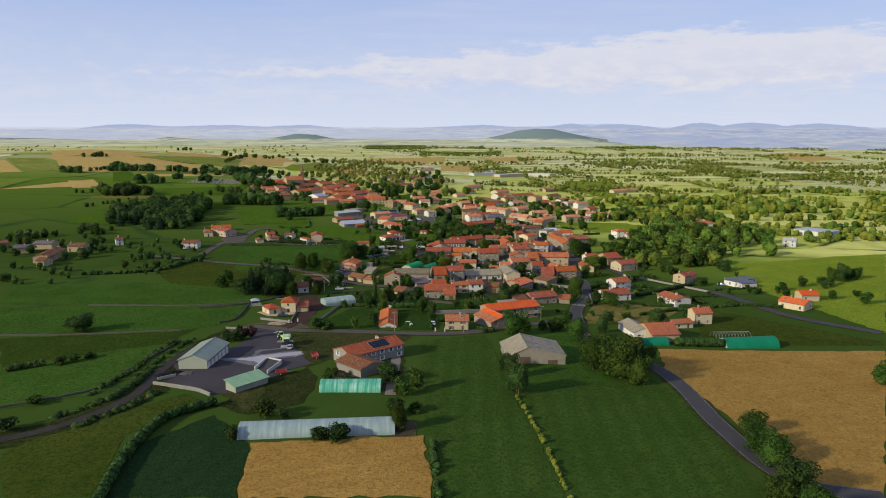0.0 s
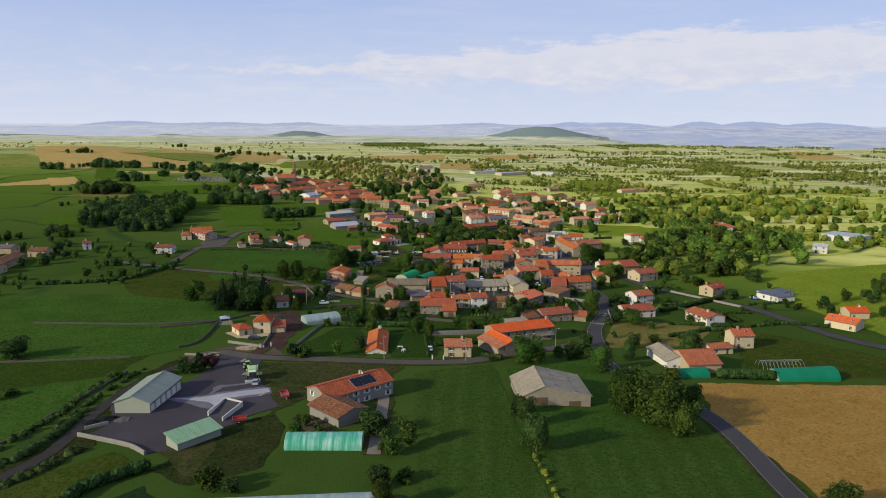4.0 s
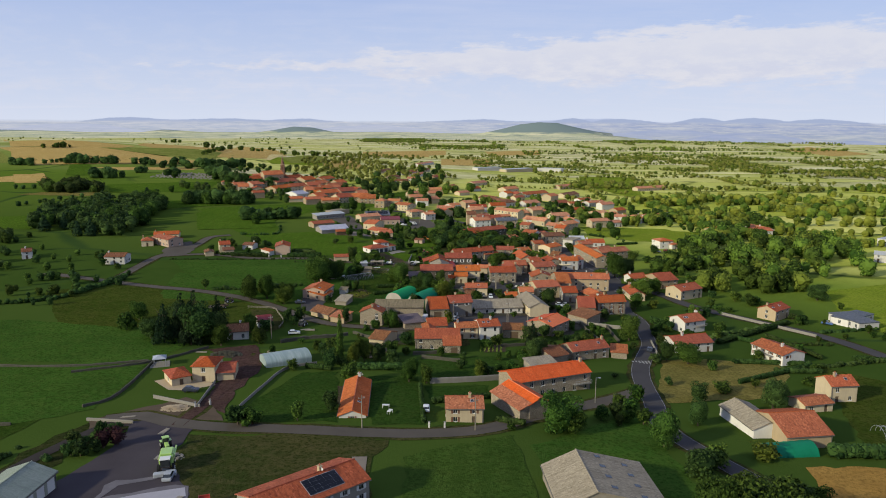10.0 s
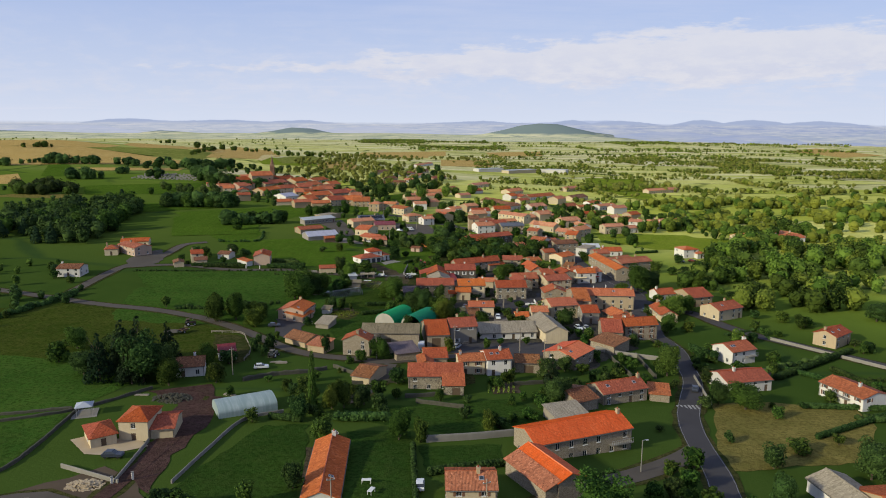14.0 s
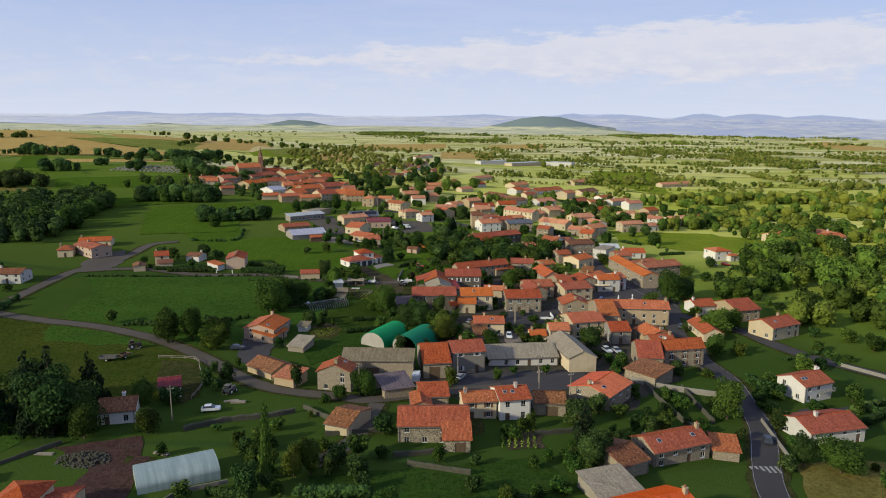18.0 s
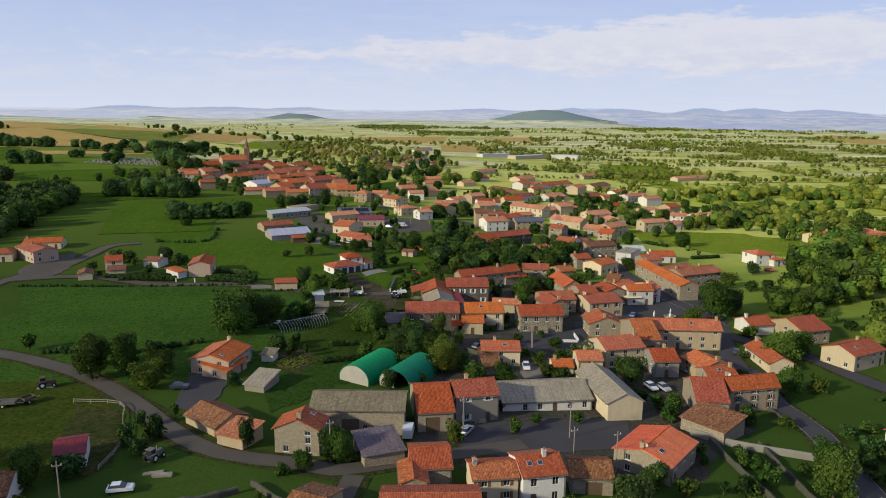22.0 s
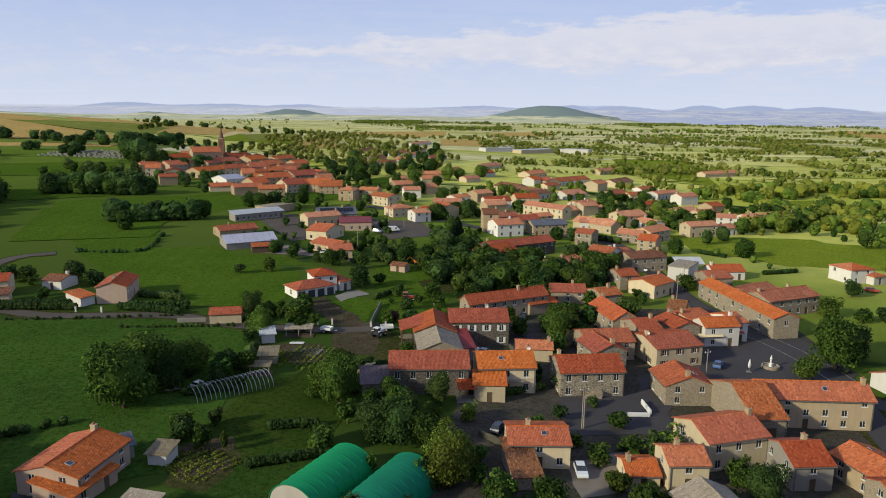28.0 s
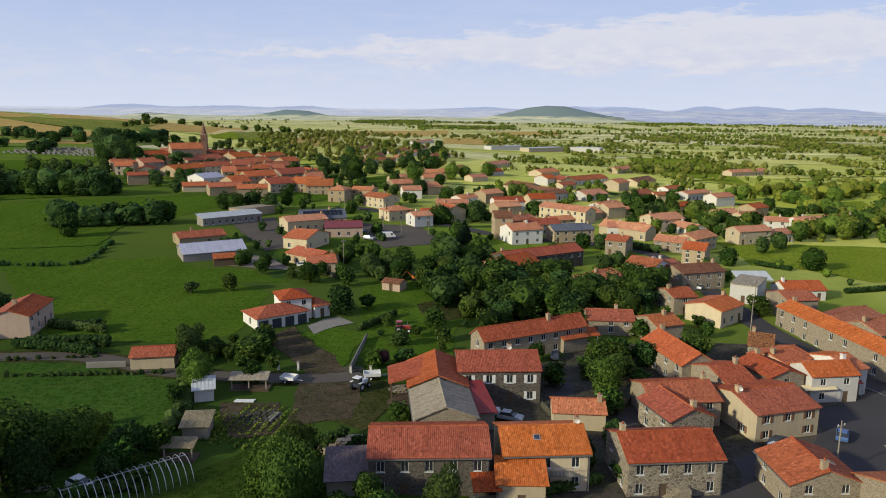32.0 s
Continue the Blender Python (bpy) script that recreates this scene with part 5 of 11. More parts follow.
def pole(x, y, h=8.0, lamp=False):
    ob = empty("utility_pole" if not lamp else "street_lamp", x, y, ground_z(x, y), 20, "grey wooden utility pole beside the lane" if not lamp else "pale metal street lamp beside the road", "pole" if not lamp else "street lamp")
    bm = bmesh.new()
    r = 0.13
    lo = [bm.verts.new((r * math.cos(i), r * math.sin(i), -0.3)) for i in (0, 1.05, 2.1, 3.14, 4.2, 5.25)]
    hi = [bm.verts.new((r * 0.7 * math.cos(i), r * 0.7 * math.sin(i), h)) for i in (0, 1.05, 2.1, 3.14, 4.2, 5.25)]
    for i in range(6):
        bm.faces.new((lo[i], lo[(i + 1) % 6], hi[(i + 1) % 6], hi[i]))
    bm.faces.new(hi)
    part("post", bm, "concrete" if lamp else "wood_grey", ob)
    bm = bmesh.new()
    if lamp:
        box(bm, -0.05, 1.2, -0.05, 0.05, h - 0.1, h)
        part("arm", bm, "steel", ob)
        bm = bmesh.new()
        box(bm, 0.8, 1.4, -0.12, 0.12, h - 0.2, h - 0.1, 0.03)
        part("lamp_head", bm, "white_paint", ob)
    else:
        box(bm, -0.7, 0.7, -0.06, 0.06, h - 0.8, h - 0.65)
        arm = part("crossarm", bm, "wood_grey", ob)
        for sx in (-0.6, 0, 0.6):
            bm = bmesh.new()
            box(bm, sx - 0.05, sx + 0.05, -0.05, 0.05, h - 0.65, h - 0.45, 0.015)
            part("insulator", bm, "white_paint", arm)
    return ob


def heap(x, y, r, h, material, label, category="heap", n=220, size=0.21):
    """A heap of loose lumps."""
    rs = random.Random(int(x * 5 + y))
    verts, faces = [], []
    g = ground_z(x, y)
    for _ in range(n):
        a, k = rs.uniform(0, 6.28), rs.random() ** 0.6
        px, py = x + math.cos(a) * r * k, y + math.sin(a) * r * k * 0.7
        pz = g + h * (1 - k) * rs.uniform(0.4, 1.0)
        s = size * rs.uniform(0.5, 1.4)
        b = len(verts)
        for sx in (-1, 1):
            for sy in (-1, 1):
                for sz in (-1, 1):
                    verts.append((px + sx * s * rs.uniform(0.5, 1), py + sy * s * rs.uniform(0.5, 1), pz + sz * s * rs.uniform(0.4, 0.8)))
        faces += [(b, b + 1, b + 3, b + 2), (b + 4, b + 6, b + 7, b + 5), (b, b + 4, b + 5, b + 1), (b + 2, b + 3, b + 7, b + 6), (b, b + 2, b + 6, b + 4), (b + 1, b + 5, b + 7, b + 3)]
    return tagged(new("heap", mesh_of("heap", verts, faces, material)), label, category, kind="stuff")


def crop_rows(x, y, yaw, L, W, rows, h=0.5, label="vegetable garden beds with rows of green plants"):
    rs = random.Random(int(x + y))
    c, s = math.cos(radians(yaw)), math.sin(radians(yaw))
    lobes = []
    for i in range(rows):
        v = -W / 2 + W * (i + 0.5) / rows
        u = -L / 2
        while u < L / 2:
            if rs.random() < 0.85:
                px, py = x + c * u - s * v, y + s * u + c * v
                lobes.append((px, py, ground_z(px, py) + h * 0.4, h * rs.uniform(0.4, 0.8)))
            u += h * 1.2
    return tagged(new("vegetable_garden", clump_mesh("vegetable_garden", lobes, "leaf_sun", rs, len(lobes) * 10, h * 0.35)), label, "garden", kind="stuff")


def fence(pts, h=1.0, gap=3.0, material="wood_grey", rails=2, label="wooden post and rail fence round a paddock"):
    c = curve_pts(pts, gap)
    ob = empty("fence", c[0].x, c[0].y, ground_z(c[0].x, c[0].y), 0, label, "fence")
    inv = ob.matrix_world.inverted()
    bm = bmesh.new()
    box(bm, -0.07, 0.07, -0.07, 0.07, -0.2, h, 0.01)
    me = bpy.data.meshes.new("post")
    bm.to_mesh(me)
    bm.free()
    me.materials.append(MATS[material])
    for p in c:
        under(new("post", me), ob, inv @ pose(p.x, p.y, ground_z(p.x, p.y)))
    for a, b in zip(c, c[1:]):
        A, B = Vector((a.x, a.y, ground_z(a.x, a.y))), Vector((b.x, b.y, ground_z(b.x, b.y)))
        for k in range(rails):
            bm = bmesh.new()
            z = h * (0.9 - 0.42 * k)
            n = Vector((-(B - A).y, (B - A).x, 0)).normalized() * 0.05
            vs = []
            for P in (A, B):
                vs.append([bm.verts.new(inv @ (P + n * sn + Vector((0, 0, z + q)))) for sn, q in ((-1, -0.06), (1, -0.06), (1, 0.06), (-1, 0.06))])
            for j in range(4):
                bm.faces.new((vs[0][j], vs[0][(j + 1) % 4], vs[1][(j + 1) % 4], vs[1][j]))
            part("rail", bm, material, ob)
    return ob


def steeple(x, y, h):
    """The church tower: a square shaft, belfry openings and a stone spire."""
    ob = empty("church_tower", x, y, ground_z(x, y), 8, "tall brown stone church tower with a pointed spire", "church tower")
    bm = bmesh.new()
    w = 2.0
    for k in range(4):
        fm = pose(0, 0, 0, 0, 0, 90 * k) @ pose(-w, -w, 0)
        facade(bm, fm, 2 * w, h * 0.66, -1.5, [(w - 0.5, w + 0.5, h * 0.5, h * 0.5 + 2.2)], 0.5)
    part("shaft", bm, "wall_brown_stone", ob)
    bm = bmesh.new()
    box(bm, -w - 0.25, w + 0.25, -w - 0.25, w + 0.25, h * 0.66, h * 0.66 + 0.4, 0.05)
    part("cornice", bm, "wall_tan", ob)
    bm = bmesh.new()
    ring = [bm.verts.new((w * 1.0 * math.cos(i * math.pi / 4 + 0.39), w * 1.0 * math.sin(i * math.pi / 4 + 0.39), h * 0.66 + 0.4)) for i in range(8)]
    top = bm.verts.new((0, 0, h))
    for i in range(8):
        bm.faces.new((ring[i], ring[(i + 1) % 8], top))
    bm.faces.new(ring[::-1])
    part("spire", bm, "wall_brown_stone", ob)
    bm = bmesh.new()
    box(bm, -0.06, 0.06, -0.06, 0.06, h - 0.3, h + 1.4)
    box(bm, -0.5, 0.5, -0.05, 0.05, h + 0.7, h + 0.85)
    part("cross", bm, "steel", ob)
    return ob



def solar_panels(ob, L, W, h, rise, x0, x1, s0, s1, cols=5, rows=4):
    """Dark panels in a frame on the front slope of a gabled roof."""
    n = math.hypot(W / 2, rise)
    ang = math.degrees(math.atan2(rise, W / 2))
    m = pose(0, -W / 2, h + 0.20, ang, 0, 0)
    bm = bmesh.new()
    box(bm, x0 - 0.06, x1 + 0.06, s0 * n - 0.06, s1 * n + 0.06, 0, 0.05)
    fr = part("solar_array", bm, "steel", ob, "framed array of black solar panels", m=m)
    bm = bmesh.new()
    dx, dy = (x1 - x0) / cols, (s1 - s0) * n / rows
    box(bm, 0.02, dx - 0.02, 0.02, dy - 0.02, 0.05, 0.08)
    me = bpy.data.meshes.new("panel")
    bm.to_mesh(me)
    bm.free()
    me.materials.append(MATS["solar_cell"])
    for i in range(cols):
        for j in range(rows):
            under(new("panel", me), fr, pose(x0 + i * dx, s0 * n + j * dy, 0))




def gable_gates(ob, L, W, doors, material, side=3, label=""):
    """Plank doors on a gable wall; doors: (place along the wall, width, height)."""
    m = pose(-L / 2, W / 2, 0, 0, 0, -90) if side == 3 else pose(L / 2, -W / 2, 0, 0, 0, 90)
    for a, w, h in doors:
        o = under(new("gate", board_mesh(w, h, material)), ob, m @ pose(W * a, 0, 0))
        if label:
            o["label"] = label


def roof_lights(ob, L, W, h, rise, shift, side, nx, ny):
    """Small translucent sheets set in rows into one slope."""
    half = W / 2 + (shift if side < 0 else -shift)
    a = math.atan2(rise, half)
    bm = bmesh.new()
    box(bm, -0.5, 0.5, 0, 1.1, 0.0, 0.05)
    me = bpy.data.meshes.new("roof_light")
    bm.to_mesh(me)
    bm.free()
    me.materials.append(MATS["glass_pane"])
    run = math.hypot(half, rise)
    for i in range(nx):
        for j in range(ny):
            d = run * (0.25 + 0.4 * j / max(1, ny - 1))
            x = L * ((i + 0.5) / nx - 0.5) + (0.8 if j % 2 else -0.8)
            if side < 0:
                m = pose(x, -W / 2 + d * math.cos(a), h + 0.17 + d * math.sin(a), math.degrees(a), 0, 0)
            else:
                m = pose(x, W / 2 - d * math.cos(a), h + 0.17 + d * math.sin(a), math.degrees(a), 0, 180)
            under(new("roof_light", me), ob, m)


def inside(poly, x, y):
    hit = False
    for (x0, y0), (x1, y1) in zip(poly, poly[1:] + poly[:1]):
        if (y0 > y) != (y1 > y) and x < (x1 - x0) * (y - y0) / (y1 - y0) + x0:
            hit = not hit
    return hit


def free_spot(x, y, r):
    return all((x - hx) ** 2 + (y - hy) ** 2 > (hr + r) ** 2 for hx, hy, hr in BUILT) and all((x - hx) ** 2 + (y - hy) ** 2 > (hr + r * 0.5) ** 2 for hx, hy, hr in ROADS if abs(y - hy) < 8)


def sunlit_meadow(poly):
    """An open pasture kept clear of trees, the evening sun put into its grass colour."""
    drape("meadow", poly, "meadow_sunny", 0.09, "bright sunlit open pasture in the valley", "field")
    xs, ys = [p[0] for p in poly], [p[1] for p in poly]
    for i in range(14):
        for j in range(14):
            x, y = min(xs) + (max(xs) - min(xs)) * (i + 0.5) / 14, min(ys) + (max(ys) - min(ys)) * (j + 0.5) / 14
            if inside(poly, x, y):
                BUILT.append((x, y, 4.0))


def grove(poly, n, h0, h1, kinds, seed, where="among gardens", wide=0.85, single=False, light="leaf_light"):
    """Trees scattered in a plot, clear of the houses."""
    rs = random.Random(seed)
    xs, ys = [p[0] for p in poly], [p[1] for p in poly]
    made, tries, spots, crowns = 0, 0, [], []
    while made < n and tries < n * 30:
        tries += 1
        x, y = rs.uniform(min(xs), max(xs)), rs.uniform(min(ys), max(ys))
        h = rs.uniform(h0, h1)
        if not inside(poly, x, y) or not free_spot(x, y, h * 0.28) or any((x - a) ** 2 + (y - b) ** 2 < (h * 0.33) ** 2 for a, b in spots):
            continue
        spots.append((x, y))
        made += 1
        kind = rs.choice(kinds)
        if n < 14 or single:
            tree(x, y, h, h * wide * rs.uniform(0.8, 1.25), kind, where)
        else:
            crowns.append((x, y, h, h * wide * rs.uniform(0.8, 1.25), kind))
    join_crowns(crowns, rs, where, light=light)


def join_crowns(crowns, rs, where, per=260, light="leaf_light"):
    """Stands of trees that are not told apart, one mesh for each sort of leaf."""
    for material, ks in (("leaf", ("broad", "wide", "bush", "poplar")), ("leaf_dark", ("dark", "bush_dark", "plum")), (light, ("sunny",)), ("leaf_conifer", ("conifer",))):
        c, cores = [], []
        mine = [q for q in crowns if q[4] in ks]
        for x, y, h, w, kind in mine:
            g = ground_z(x, y)
            if kind == "conifer":
                c += [(x, y, g + h * q, w * 0.42 * (1.08 - q)) for q in (0.2, 0.35, 0.5, 0.65, 0.8, 0.92)]
            else:
                c += [(x, y, g + h * 0.50, w * 0.40), (x, y, g + h * 0.28, w * 0.34)]
                cores += c[-2:]
                for i in range(6):
                    a, k = i * 1.9 + rs.random(), rs.uniform(0.15, 0.32) * w
                    c.append((x + math.cos(a) * k, y + math.sin(a) * k, g + h * rs.uniform(0.22, 0.82), w * rs.uniform(0.13, 0.22)))
        if mine:
            size = sum(q[2] for q in mine) / len(mine)
            n = per + (300 if material == "leaf_conifer" else 0)
            me = add_cores(clump_mesh("wood", c, material, rs, len(mine) * n, 0.062 * size, 0.9, 0.8, 0.4), cores, rs, 0.9, 0.9)
            tagged(new("wood", me), "dense stand of %s trees %s" % ({"leaf": "green", "leaf_dark": "dark green", "leaf_sun": "light green", "leaf_light": "light green", "leaf_conifer": "dark conifer"}[material], where), "wood", kind="stuff")


def crown_lobes(c, x, y, h, rs, r=None):
    g, r = ground_z(x, y), r or h * 0.42
    c.append((x, y, g + h * 0.55, r))
    c.append((x, y, g + h * 0.30, r * 0.9))
    for _ in range(3):
        a = rs.uniform(0, 6.28)
        c.append((x + math.cos(a) * r * 0.7, y + math.sin(a) * r * 0.7, g + h * rs.uniform(0.3, 0.75), r * 0.55))


def far_woods(name, poly, n, h0, h1, material, seed, label, rows=0.0, leaf=0.9, per=26):
    """Distant copses and hedgerow trees, too many to count: crowns of a few dozen sprays each."""
    rs = random.Random(seed)
    xs, ys = [p[0] for p in poly], [p[1] for p in poly]
    c, tries, made = [], 0, 0
    while made < n and tries < n * 60:
        tries += 1
        x, y = rs.uniform(min(xs), max(xs)), rs.uniform(min(ys), max(ys))
        if not inside(poly, x, y):
            continue
        if rows:
            v = noise.noise(Vector((x / 90 + seed, y / 60, 0.3)))
            w = noise.noise(Vector((x / 260, y / 200 + seed, 5.1)))
            if abs(v) > rows and w < 0.28:
                continue
        if y < 760 and not free_spot(x, y, 3.0):
            continue
        made += 1
        crown_lobes(c, x, y, rs.uniform(h0, h1), rs)
    me = clump_mesh(name, c, material, rs, made * per, leaf, 0.9, 0.7, 0.3)
    me = add_cores(me, c[0::5], rs, 0.9, 0.9, 1)
    return tagged(new(name, me), label, "woods", kind="stuff")


def tree_lines(lines, material, seed, label, leaf=0.8, per=110):
    """Hedgerow trees set closely along field edges: (points, spacing, least and greatest height)."""
    rs = random.Random(seed)
    c, made = [], 0
    for pts, gap, h0, h1 in lines:
        for p in curve_pts(pts, gap):
            h = rs.uniform(h0, h1)
            crown_lobes(c, p.x + rs.uniform(-0.3, 0.3) * gap, p.y + rs.uniform(-0.5, 0.5) * gap, h, rs, h * rs.uniform(0.40, 0.58))
            made += 1
    me = clump_mesh("far_wood", c, material, rs, made * per, leaf, 0.85, 0.75, 0.4)
    me = add_cores(me, c[0::5] + c[1::5], rs, 0.88, 0.88, 2)
    return tagged(new("far_wood", me), label, "woods", kind="stuff")


def bocage(x0, x1, y0, y1, dx, dy, turn, keep, h0, h1, seed, leaf, per, poly=None, fill=0.0, level=2, sorts=("leaf", "leaf_sun", "leaf_bright")):
    """Hedgerows on a skewed net of small fields, with tall trees, gaps and a few fields gone to wood."""
    rs = random.Random(seed)
    lobes = {k: [] for k in sorts}
    count = {k: 0 for k in lobes}
    ca, sa = math.cos(turn), math.sin(turn)

    def plant(x, y):
        x, y = x0 + x * ca - y * sa, y0 + x * sa + y * ca
        x += 22 * noise.noise(Vector((x / 120, y / 120, seed)))
        y += 22 * noise.noise(Vector((x / 120, y / 120, seed + 7.7)))
        if (poly and not inside(poly, x, y)) or (y < 800 and not free_spot(x, y, 2.5)):
            return
        tall = noise.noise(Vector((x / 160, y / 160, seed + 3.3)))
        h = rs.uniform(h0, h1) * (1 + 0.45 * tall) * (0.5 if rs.random() < 0.3 else 1)
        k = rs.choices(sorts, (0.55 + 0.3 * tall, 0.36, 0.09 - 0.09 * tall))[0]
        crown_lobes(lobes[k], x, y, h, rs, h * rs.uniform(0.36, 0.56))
        count[k] += 1

    nx, ny = int((x1 - x0) / dx), int((y1 - y0) / dy)
    for i in range(nx):
        for j in range(ny):
            for ax in (0, 1):
                if rs.random() > keep:
                    continue
                gap = rs.choice((4.2, 5.5, 8.0))
                n = int((dx if ax == 0 else dy) / gap)
                for q in range(n):
                    if rs.random() < 0.18:
                        continue
                    s = (q + rs.uniform(-0.35, 0.35)) * gap
                    plant(i * dx + (s if ax == 0 else rs.uniform(-2, 2)), j * dy + (rs.uniform(-2, 2) if ax == 0 else s))
            if rs.random() < fill:
                for _ in range(int(dx * dy / 60)):
                    plant((i + rs.random()) * dx, (j + rs.random()) * dy)
    words = {"leaf_far": "haze-paled olive", "leaf_light": "fresh green", "leaf": "green", "leaf_sun": "light green", "leaf_bright": "yellow-green sunlit"}
    for k, c in lobes.items():
        if c:
            me = clump_mesh("hedgerow", c, k, rs, count[k] * per, leaf, 0.88, 0.7, 0.3)
            me = add_cores(me, c[0::5] + (c[1::5] if level > 1 else []), rs, 0.88, 0.9, level)
            tagged(new("hedgerow", me), "%s hedgerow trees round small meadows of the valley" % words[k], "hedgerow", kind="stuff")


def backdrop():
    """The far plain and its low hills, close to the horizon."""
    xs = list(range(-4800, 4801, 120))
    ys = [2980, 3200, 3450, 3700, 3950, 4150, 4300] + list(range(4360, 4960, 45))
    hills = [(590, 4680, 265, 190, 66), (860, 4700, 330, 160, 16), (-925, 4690, 165, 160, 42), (-1780, 4700, 130, 150, 22), (-2900, 4600, 600, 200, 12)]

    def z(x, y):
        v = ground_z(x, min(y, 3000)) - (escarpment(x, y) - escarpment(x, min(y, 3000))) - 8 * min(1, (y - 2980) / 900) + 10 * (noise.noise(Vector((x / 700, y / 500, 2.2))) + 0.2) * min(1, (y - 2980) / 600)
        for a, b, rx, ry, h in hills:
            v = v + h * math.exp(-abs((x - a) / rx) ** 2.6 - ((y - b) / ry) ** 2)
        return v

    nx = len(xs)
    verts = [(x, y, z(x, y)) for y in ys for x in xs]
    faces = [(j * nx + i, j * nx + i + 1, (j + 1) * nx + i + 1, (j + 1) * nx + i) for j in range(len(ys) - 1) for i in range(nx - 1)]
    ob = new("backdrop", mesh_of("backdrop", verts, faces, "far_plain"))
    for p in ob.data.polygons:
        p.use_smooth = True
    return tagged(ob, "hazy distant plain with low wooded hills", "distance", kind="structure")


def make_far_plain():
    m, t, b = base_mat("far_plain")
    v = world_vec(t)
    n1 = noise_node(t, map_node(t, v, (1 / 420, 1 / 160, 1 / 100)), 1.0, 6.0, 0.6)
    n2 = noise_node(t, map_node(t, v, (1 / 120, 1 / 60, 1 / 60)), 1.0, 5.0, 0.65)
    # distance haze is mixed into these pale base colours of fields and woods
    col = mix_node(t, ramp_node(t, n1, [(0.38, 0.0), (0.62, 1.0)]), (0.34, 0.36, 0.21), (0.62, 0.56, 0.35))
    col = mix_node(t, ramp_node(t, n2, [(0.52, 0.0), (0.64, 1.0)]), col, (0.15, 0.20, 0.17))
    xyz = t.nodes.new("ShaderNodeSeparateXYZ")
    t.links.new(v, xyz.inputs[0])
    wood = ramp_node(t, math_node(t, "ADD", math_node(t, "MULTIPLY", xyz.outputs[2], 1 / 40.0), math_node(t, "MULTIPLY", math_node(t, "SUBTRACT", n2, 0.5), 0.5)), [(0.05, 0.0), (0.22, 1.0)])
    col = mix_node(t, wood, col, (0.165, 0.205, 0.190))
    finish(t, b, col, 0.95, spec=0.05)
    MATS["far_plain"] = m


make_far_plain()


def graveyard(x, y):
    """Rows of pale tombs behind a low wall, seen from afar."""
    rs = random.Random(4)
    verts, faces = [], []
    for i in range(15):
        for j in range(9):
            px, py = x - 30 + i * 4.2 + rs.uniform(-0.6, 0.6), y - 22 + j * 5.5 + rs.uniform(-0.6, 0.6)
            g = ground_z(px, py)
            h = rs.uniform(0.4, 1.7)
            b = len(verts)
            verts += [(px + sx * 0.9, py + sy * 0.6, g + z) for z in (-0.2, h) for sx, sy in ((-1, -1), (1, -1), (1, 1), (-1, 1))]
            faces += [(b + 4, b + 5, b + 6, b + 7)] + [(b + k, b + (k + 1) % 4, b + 4 + (k + 1) % 4, b + 4 + k) for k in range(4)]
    tagged(new("graveyard", mesh_of("graveyard", verts, faces, "grave_stone")), "rows of pale tombs in a walled cemetery", "cemetery", kind="stuff")




# ---- small things


def mark(pts, width=0.10, offset=0.0, lift=0.19, label="worn white painted line on the road"):
    return ribbon("road_marking", pts, width, "road_paint", lift, label, "marking", offset=offset)


def zebra(x, y, yaw, n=6):
    ob = empty("pedestrian_crossing", x, y, ground_z(x, y) + 0.19, yaw, "white striped pedestrian crossing on the village road", "crossing", kind="structure")
    for i in range(n):
        bm = bmesh.new()
        box(bm, (i - n / 2) * 1.0, (i - n / 2) * 1.0 + 0.5, -1.3, 1.3, -0.03, 0.02)
        part("stripe", bm, "road_paint", ob)
    return ob


def wheel_part(ob, x, y, r, w):
    bm = bmesh.new()
    prism(bm, [(r * math.cos(i * math.pi / 7), r * math.sin(i * math.pi / 7)) for i in range(14)], -w / 2, w / 2)
    t = part("wheel", bm, "tyre", ob, m=pose(x, y, r, 90, 0, 0))
    bm = bmesh.new()
    prism(bm, [(r * 0.5 * math.cos(i * math.pi / 4), r * 0.5 * math.sin(i * math.pi / 4)) for i in range(8)], -w / 2 - 0.03, w / 2 + 0.03)
    part("rim", bm, "white_paint", t)


def tractor(x, y, yaw, paint="white_paint", label="old white farm tractor parked on rough grass"):
    ob = empty("tractor", x, y, ground_z(x, y) + 0.1, yaw, label, "tractor")
    bm = bmesh.new()
    box(bm, 0.1, 2.1, -0.38, 0.38, 0.75, 1.45, 0.08)
    part("bonnet", bm, paint, ob)
    bm = bmesh.new()
    box(bm, -1.1, 0.1, -0.7, 0.7, 0.7, 1.3, 0.06)
    part("chassis", bm, "car_dark", ob)
    bm = bmesh.new()
    box(bm, -1.0, 0.05, -0.62, 0.62, 1.3, 2.25, 0.05)
    part("cab_glass", bm, "glass_pane", ob)
    bm = bmesh.new()
    box(bm, -1.1, 0.15, -0.7, 0.7, 2.25, 2.4, 0.04)
    part("cab_roof", bm, paint, ob)
    bm = bmesh.new()
    box(bm, 1.2, 1.28, 0.28, 0.36, 1.4, 2.2)
    part("exhaust", bm, "steel", ob)
    for sy in (-1, 1):
        wheel_part(ob, -0.6, sy * 0.9, 0.75, 0.42)
        wheel_part(ob, 1.6, sy * 0.75, 0.45, 0.3)
        bm = bmesh.new()
        box(bm, -1.2, 0.0, sy * 0.9 - 0.24, sy * 0.9 + 0.24, 1.52, 1.6, 0.03)
        part("mudguard", bm, paint, ob)
    return ob


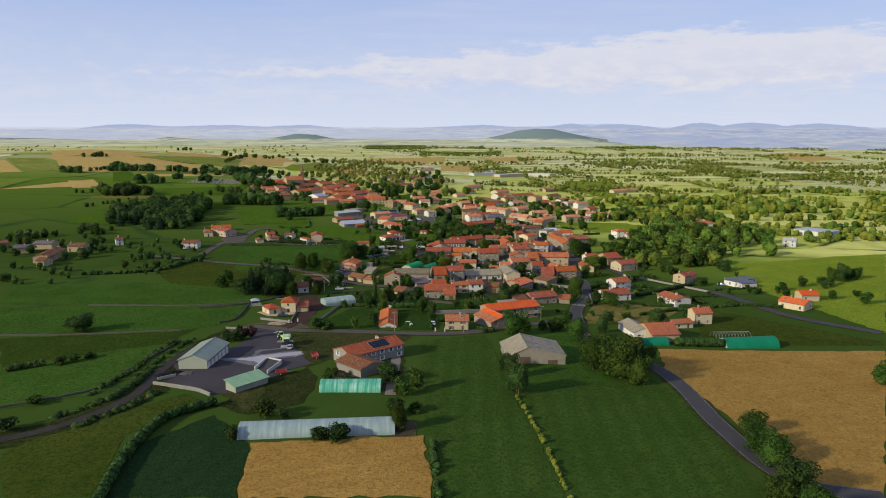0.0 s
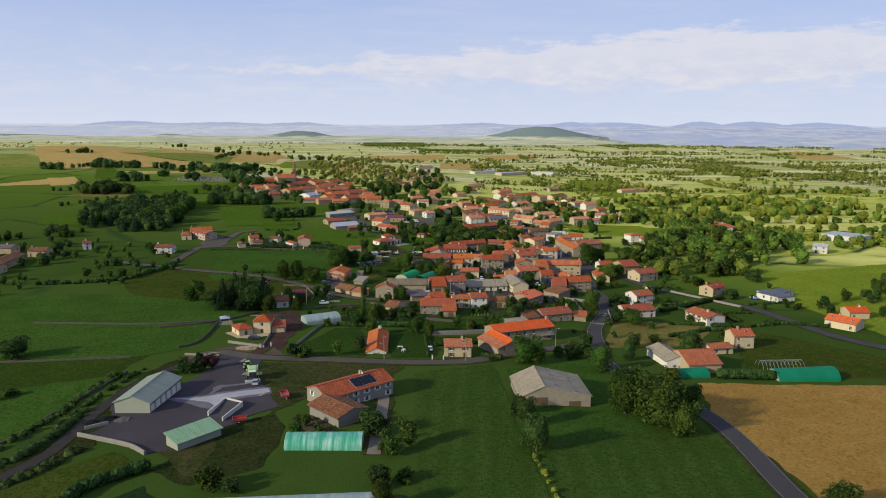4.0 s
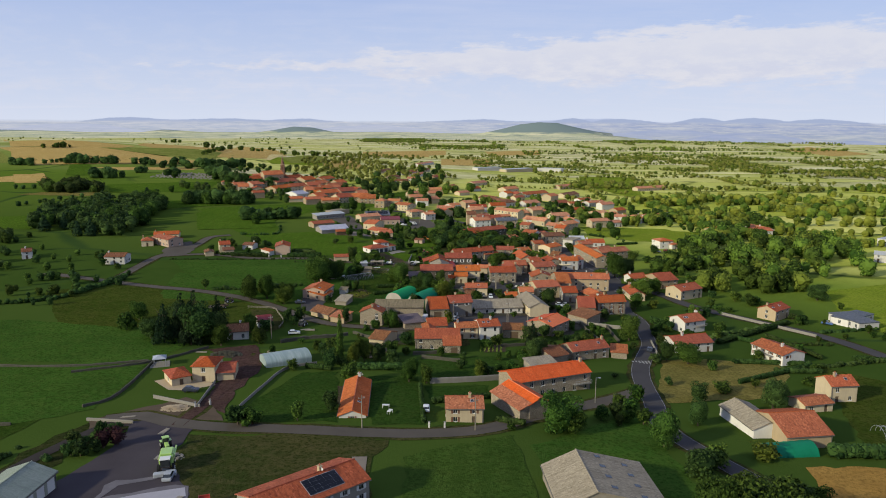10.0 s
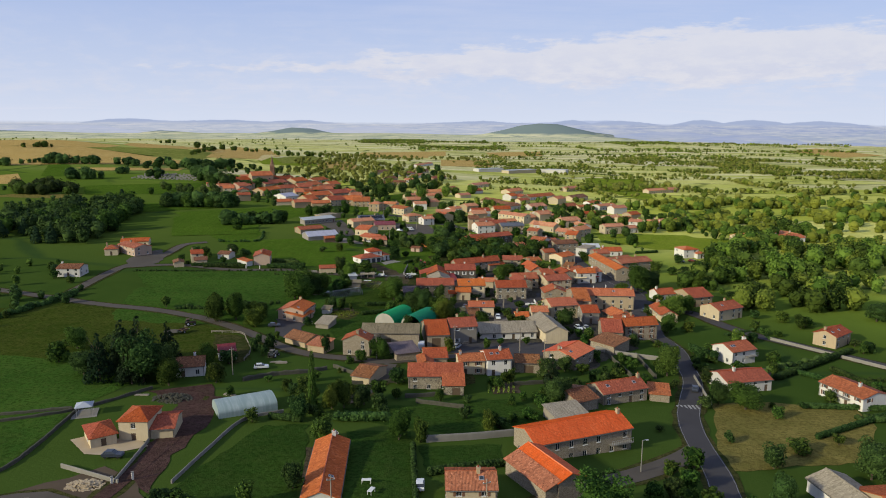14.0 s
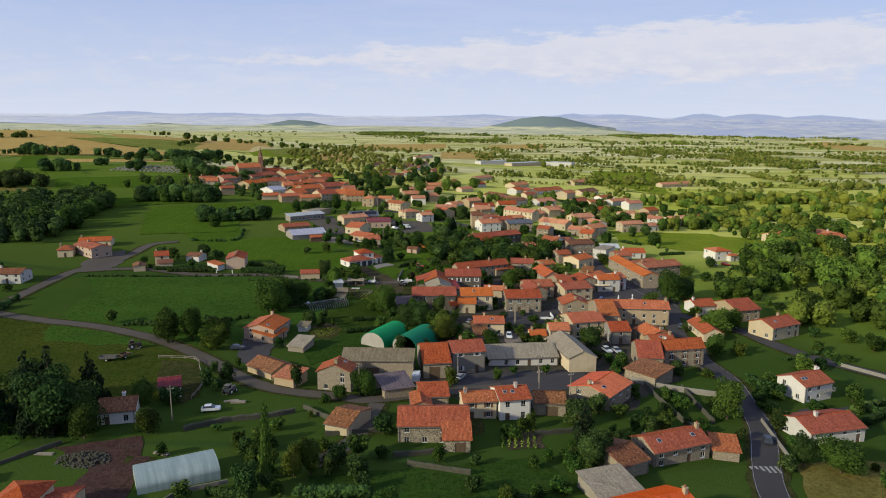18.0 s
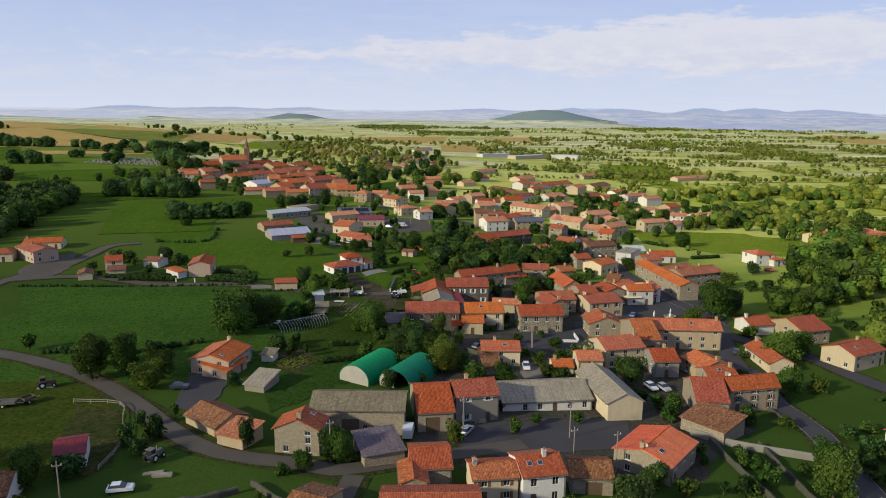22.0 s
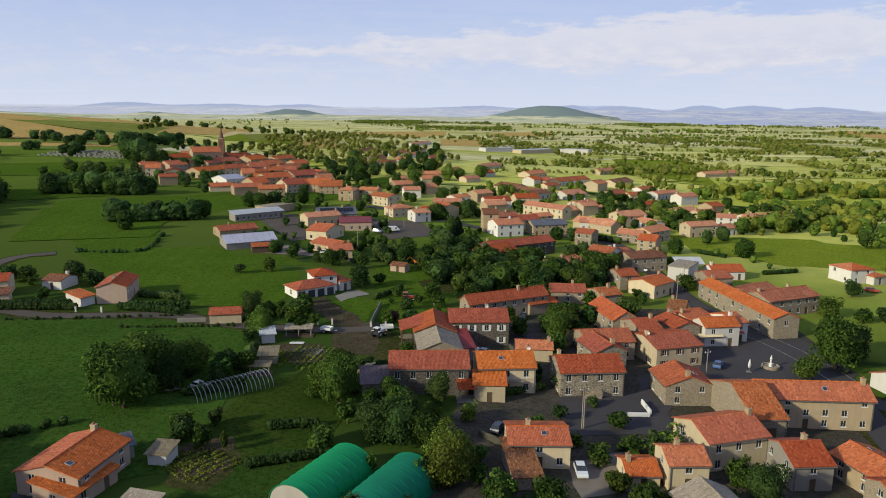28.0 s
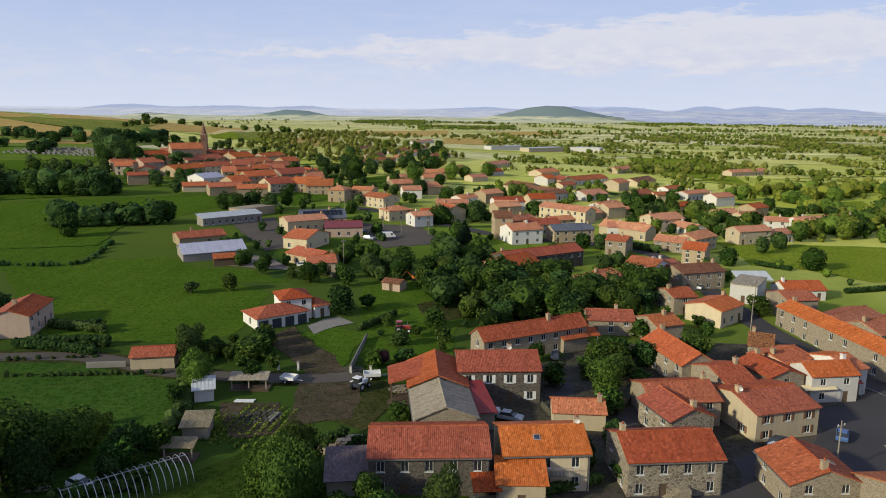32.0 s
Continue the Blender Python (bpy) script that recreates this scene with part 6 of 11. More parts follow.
def harvester(x, y, yaw, paint="paint_lime", label="lime green combine harvester parked at the yard's edge"):
    ob = empty("harvester", x, y, ground_z(x, y) + 0.12, yaw, label, "harvester")
    bm = bmesh.new()
    box(bm, -3.0, 1.2, -1.3, 1.3, 1.1, 3.0, 0.12)
    part("body", bm, paint, ob)
    bm = bmesh.new()
    box(bm, -2.4, 0.6, -1.1, 1.1, 3.0, 3.4, 0.08)
    part("grain_tank", bm, "paint_lime", ob)
    bm = bmesh.new()
    box(bm, 1.2, 2.5, -0.9, 0.9, 1.5, 3.0, 0.08)
    part("cab_glass", bm, "glass_pane", ob)
    bm = bmesh.new()
    box(bm, 1.1, 2.7, -1.0, 1.0, 3.0, 3.2, 0.05)
    part("cab_roof", bm, "white_paint", ob)
    bm = bmesh.new()
    box(bm, 2.9, 4.0, -2.1, 2.1, 0.2, 1.0, 0.1)
    part("header", bm, "car_grey", ob)
    bm = bmesh.new()
    box(bm, 2.2, 3.0, -0.5, 0.5, 0.7, 1.3, 0.05)
    part("feeder", bm, "car_dark", ob)
    bm = bmesh.new()
    box(bm, -4.2, 0.2, 1.32, 1.62, 2.6, 2.9, 0.08)
    part("unloading_pipe", bm, paint, ob)
    for sy in (-1, 1):
        wheel_part(ob, 1.3, sy * 1.35, 0.8, 0.5)
        wheel_part(ob, -2.2, sy * 1.1, 0.5, 0.35)
    return ob


def trailer(x, y, yaw, bed="car_red", label="low red farm trailer on rough grass", L=4.2):
    ob = empty("trailer", x, y, ground_z(x, y) + 0.1, yaw, label, "trailer")
    bm = bmesh.new()
    box(bm, -L / 2, L / 2, -1.0, 1.0, 0.75, 0.9, 0.02)
    part("bed", bm, bed, ob)
    for x0, x1, y0, y1 in ((-L / 2, L / 2, -1.0, -0.94), (-L / 2, L / 2, 0.94, 1.0), (-L / 2, -L / 2 + 0.06, -0.94, 0.94), (L / 2 - 0.06, L / 2, -0.94, 0.94)):
        bm = bmesh.new()
        box(bm, x0, x1, y0, y1, 0.9, 1.35)
        part("side_board", bm, bed, ob)
    bm = bmesh.new()
    box(bm, L / 2, L / 2 + 1.3, -0.06, 0.06, 0.6, 0.75)
    part("drawbar", bm, "steel", ob)
    for sy in (-1, 1):
        wheel_part(ob, -0.3, sy * 0.85, 0.4, 0.24)
    return ob


def digger(x, y, yaw, label="small orange excavator standing on the lawn"):
    ob = empty("excavator", x, y, ground_z(x, y) + 0.05, yaw, label, "excavator")
    for sy in (-1, 1):
        bm = bmesh.new()
        box(bm, -1.2, 1.2, sy * 0.8 - 0.22, sy * 0.8 + 0.22, 0.0, 0.6, 0.15)
        part("track", bm, "tyre", ob)
    bm = bmesh.new()
    box(bm, -1.3, 0.7, -0.8, 0.8, 0.65, 1.5, 0.1)
    part("body", bm, "paint_orange", ob)
    bm = bmesh.new()
    box(bm, -0.3, 0.8, 0.0, 0.8, 1.5, 2.4, 0.06)
    part("cab_glass", bm, "glass_pane", ob)
    for q, (x0, z0, x1, z1) in enumerate(((0.7, 1.2, 2.2, 2.9), (2.2, 2.9, 3.4, 1.6))):
        bm = bmesh.new()
        l, a = math.hypot(x1 - x0, z1 - z0), math.degrees(math.atan2(z1 - z0, x1 - x0))
        box(bm, 0, l, -0.14, 0.14, -0.16, 0.16, 0.04)
        part("boom" if q == 0 else "dipper", bm, "paint_orange", ob, m=pose(x0, -0.3, z0, 0, -a, 0))
    bm = bmesh.new()
    box(bm, 3.1, 3.7, -0.6, 0.0, 0.9, 1.6, 0.1)
    part("bucket", bm, "car_dark", ob)
    return ob


def gazebo(x, y, yaw, w=3.4, label="small grey garden pavilion on a pale slab", roof="car_grey"):
    ob = empty("gazebo", x, y, ground_z(x, y), yaw, label, "gazebo")
    bm = bmesh.new()
    box(bm, -w * 0.8, w * 0.8, -w * 0.8, w * 0.8, -0.3, 0.14)
    part("slab", bm, "concrete", ob)
    for sx in (-1, 1):
        for sy in (-1, 1):
            bm = bmesh.new()
            box(bm, sx * w * 0.46 - 0.06, sx * w * 0.46 + 0.06, sy * w * 0.46 - 0.06, sy * w * 0.46 + 0.06, 0.14, 2.3)
            part("post", bm, "steel", ob)
    bm = bmesh.new()
    ring = [bm.verts.new((sx * w * 0.56, sy * w * 0.56, 2.3)) for sx, sy in ((-1, -1), (1, -1), (1, 1), (-1, 1))]
    lo = [bm.verts.new((v.co.x, v.co.y, 2.18)) for v in ring]
    tip = bm.verts.new((0, 0, 3.1))
    for i in range(4):
        bm.faces.new((ring[i], ring[(i + 1) % 4], tip))
        bm.faces.new((lo[i], lo[(i + 1) % 4], ring[(i + 1) % 4], ring[i]))
    bm.faces.new(lo[::-1])
    part("roof", bm, roof, ob)
    return ob


def veranda(x, y, yaw, L=5.0, D=3.2, h=2.5, roof="roof_red", label="open veranda with a tiled roof on white posts", slab="sand", posts="white_paint"):
    """An open lean-to: slab, posts, beam and sloping roof; the high side at +y."""
    ob = empty("veranda", x, y, ground_z(x, y), yaw, label, "veranda")
    bm = bmesh.new()
    box(bm, -L / 2 - 0.4, L / 2 + 0.4, -D / 2 - 0.6, D / 2, -0.4, 0.15)
    part("slab", bm, slab, ob)
    n = max(2, int(L / 2.4) + 1)
    for i in range(n):
        bm = bmesh.new()
        a = -L / 2 + 0.12 + (L - 0.24) * i / (n - 1)
        box(bm, a - 0.1, a + 0.1, -D / 2, -D / 2 + 0.2, 0.15, h)
        part("post", bm, posts, ob)
    bm = bmesh.new()
    box(bm, -L / 2, L / 2, -D / 2 - 0.02, -D / 2 + 0.22, h, h + 0.2)
    part("beam", bm, posts, ob)
    roof_plate((Vector((-L / 2 - 0.3, -D / 2 - 0.4, h + 0.25)), Vector((L / 2 + 0.3, -D / 2 - 0.4, h + 0.25)), Vector((L / 2 + 0.3, D / 2, h + 0.25 + 0.28 * D)), Vector((-L / 2 - 0.3, D / 2, h + 0.25 + 0.28 * D))), 0.12, roof, ob, Matrix())
    return ob


def parasol(x, y, h=3.0, label="tall folded white parasol on the square"):
    ob = empty("parasol", x, y, ground_z(x, y) + 0.13, 0, label, "parasol")
    bm = bmesh.new()
    prism(bm, [(0.04 * math.cos(i * math.pi / 3), 0.04 * math.sin(i * math.pi / 3)) for i in range(6)], 0, h)
    part("pole", bm, "steel", ob)
    bm = bmesh.new()
    last = None
    for q, r in ((1.0, 0.22), (1.5, 0.34), (2.3, 0.24), (h - 0.1, 0.07)):
        ring = [bm.verts.new((r * math.cos(i * math.pi / 5) * (1 if i % 2 else 0.75), r * math.sin(i * math.pi / 5) * (1 if i % 2 else 0.75), q)) for i in range(10)]
        if last:
            for i in range(10):
                bm.faces.new((last[i], last[(i + 1) % 10], ring[(i + 1) % 10], ring[i]))
        last = ring
    bm.faces.new(last)
    part("canopy", bm, "white_paint", ob)
    bm = bmesh.new()
    box(bm, -0.45, 0.45, -0.45, 0.45, -0.05, 0.14, 0.03)
    part("base", bm, "concrete", ob)
    return ob


def table_set(x, y, yaw, label="white garden table with benches on the grass"):
    ob = empty("garden_table", x, y, ground_z(x, y) + 0.1, yaw, label, "table")
    bm = bmesh.new()
    box(bm, -0.9, 0.9, -0.45, 0.45, 0.7, 0.76, 0.01)
    part("tabletop", bm, "white_paint", ob)
    for sx in (-0.8, 0.8):
        for sy in (-0.36, 0.36):
            bm = bmesh.new()
            box(bm, sx - 0.04, sx + 0.04, sy - 0.04, sy + 0.04, -0.05, 0.7)
            part("leg", bm, "white_paint", ob)
    return ob


def plank_stack(x, y, yaw, n=5, label="stack of grey boards on the grass", material="wood_grey"):
    ob = empty("board_stack", x, y, ground_z(x, y) + 0.06, yaw, label, "boards")
    rs = random.Random(int(x * 3 + y * 11))
    for i in range(n):
        bm = bmesh.new()
        a = rs.uniform(-0.15, 0.15)
        box(bm, -1.6 + a, 1.6 + a, -0.55 + (i % 3) * 0.38, -0.2 + (i % 3) * 0.38, (i // 3) * 0.14 - 0.05, (i // 3) * 0.14 + 0.08)
        part("board", bm, material, ob, m=pose(0, 0, 0, 0, 0, rs.uniform(-6, 6)))
    return ob


def cold_frame(x, y, yaw, L=6.0, D=2.2, roof="roof_cement", label="low open lean-to shelter with a grey sheet roof"):
    return veranda(x, y, yaw, L, D, 1.7, roof, label, slab="earth", posts="wood_grey")


def gate_posts(x, y, yaw, gap=3.6):
    ob = empty("gateway", x, y, ground_z(x, y), yaw, "pair of white gate posts beside the lane", "gate")
    for sx in (-1, 1):
        bm = bmesh.new()
        box(bm, sx * gap / 2 - 0.2, sx * gap / 2 + 0.2, -0.2, 0.2, -0.3, 1.5, 0.03)
        p = part("pier", bm, "wall_white", ob)
        bm = bmesh.new()
        box(bm, sx * gap / 2 - 0.26, sx * gap / 2 + 0.26, -0.26, 0.26, 1.5, 1.6, 0.02)
        part("cap", bm, "concrete", p)
    return ob


def awning(ob_x, ob_y, yaw, L=4.0, z=2.6, material="canvas", label="pale canvas awning over a shop front"):
    ob = empty("awning", ob_x, ob_y, ground_z(ob_x, ob_y) + z, yaw, label, "awning")
    bm = bmesh.new()
    slab(bm, Vector((-L / 2, -1.3, 0)), Vector((L / 2, -1.3, 0)), Vector((L / 2, 0, 0.5)), Vector((-L / 2, 0, 0.5)), 0.04)
    part("canopy", bm, material, ob)
    for sx in (-1, 1):
        bm = bmesh.new()
        box(bm, sx * L / 2 * 0.95 - 0.03, sx * L / 2 * 0.95 + 0.03, -1.28, -1.2, -z - 0.2, 0)
        part("post", bm, "steel", ob)
    return ob


def balcony(ob, L, W, z, x0, x1, side=0, rail="steel"):
    """A slab with posts and rail on a long wall of a house."""
    m = pose(0, -W / 2, z) if side == 0 else pose(0, W / 2, z, 0, 0, 180)
    bm = bmesh.new()
    box(bm, x0, x1, -1.2, -0.01, -0.16, 0.0)
    b = part("balcony", bm, "concrete", ob, "concrete balcony with a metal railing", m=m)
    bm = bmesh.new()
    box(bm, x0, x1, -1.2, -1.14, 0.95, 1.0)
    part("handrail", bm, rail, b)
    n = max(3, int((x1 - x0) / 0.5))
    for i in range(n + 1):
        bm = bmesh.new()
        a = x0 + (x1 - x0 - 0.04) * i / n
        box(bm, a, a + 0.04, -1.19, -1.15, 0.0, 0.95)
        part("baluster", bm, rail, b)


def outside_stair(ob, W, x, n=9):
    """Stone steps up along the front wall."""
    for i in range(n):
        bm = bmesh.new()
        box(bm, x + i * 0.28, x + (i + 1) * 0.28 + (1.2 if i == n - 1 else 0), -W / 2 - 1.2, -W / 2 - 0.01, -0.5, 0.18 * (i + 1))
        part("stair_step", bm, "wall_stone", ob)


def fountain(x, y):
    """A round stone basin with a white column."""
    ob = empty("fountain", x, y, ground_z(x, y) + 0.12, 0, "round stone fountain basin with a white column", "fountain")
    bm = bmesh.new()
    rings = []
    for r, z in ((1.9, -0.1), (1.9, 0.55), (1.6, 0.6), (1.55, 0.3)):
        rings.append([bm.verts.new((r * math.cos(i * math.pi / 10), r * math.sin(i * math.pi / 10), z)) for i in range(20)])
    for a, b in zip(rings, rings[1:]):
        for i in range(20):
            bm.faces.new((a[i], a[(i + 1) % 20], b[(i + 1) % 20], b[i]))
    bm.faces.new(rings[-1])
    part("basin", bm, "wall_stone", ob)
    bm = bmesh.new()
    last = None
    for r, z in ((0.45, 0.2), (0.4, 0.9), (0.22, 1.1), (0.2, 1.9), (0.32, 2.1), (0.16, 2.5), (0.05, 2.9)):
        ring = [bm.verts.new((r * math.cos(i * math.pi / 5), r * math.sin(i * math.pi / 5), z)) for i in range(10)]
        if last:
            for i in range(10):
                bm.faces.new((last[i], last[(i + 1) % 10], ring[(i + 1) % 10], ring[i]))
        last = ring
    bm.faces.new(last)
    part("column", bm, "white_paint", ob)
    return ob

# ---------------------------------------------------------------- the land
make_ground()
drape('wheat_field', [(-44.6, 154.9), (-4.6, 159.5), (-2.1, 131.8), (-41.1, 131.1)], 'wheat', 0.12, 'ripe golden wheat field with tractor lines', 'field')
drape('wheat_field', [(78.0, 246.8), (164.7, 253.3), (94.7, 140.3), (78.3, 138.6), (77.7, 178.5), (71.8, 217.5)], 'wheat', 0.12, 'ripe golden wheat field with tractor lines', 'field')
drape('meadow', [(-7.8, 242.9), (16.2, 257.6), (19.6, 193.0), (24.8, 133.5), (-1.4, 131.8), (-4.4, 163.4)], 'meadow_mown', 0.08, 'mown green meadow with faint swaths', 'field')
drape('meadow', [(22.6, 191.1), (64.2, 213.2), (70.7, 190.8), (68.2, 137.6), (26.6, 133.6)], 'meadow_mown', 0.08, 'mown green meadow with faint swaths', 'field')
drape('crop_field', [(-58.4, 171.6), (-45.2, 154.9), (-41.3, 131.1), (-68.0, 131.8), (-71.4, 154.6)], 'crop_dark', 0.10, 'dark green crop field in rows', 'field')
drape('meadow', [(-102.7, 154.0), (-71.4, 187.7), (-62.1, 179.5), (-76.2, 160.9), (-70.9, 131.9), (-89.7, 132.9)], 'meadow_worn', 0.08, 'rough yellowish green pasture', 'field')
drape('meadow', [(-140.9, 215.6), (-112.1, 235.7), (-95.5, 238.4), (-96.6, 190.8), (-119.1, 180.6)], 'meadow_lush', 0.08, 'lush green pasture beside a lane', 'field')
drape('meadow', [(-164.1, 253.1), (-101.8, 260.4), (-91.9, 283.6), (-96.7, 241.4), (-142.7, 218.6)], 'meadow', 0.08, 'green pasture divided by hedges', 'field')
drape('meadow', [(-194.3, 302.1), (-86.2, 305.5), (-84.9, 268.5), (-103.0, 258.0), (-168.0, 259.5)], 'meadow_lush', 0.09, 'lush green pasture with a dark tree', 'field')
drape('meadow', [(-215.3, 347.7), (-154.6, 355.2), (-84.7, 341.0), (-86.8, 307.8), (-197.5, 307.2)], 'meadow_lush', 0.07, 'lush green pasture', 'field')
drape('meadow', [(-56.0, 252.4), (-30.0, 252.6), (-10.7, 251.4), (-16.0, 236.0), (-32.0, 226.0), (-39.0, 214.0), (-44.5, 221.0), (-54.0, 238.0)], 'rough_grass', 0.07, 'rough olive grass plot beside the farm lane', 'field')
drape('meadow', [(19.9, 251.0), (49.0, 275.1), (50.5, 219.7), (57.7, 212.1), (37.0, 195.5), (24.8, 196.1)], 'meadow_lush', 0.06, 'grass round the barn', 'field')
drape('meadow', [(120.6, 322.3), (171.0, 266.3), (169.4, 260.9), (96.1, 254.4)], 'meadow_worn', 0.06, 'dry pasture below the road', 'field')
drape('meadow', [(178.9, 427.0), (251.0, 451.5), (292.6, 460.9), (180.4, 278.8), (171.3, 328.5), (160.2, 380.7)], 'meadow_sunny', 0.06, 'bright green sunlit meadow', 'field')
drape('meadow', [(-141.4, 467.7), (-53.6, 477.2), (-52.8, 458.1), (-52.5, 426.3), (-62.7, 413.4), (-90.6, 406.5), (-105.5, 409.3)], 'meadow_lush', 0.10, 'large lush green meadow beside the lane', 'field')
drape('yard', [(-156.1, 491.7), (-156.5, 513.4), (-149.6, 520.0), (-140.1, 503.5), (-138.6, 481.8), (-146.8, 476.6)], 'asphalt_pale', 0.13, 'wide asphalt junction of village lanes', 'yard')
drape('meadow', [(-119.4, 397.7), (-123.4, 415.0), (-126.4, 437.6), (-35.8, 449.6), (-40.2, 431.1), (-38.4, 403.7), (-69.7, 387.0), (-98.2, 386.5), (-114.0, 389.0)], 'meadow_lush', 0.08, 'large lush green meadow beside the lane', 'field')
drape('meadow', [(-168.0, 399.1), (-139.8, 413.9), (-97.4, 399.3), (-67.1, 374.9), (-56.7, 349.7), (-88.0, 336.3), (-110.4, 338.1), (-125.3, 330.0)], 'meadow_worn', 0.06, 'worn green pasture with scattered trees', 'field')
drape('meadow', [(-123.8, 327.6), (-110.4, 338.1), (-82.2, 326.4), (-87.5, 308.2), (-105.7, 298.4)], 'meadow_lush', 0.08, 'lush green pasture behind a stone wall', 'field')
drape('meadow', [(-104.6, 296.6), (-86.4, 300.4), (-88.3, 270.4)], 'meadow_lush', 0.08, 'lush green pasture behind a stone wall', 'field')
drape('meadow', [(-39.9, 300.0), (-30.4, 300.6), (-27.6, 281.5), (-24.6, 261.2), (-49.9, 261.6), (-46.2, 280.7)], 'lawn', 0.08, 'lush green lawn beside the drive', 'field')
drape('meadow', [(-20.7, 297.5), (-6.4, 298.8), (-3.8, 261.3), (-16.4, 260.5)], 'lawn', 0.07, 'garden lawn', 'field')
drape('meadow', [(-4.7, 289.8), (12.9, 293.3), (13.4, 283.3), (-2.6, 277.3)], 'lawn', 0.08, 'walled garden lawn', 'field')
drape('meadow', [(-23.6, 311.5), (18.1, 322.8), (28.1, 311.8), (6.4, 296.3), (-22.1, 305.3)], 'lawn', 0.08, 'lush green paddock in the village', 'field')
drape('hay_meadow', [(70.8, 324.5), (82.0, 327.3), (107.4, 324.5), (106.9, 313.9), (93.5, 291.5), (56.1, 283.2)], 'hay_uncut', 0.10, 'dry uncut hay meadow', 'field')
drape('meadow', [(-38.1, 391.3), (-24.8, 411.2), (-14.0, 404.3), (-22.4, 390.7)], 'lawn', 0.07, 'green lawn beside tunnel sheds', 'field')
drape('meadow', [(-42.4, 389.9), (-26.7, 412.0), (-22.8, 394.8), (-26.3, 386.8), (-34.7, 374.0)], 'lawn', 0.08, 'green lawn behind the stone barn', 'field')
drape('meadow', [(-37.5, 432.6), (-24.2, 449.6), (-18.0, 421.1), (-24.3, 404.8), (-41.4, 410.6)], 'meadow', 0.07, 'orchard meadow', 'field')
drape('meadow', [(-126.9, 546.7), (-85.0, 562.2), (-45.0, 524.8), (-44.6, 494.0), (-51.4, 486.4), (-81.2, 487.3)], 'meadow_lit', 0.06, 'green pasture behind the gardens', 'field')
drape('meadow', [(-76.8, 465.6), (-47.8, 470.4), (-43.3, 455.6), (-44.7, 442.7), (-62.0, 441.6)], 'meadow_lush', 0.09, 'lush green meadow beside the lane', 'field')
drape('meadow', [(-24.2, 499.7), (-17.7, 496.5), (-19.7, 476.8), (-30.7, 495.3)], 'meadow_lit', 0.09, 'green front lawn', 'field')
drape('meadow', [(-23.8, 538.4), (-5.7, 546.7), (3.1, 510.5), (0.3, 484.6), (-16.6, 477.1)], 'meadow_lit', 0.06, 'rough garden meadow', 'field')
drape('meadow', [(-191.3, 651.2), (-151.2, 674.6), (-110.4, 693.2), (-97.9, 661.0), (-110.5, 623.2), (-165.3, 609.1)], 'meadow_lit', 0.06, 'green meadow above the hamlet', 'field')
drape('meadow', [(-159.0, 598.8), (-141.1, 606.7), (-110.4, 580.3), (-108.9, 552.0), (-126.9, 546.7)], 'meadow_lit', 0.06, 'green meadow above the hamlet', 'field')
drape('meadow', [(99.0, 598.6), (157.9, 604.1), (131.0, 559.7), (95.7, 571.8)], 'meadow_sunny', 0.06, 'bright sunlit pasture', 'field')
drape('meadow', [(-52.9, 786.1), (-27.3, 822.1), (-19.7, 742.3), (-43.8, 734.3)], 'meadow_lit', 0.06, 'shaded lawn in the park', 'field')
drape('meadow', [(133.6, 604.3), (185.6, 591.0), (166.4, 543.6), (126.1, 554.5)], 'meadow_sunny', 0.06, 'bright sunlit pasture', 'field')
drape('hay_field', [(-557.3, 1025.8), (-527.8, 1033.7), (-452.1, 946.3), (-489.2, 913.6)], 'hay', 0.25, 'gold stubble field on the western rise', 'field')
drape('hay_field', [(-524.5, 1040.5), (-477.8, 1080.1), (-439.9, 1095.8), (-384.1, 1035.0), (-335.4, 1000.5), (-303.6, 978.7), (-352.8, 959.7), (-404.8, 958.3), (-451.3, 953.2)], 'hay', 0.25, 'gold stubble field on the western rise', 'field')
drape('hay_field', [(-1608.5, 2725.3), (-563.8, 1202.4), (-492.5, 1159.0), (-445.2, 1143.4), (-447.9, 1096.8), (-538.1, 1067.3), (-572.9, 1051.5)], 'hay', 0.22, 'gold stubble field along the skyline', 'field', 40.0)
drape('hay_field', [(-455.0, 1166.1), (-731.1, 2162.1), (-395.6, 1305.8), (-368.7, 1175.8), (-419.0, 1137.8)], 'hay', 0.27, 'gold stubble field beyond the rise', 'field', 30.0)
drape('hay_field', [(-337.4, 1236.0), (-427.7, 1845.1), (-258.7, 1117.5), (-317.1, 1104.9)], 'hay_pale', 0.25, 'pale gold stubble field', 'field', 30.0)
drape('hay_field', [(-277.6, 1259.4), (-262.0, 1289.7), (-242.8, 1100.6), (-257.0, 1120.1)], 'hay_pale', 0.28, 'pale gold stubble field', 'field')
drape('hay_field', [(-438.9, 830.6), (-423.2, 832.5), (-385.6, 778.9), (-404.6, 774.5)], 'hay', 0.25, 'small bright stubble field', 'field')
drape('hay_field', [(-386.8, 895.1), (-284.4, 933.1), (-282.2, 908.7), (-355.5, 880.1)], 'hay', 0.25, 'narrow strip of stubble', 'field')
drape('hay_field', [(-346.3, 725.7), (-294.3, 727.1), (-301.7, 703.9), (-364.3, 708.3)], 'hay_uncut', 0.2, 'narrow strip of dry uncut hay', 'field')
drape('meadow', [(-455.0, 1079.4), (-397.6, 1165.2), (-318.9, 1053.5), (-378.2, 1031.0)], 'meadow_worn', 0.3, 'worn green pasture between stubble fields', 'field')
drape('meadow', [(-424.2, 915.4), (-405.8, 921.0), (-351.5, 834.8), (-385.7, 829.5)], 'meadow_lit', 0.25, 'sun-brightened green meadow', 'field')
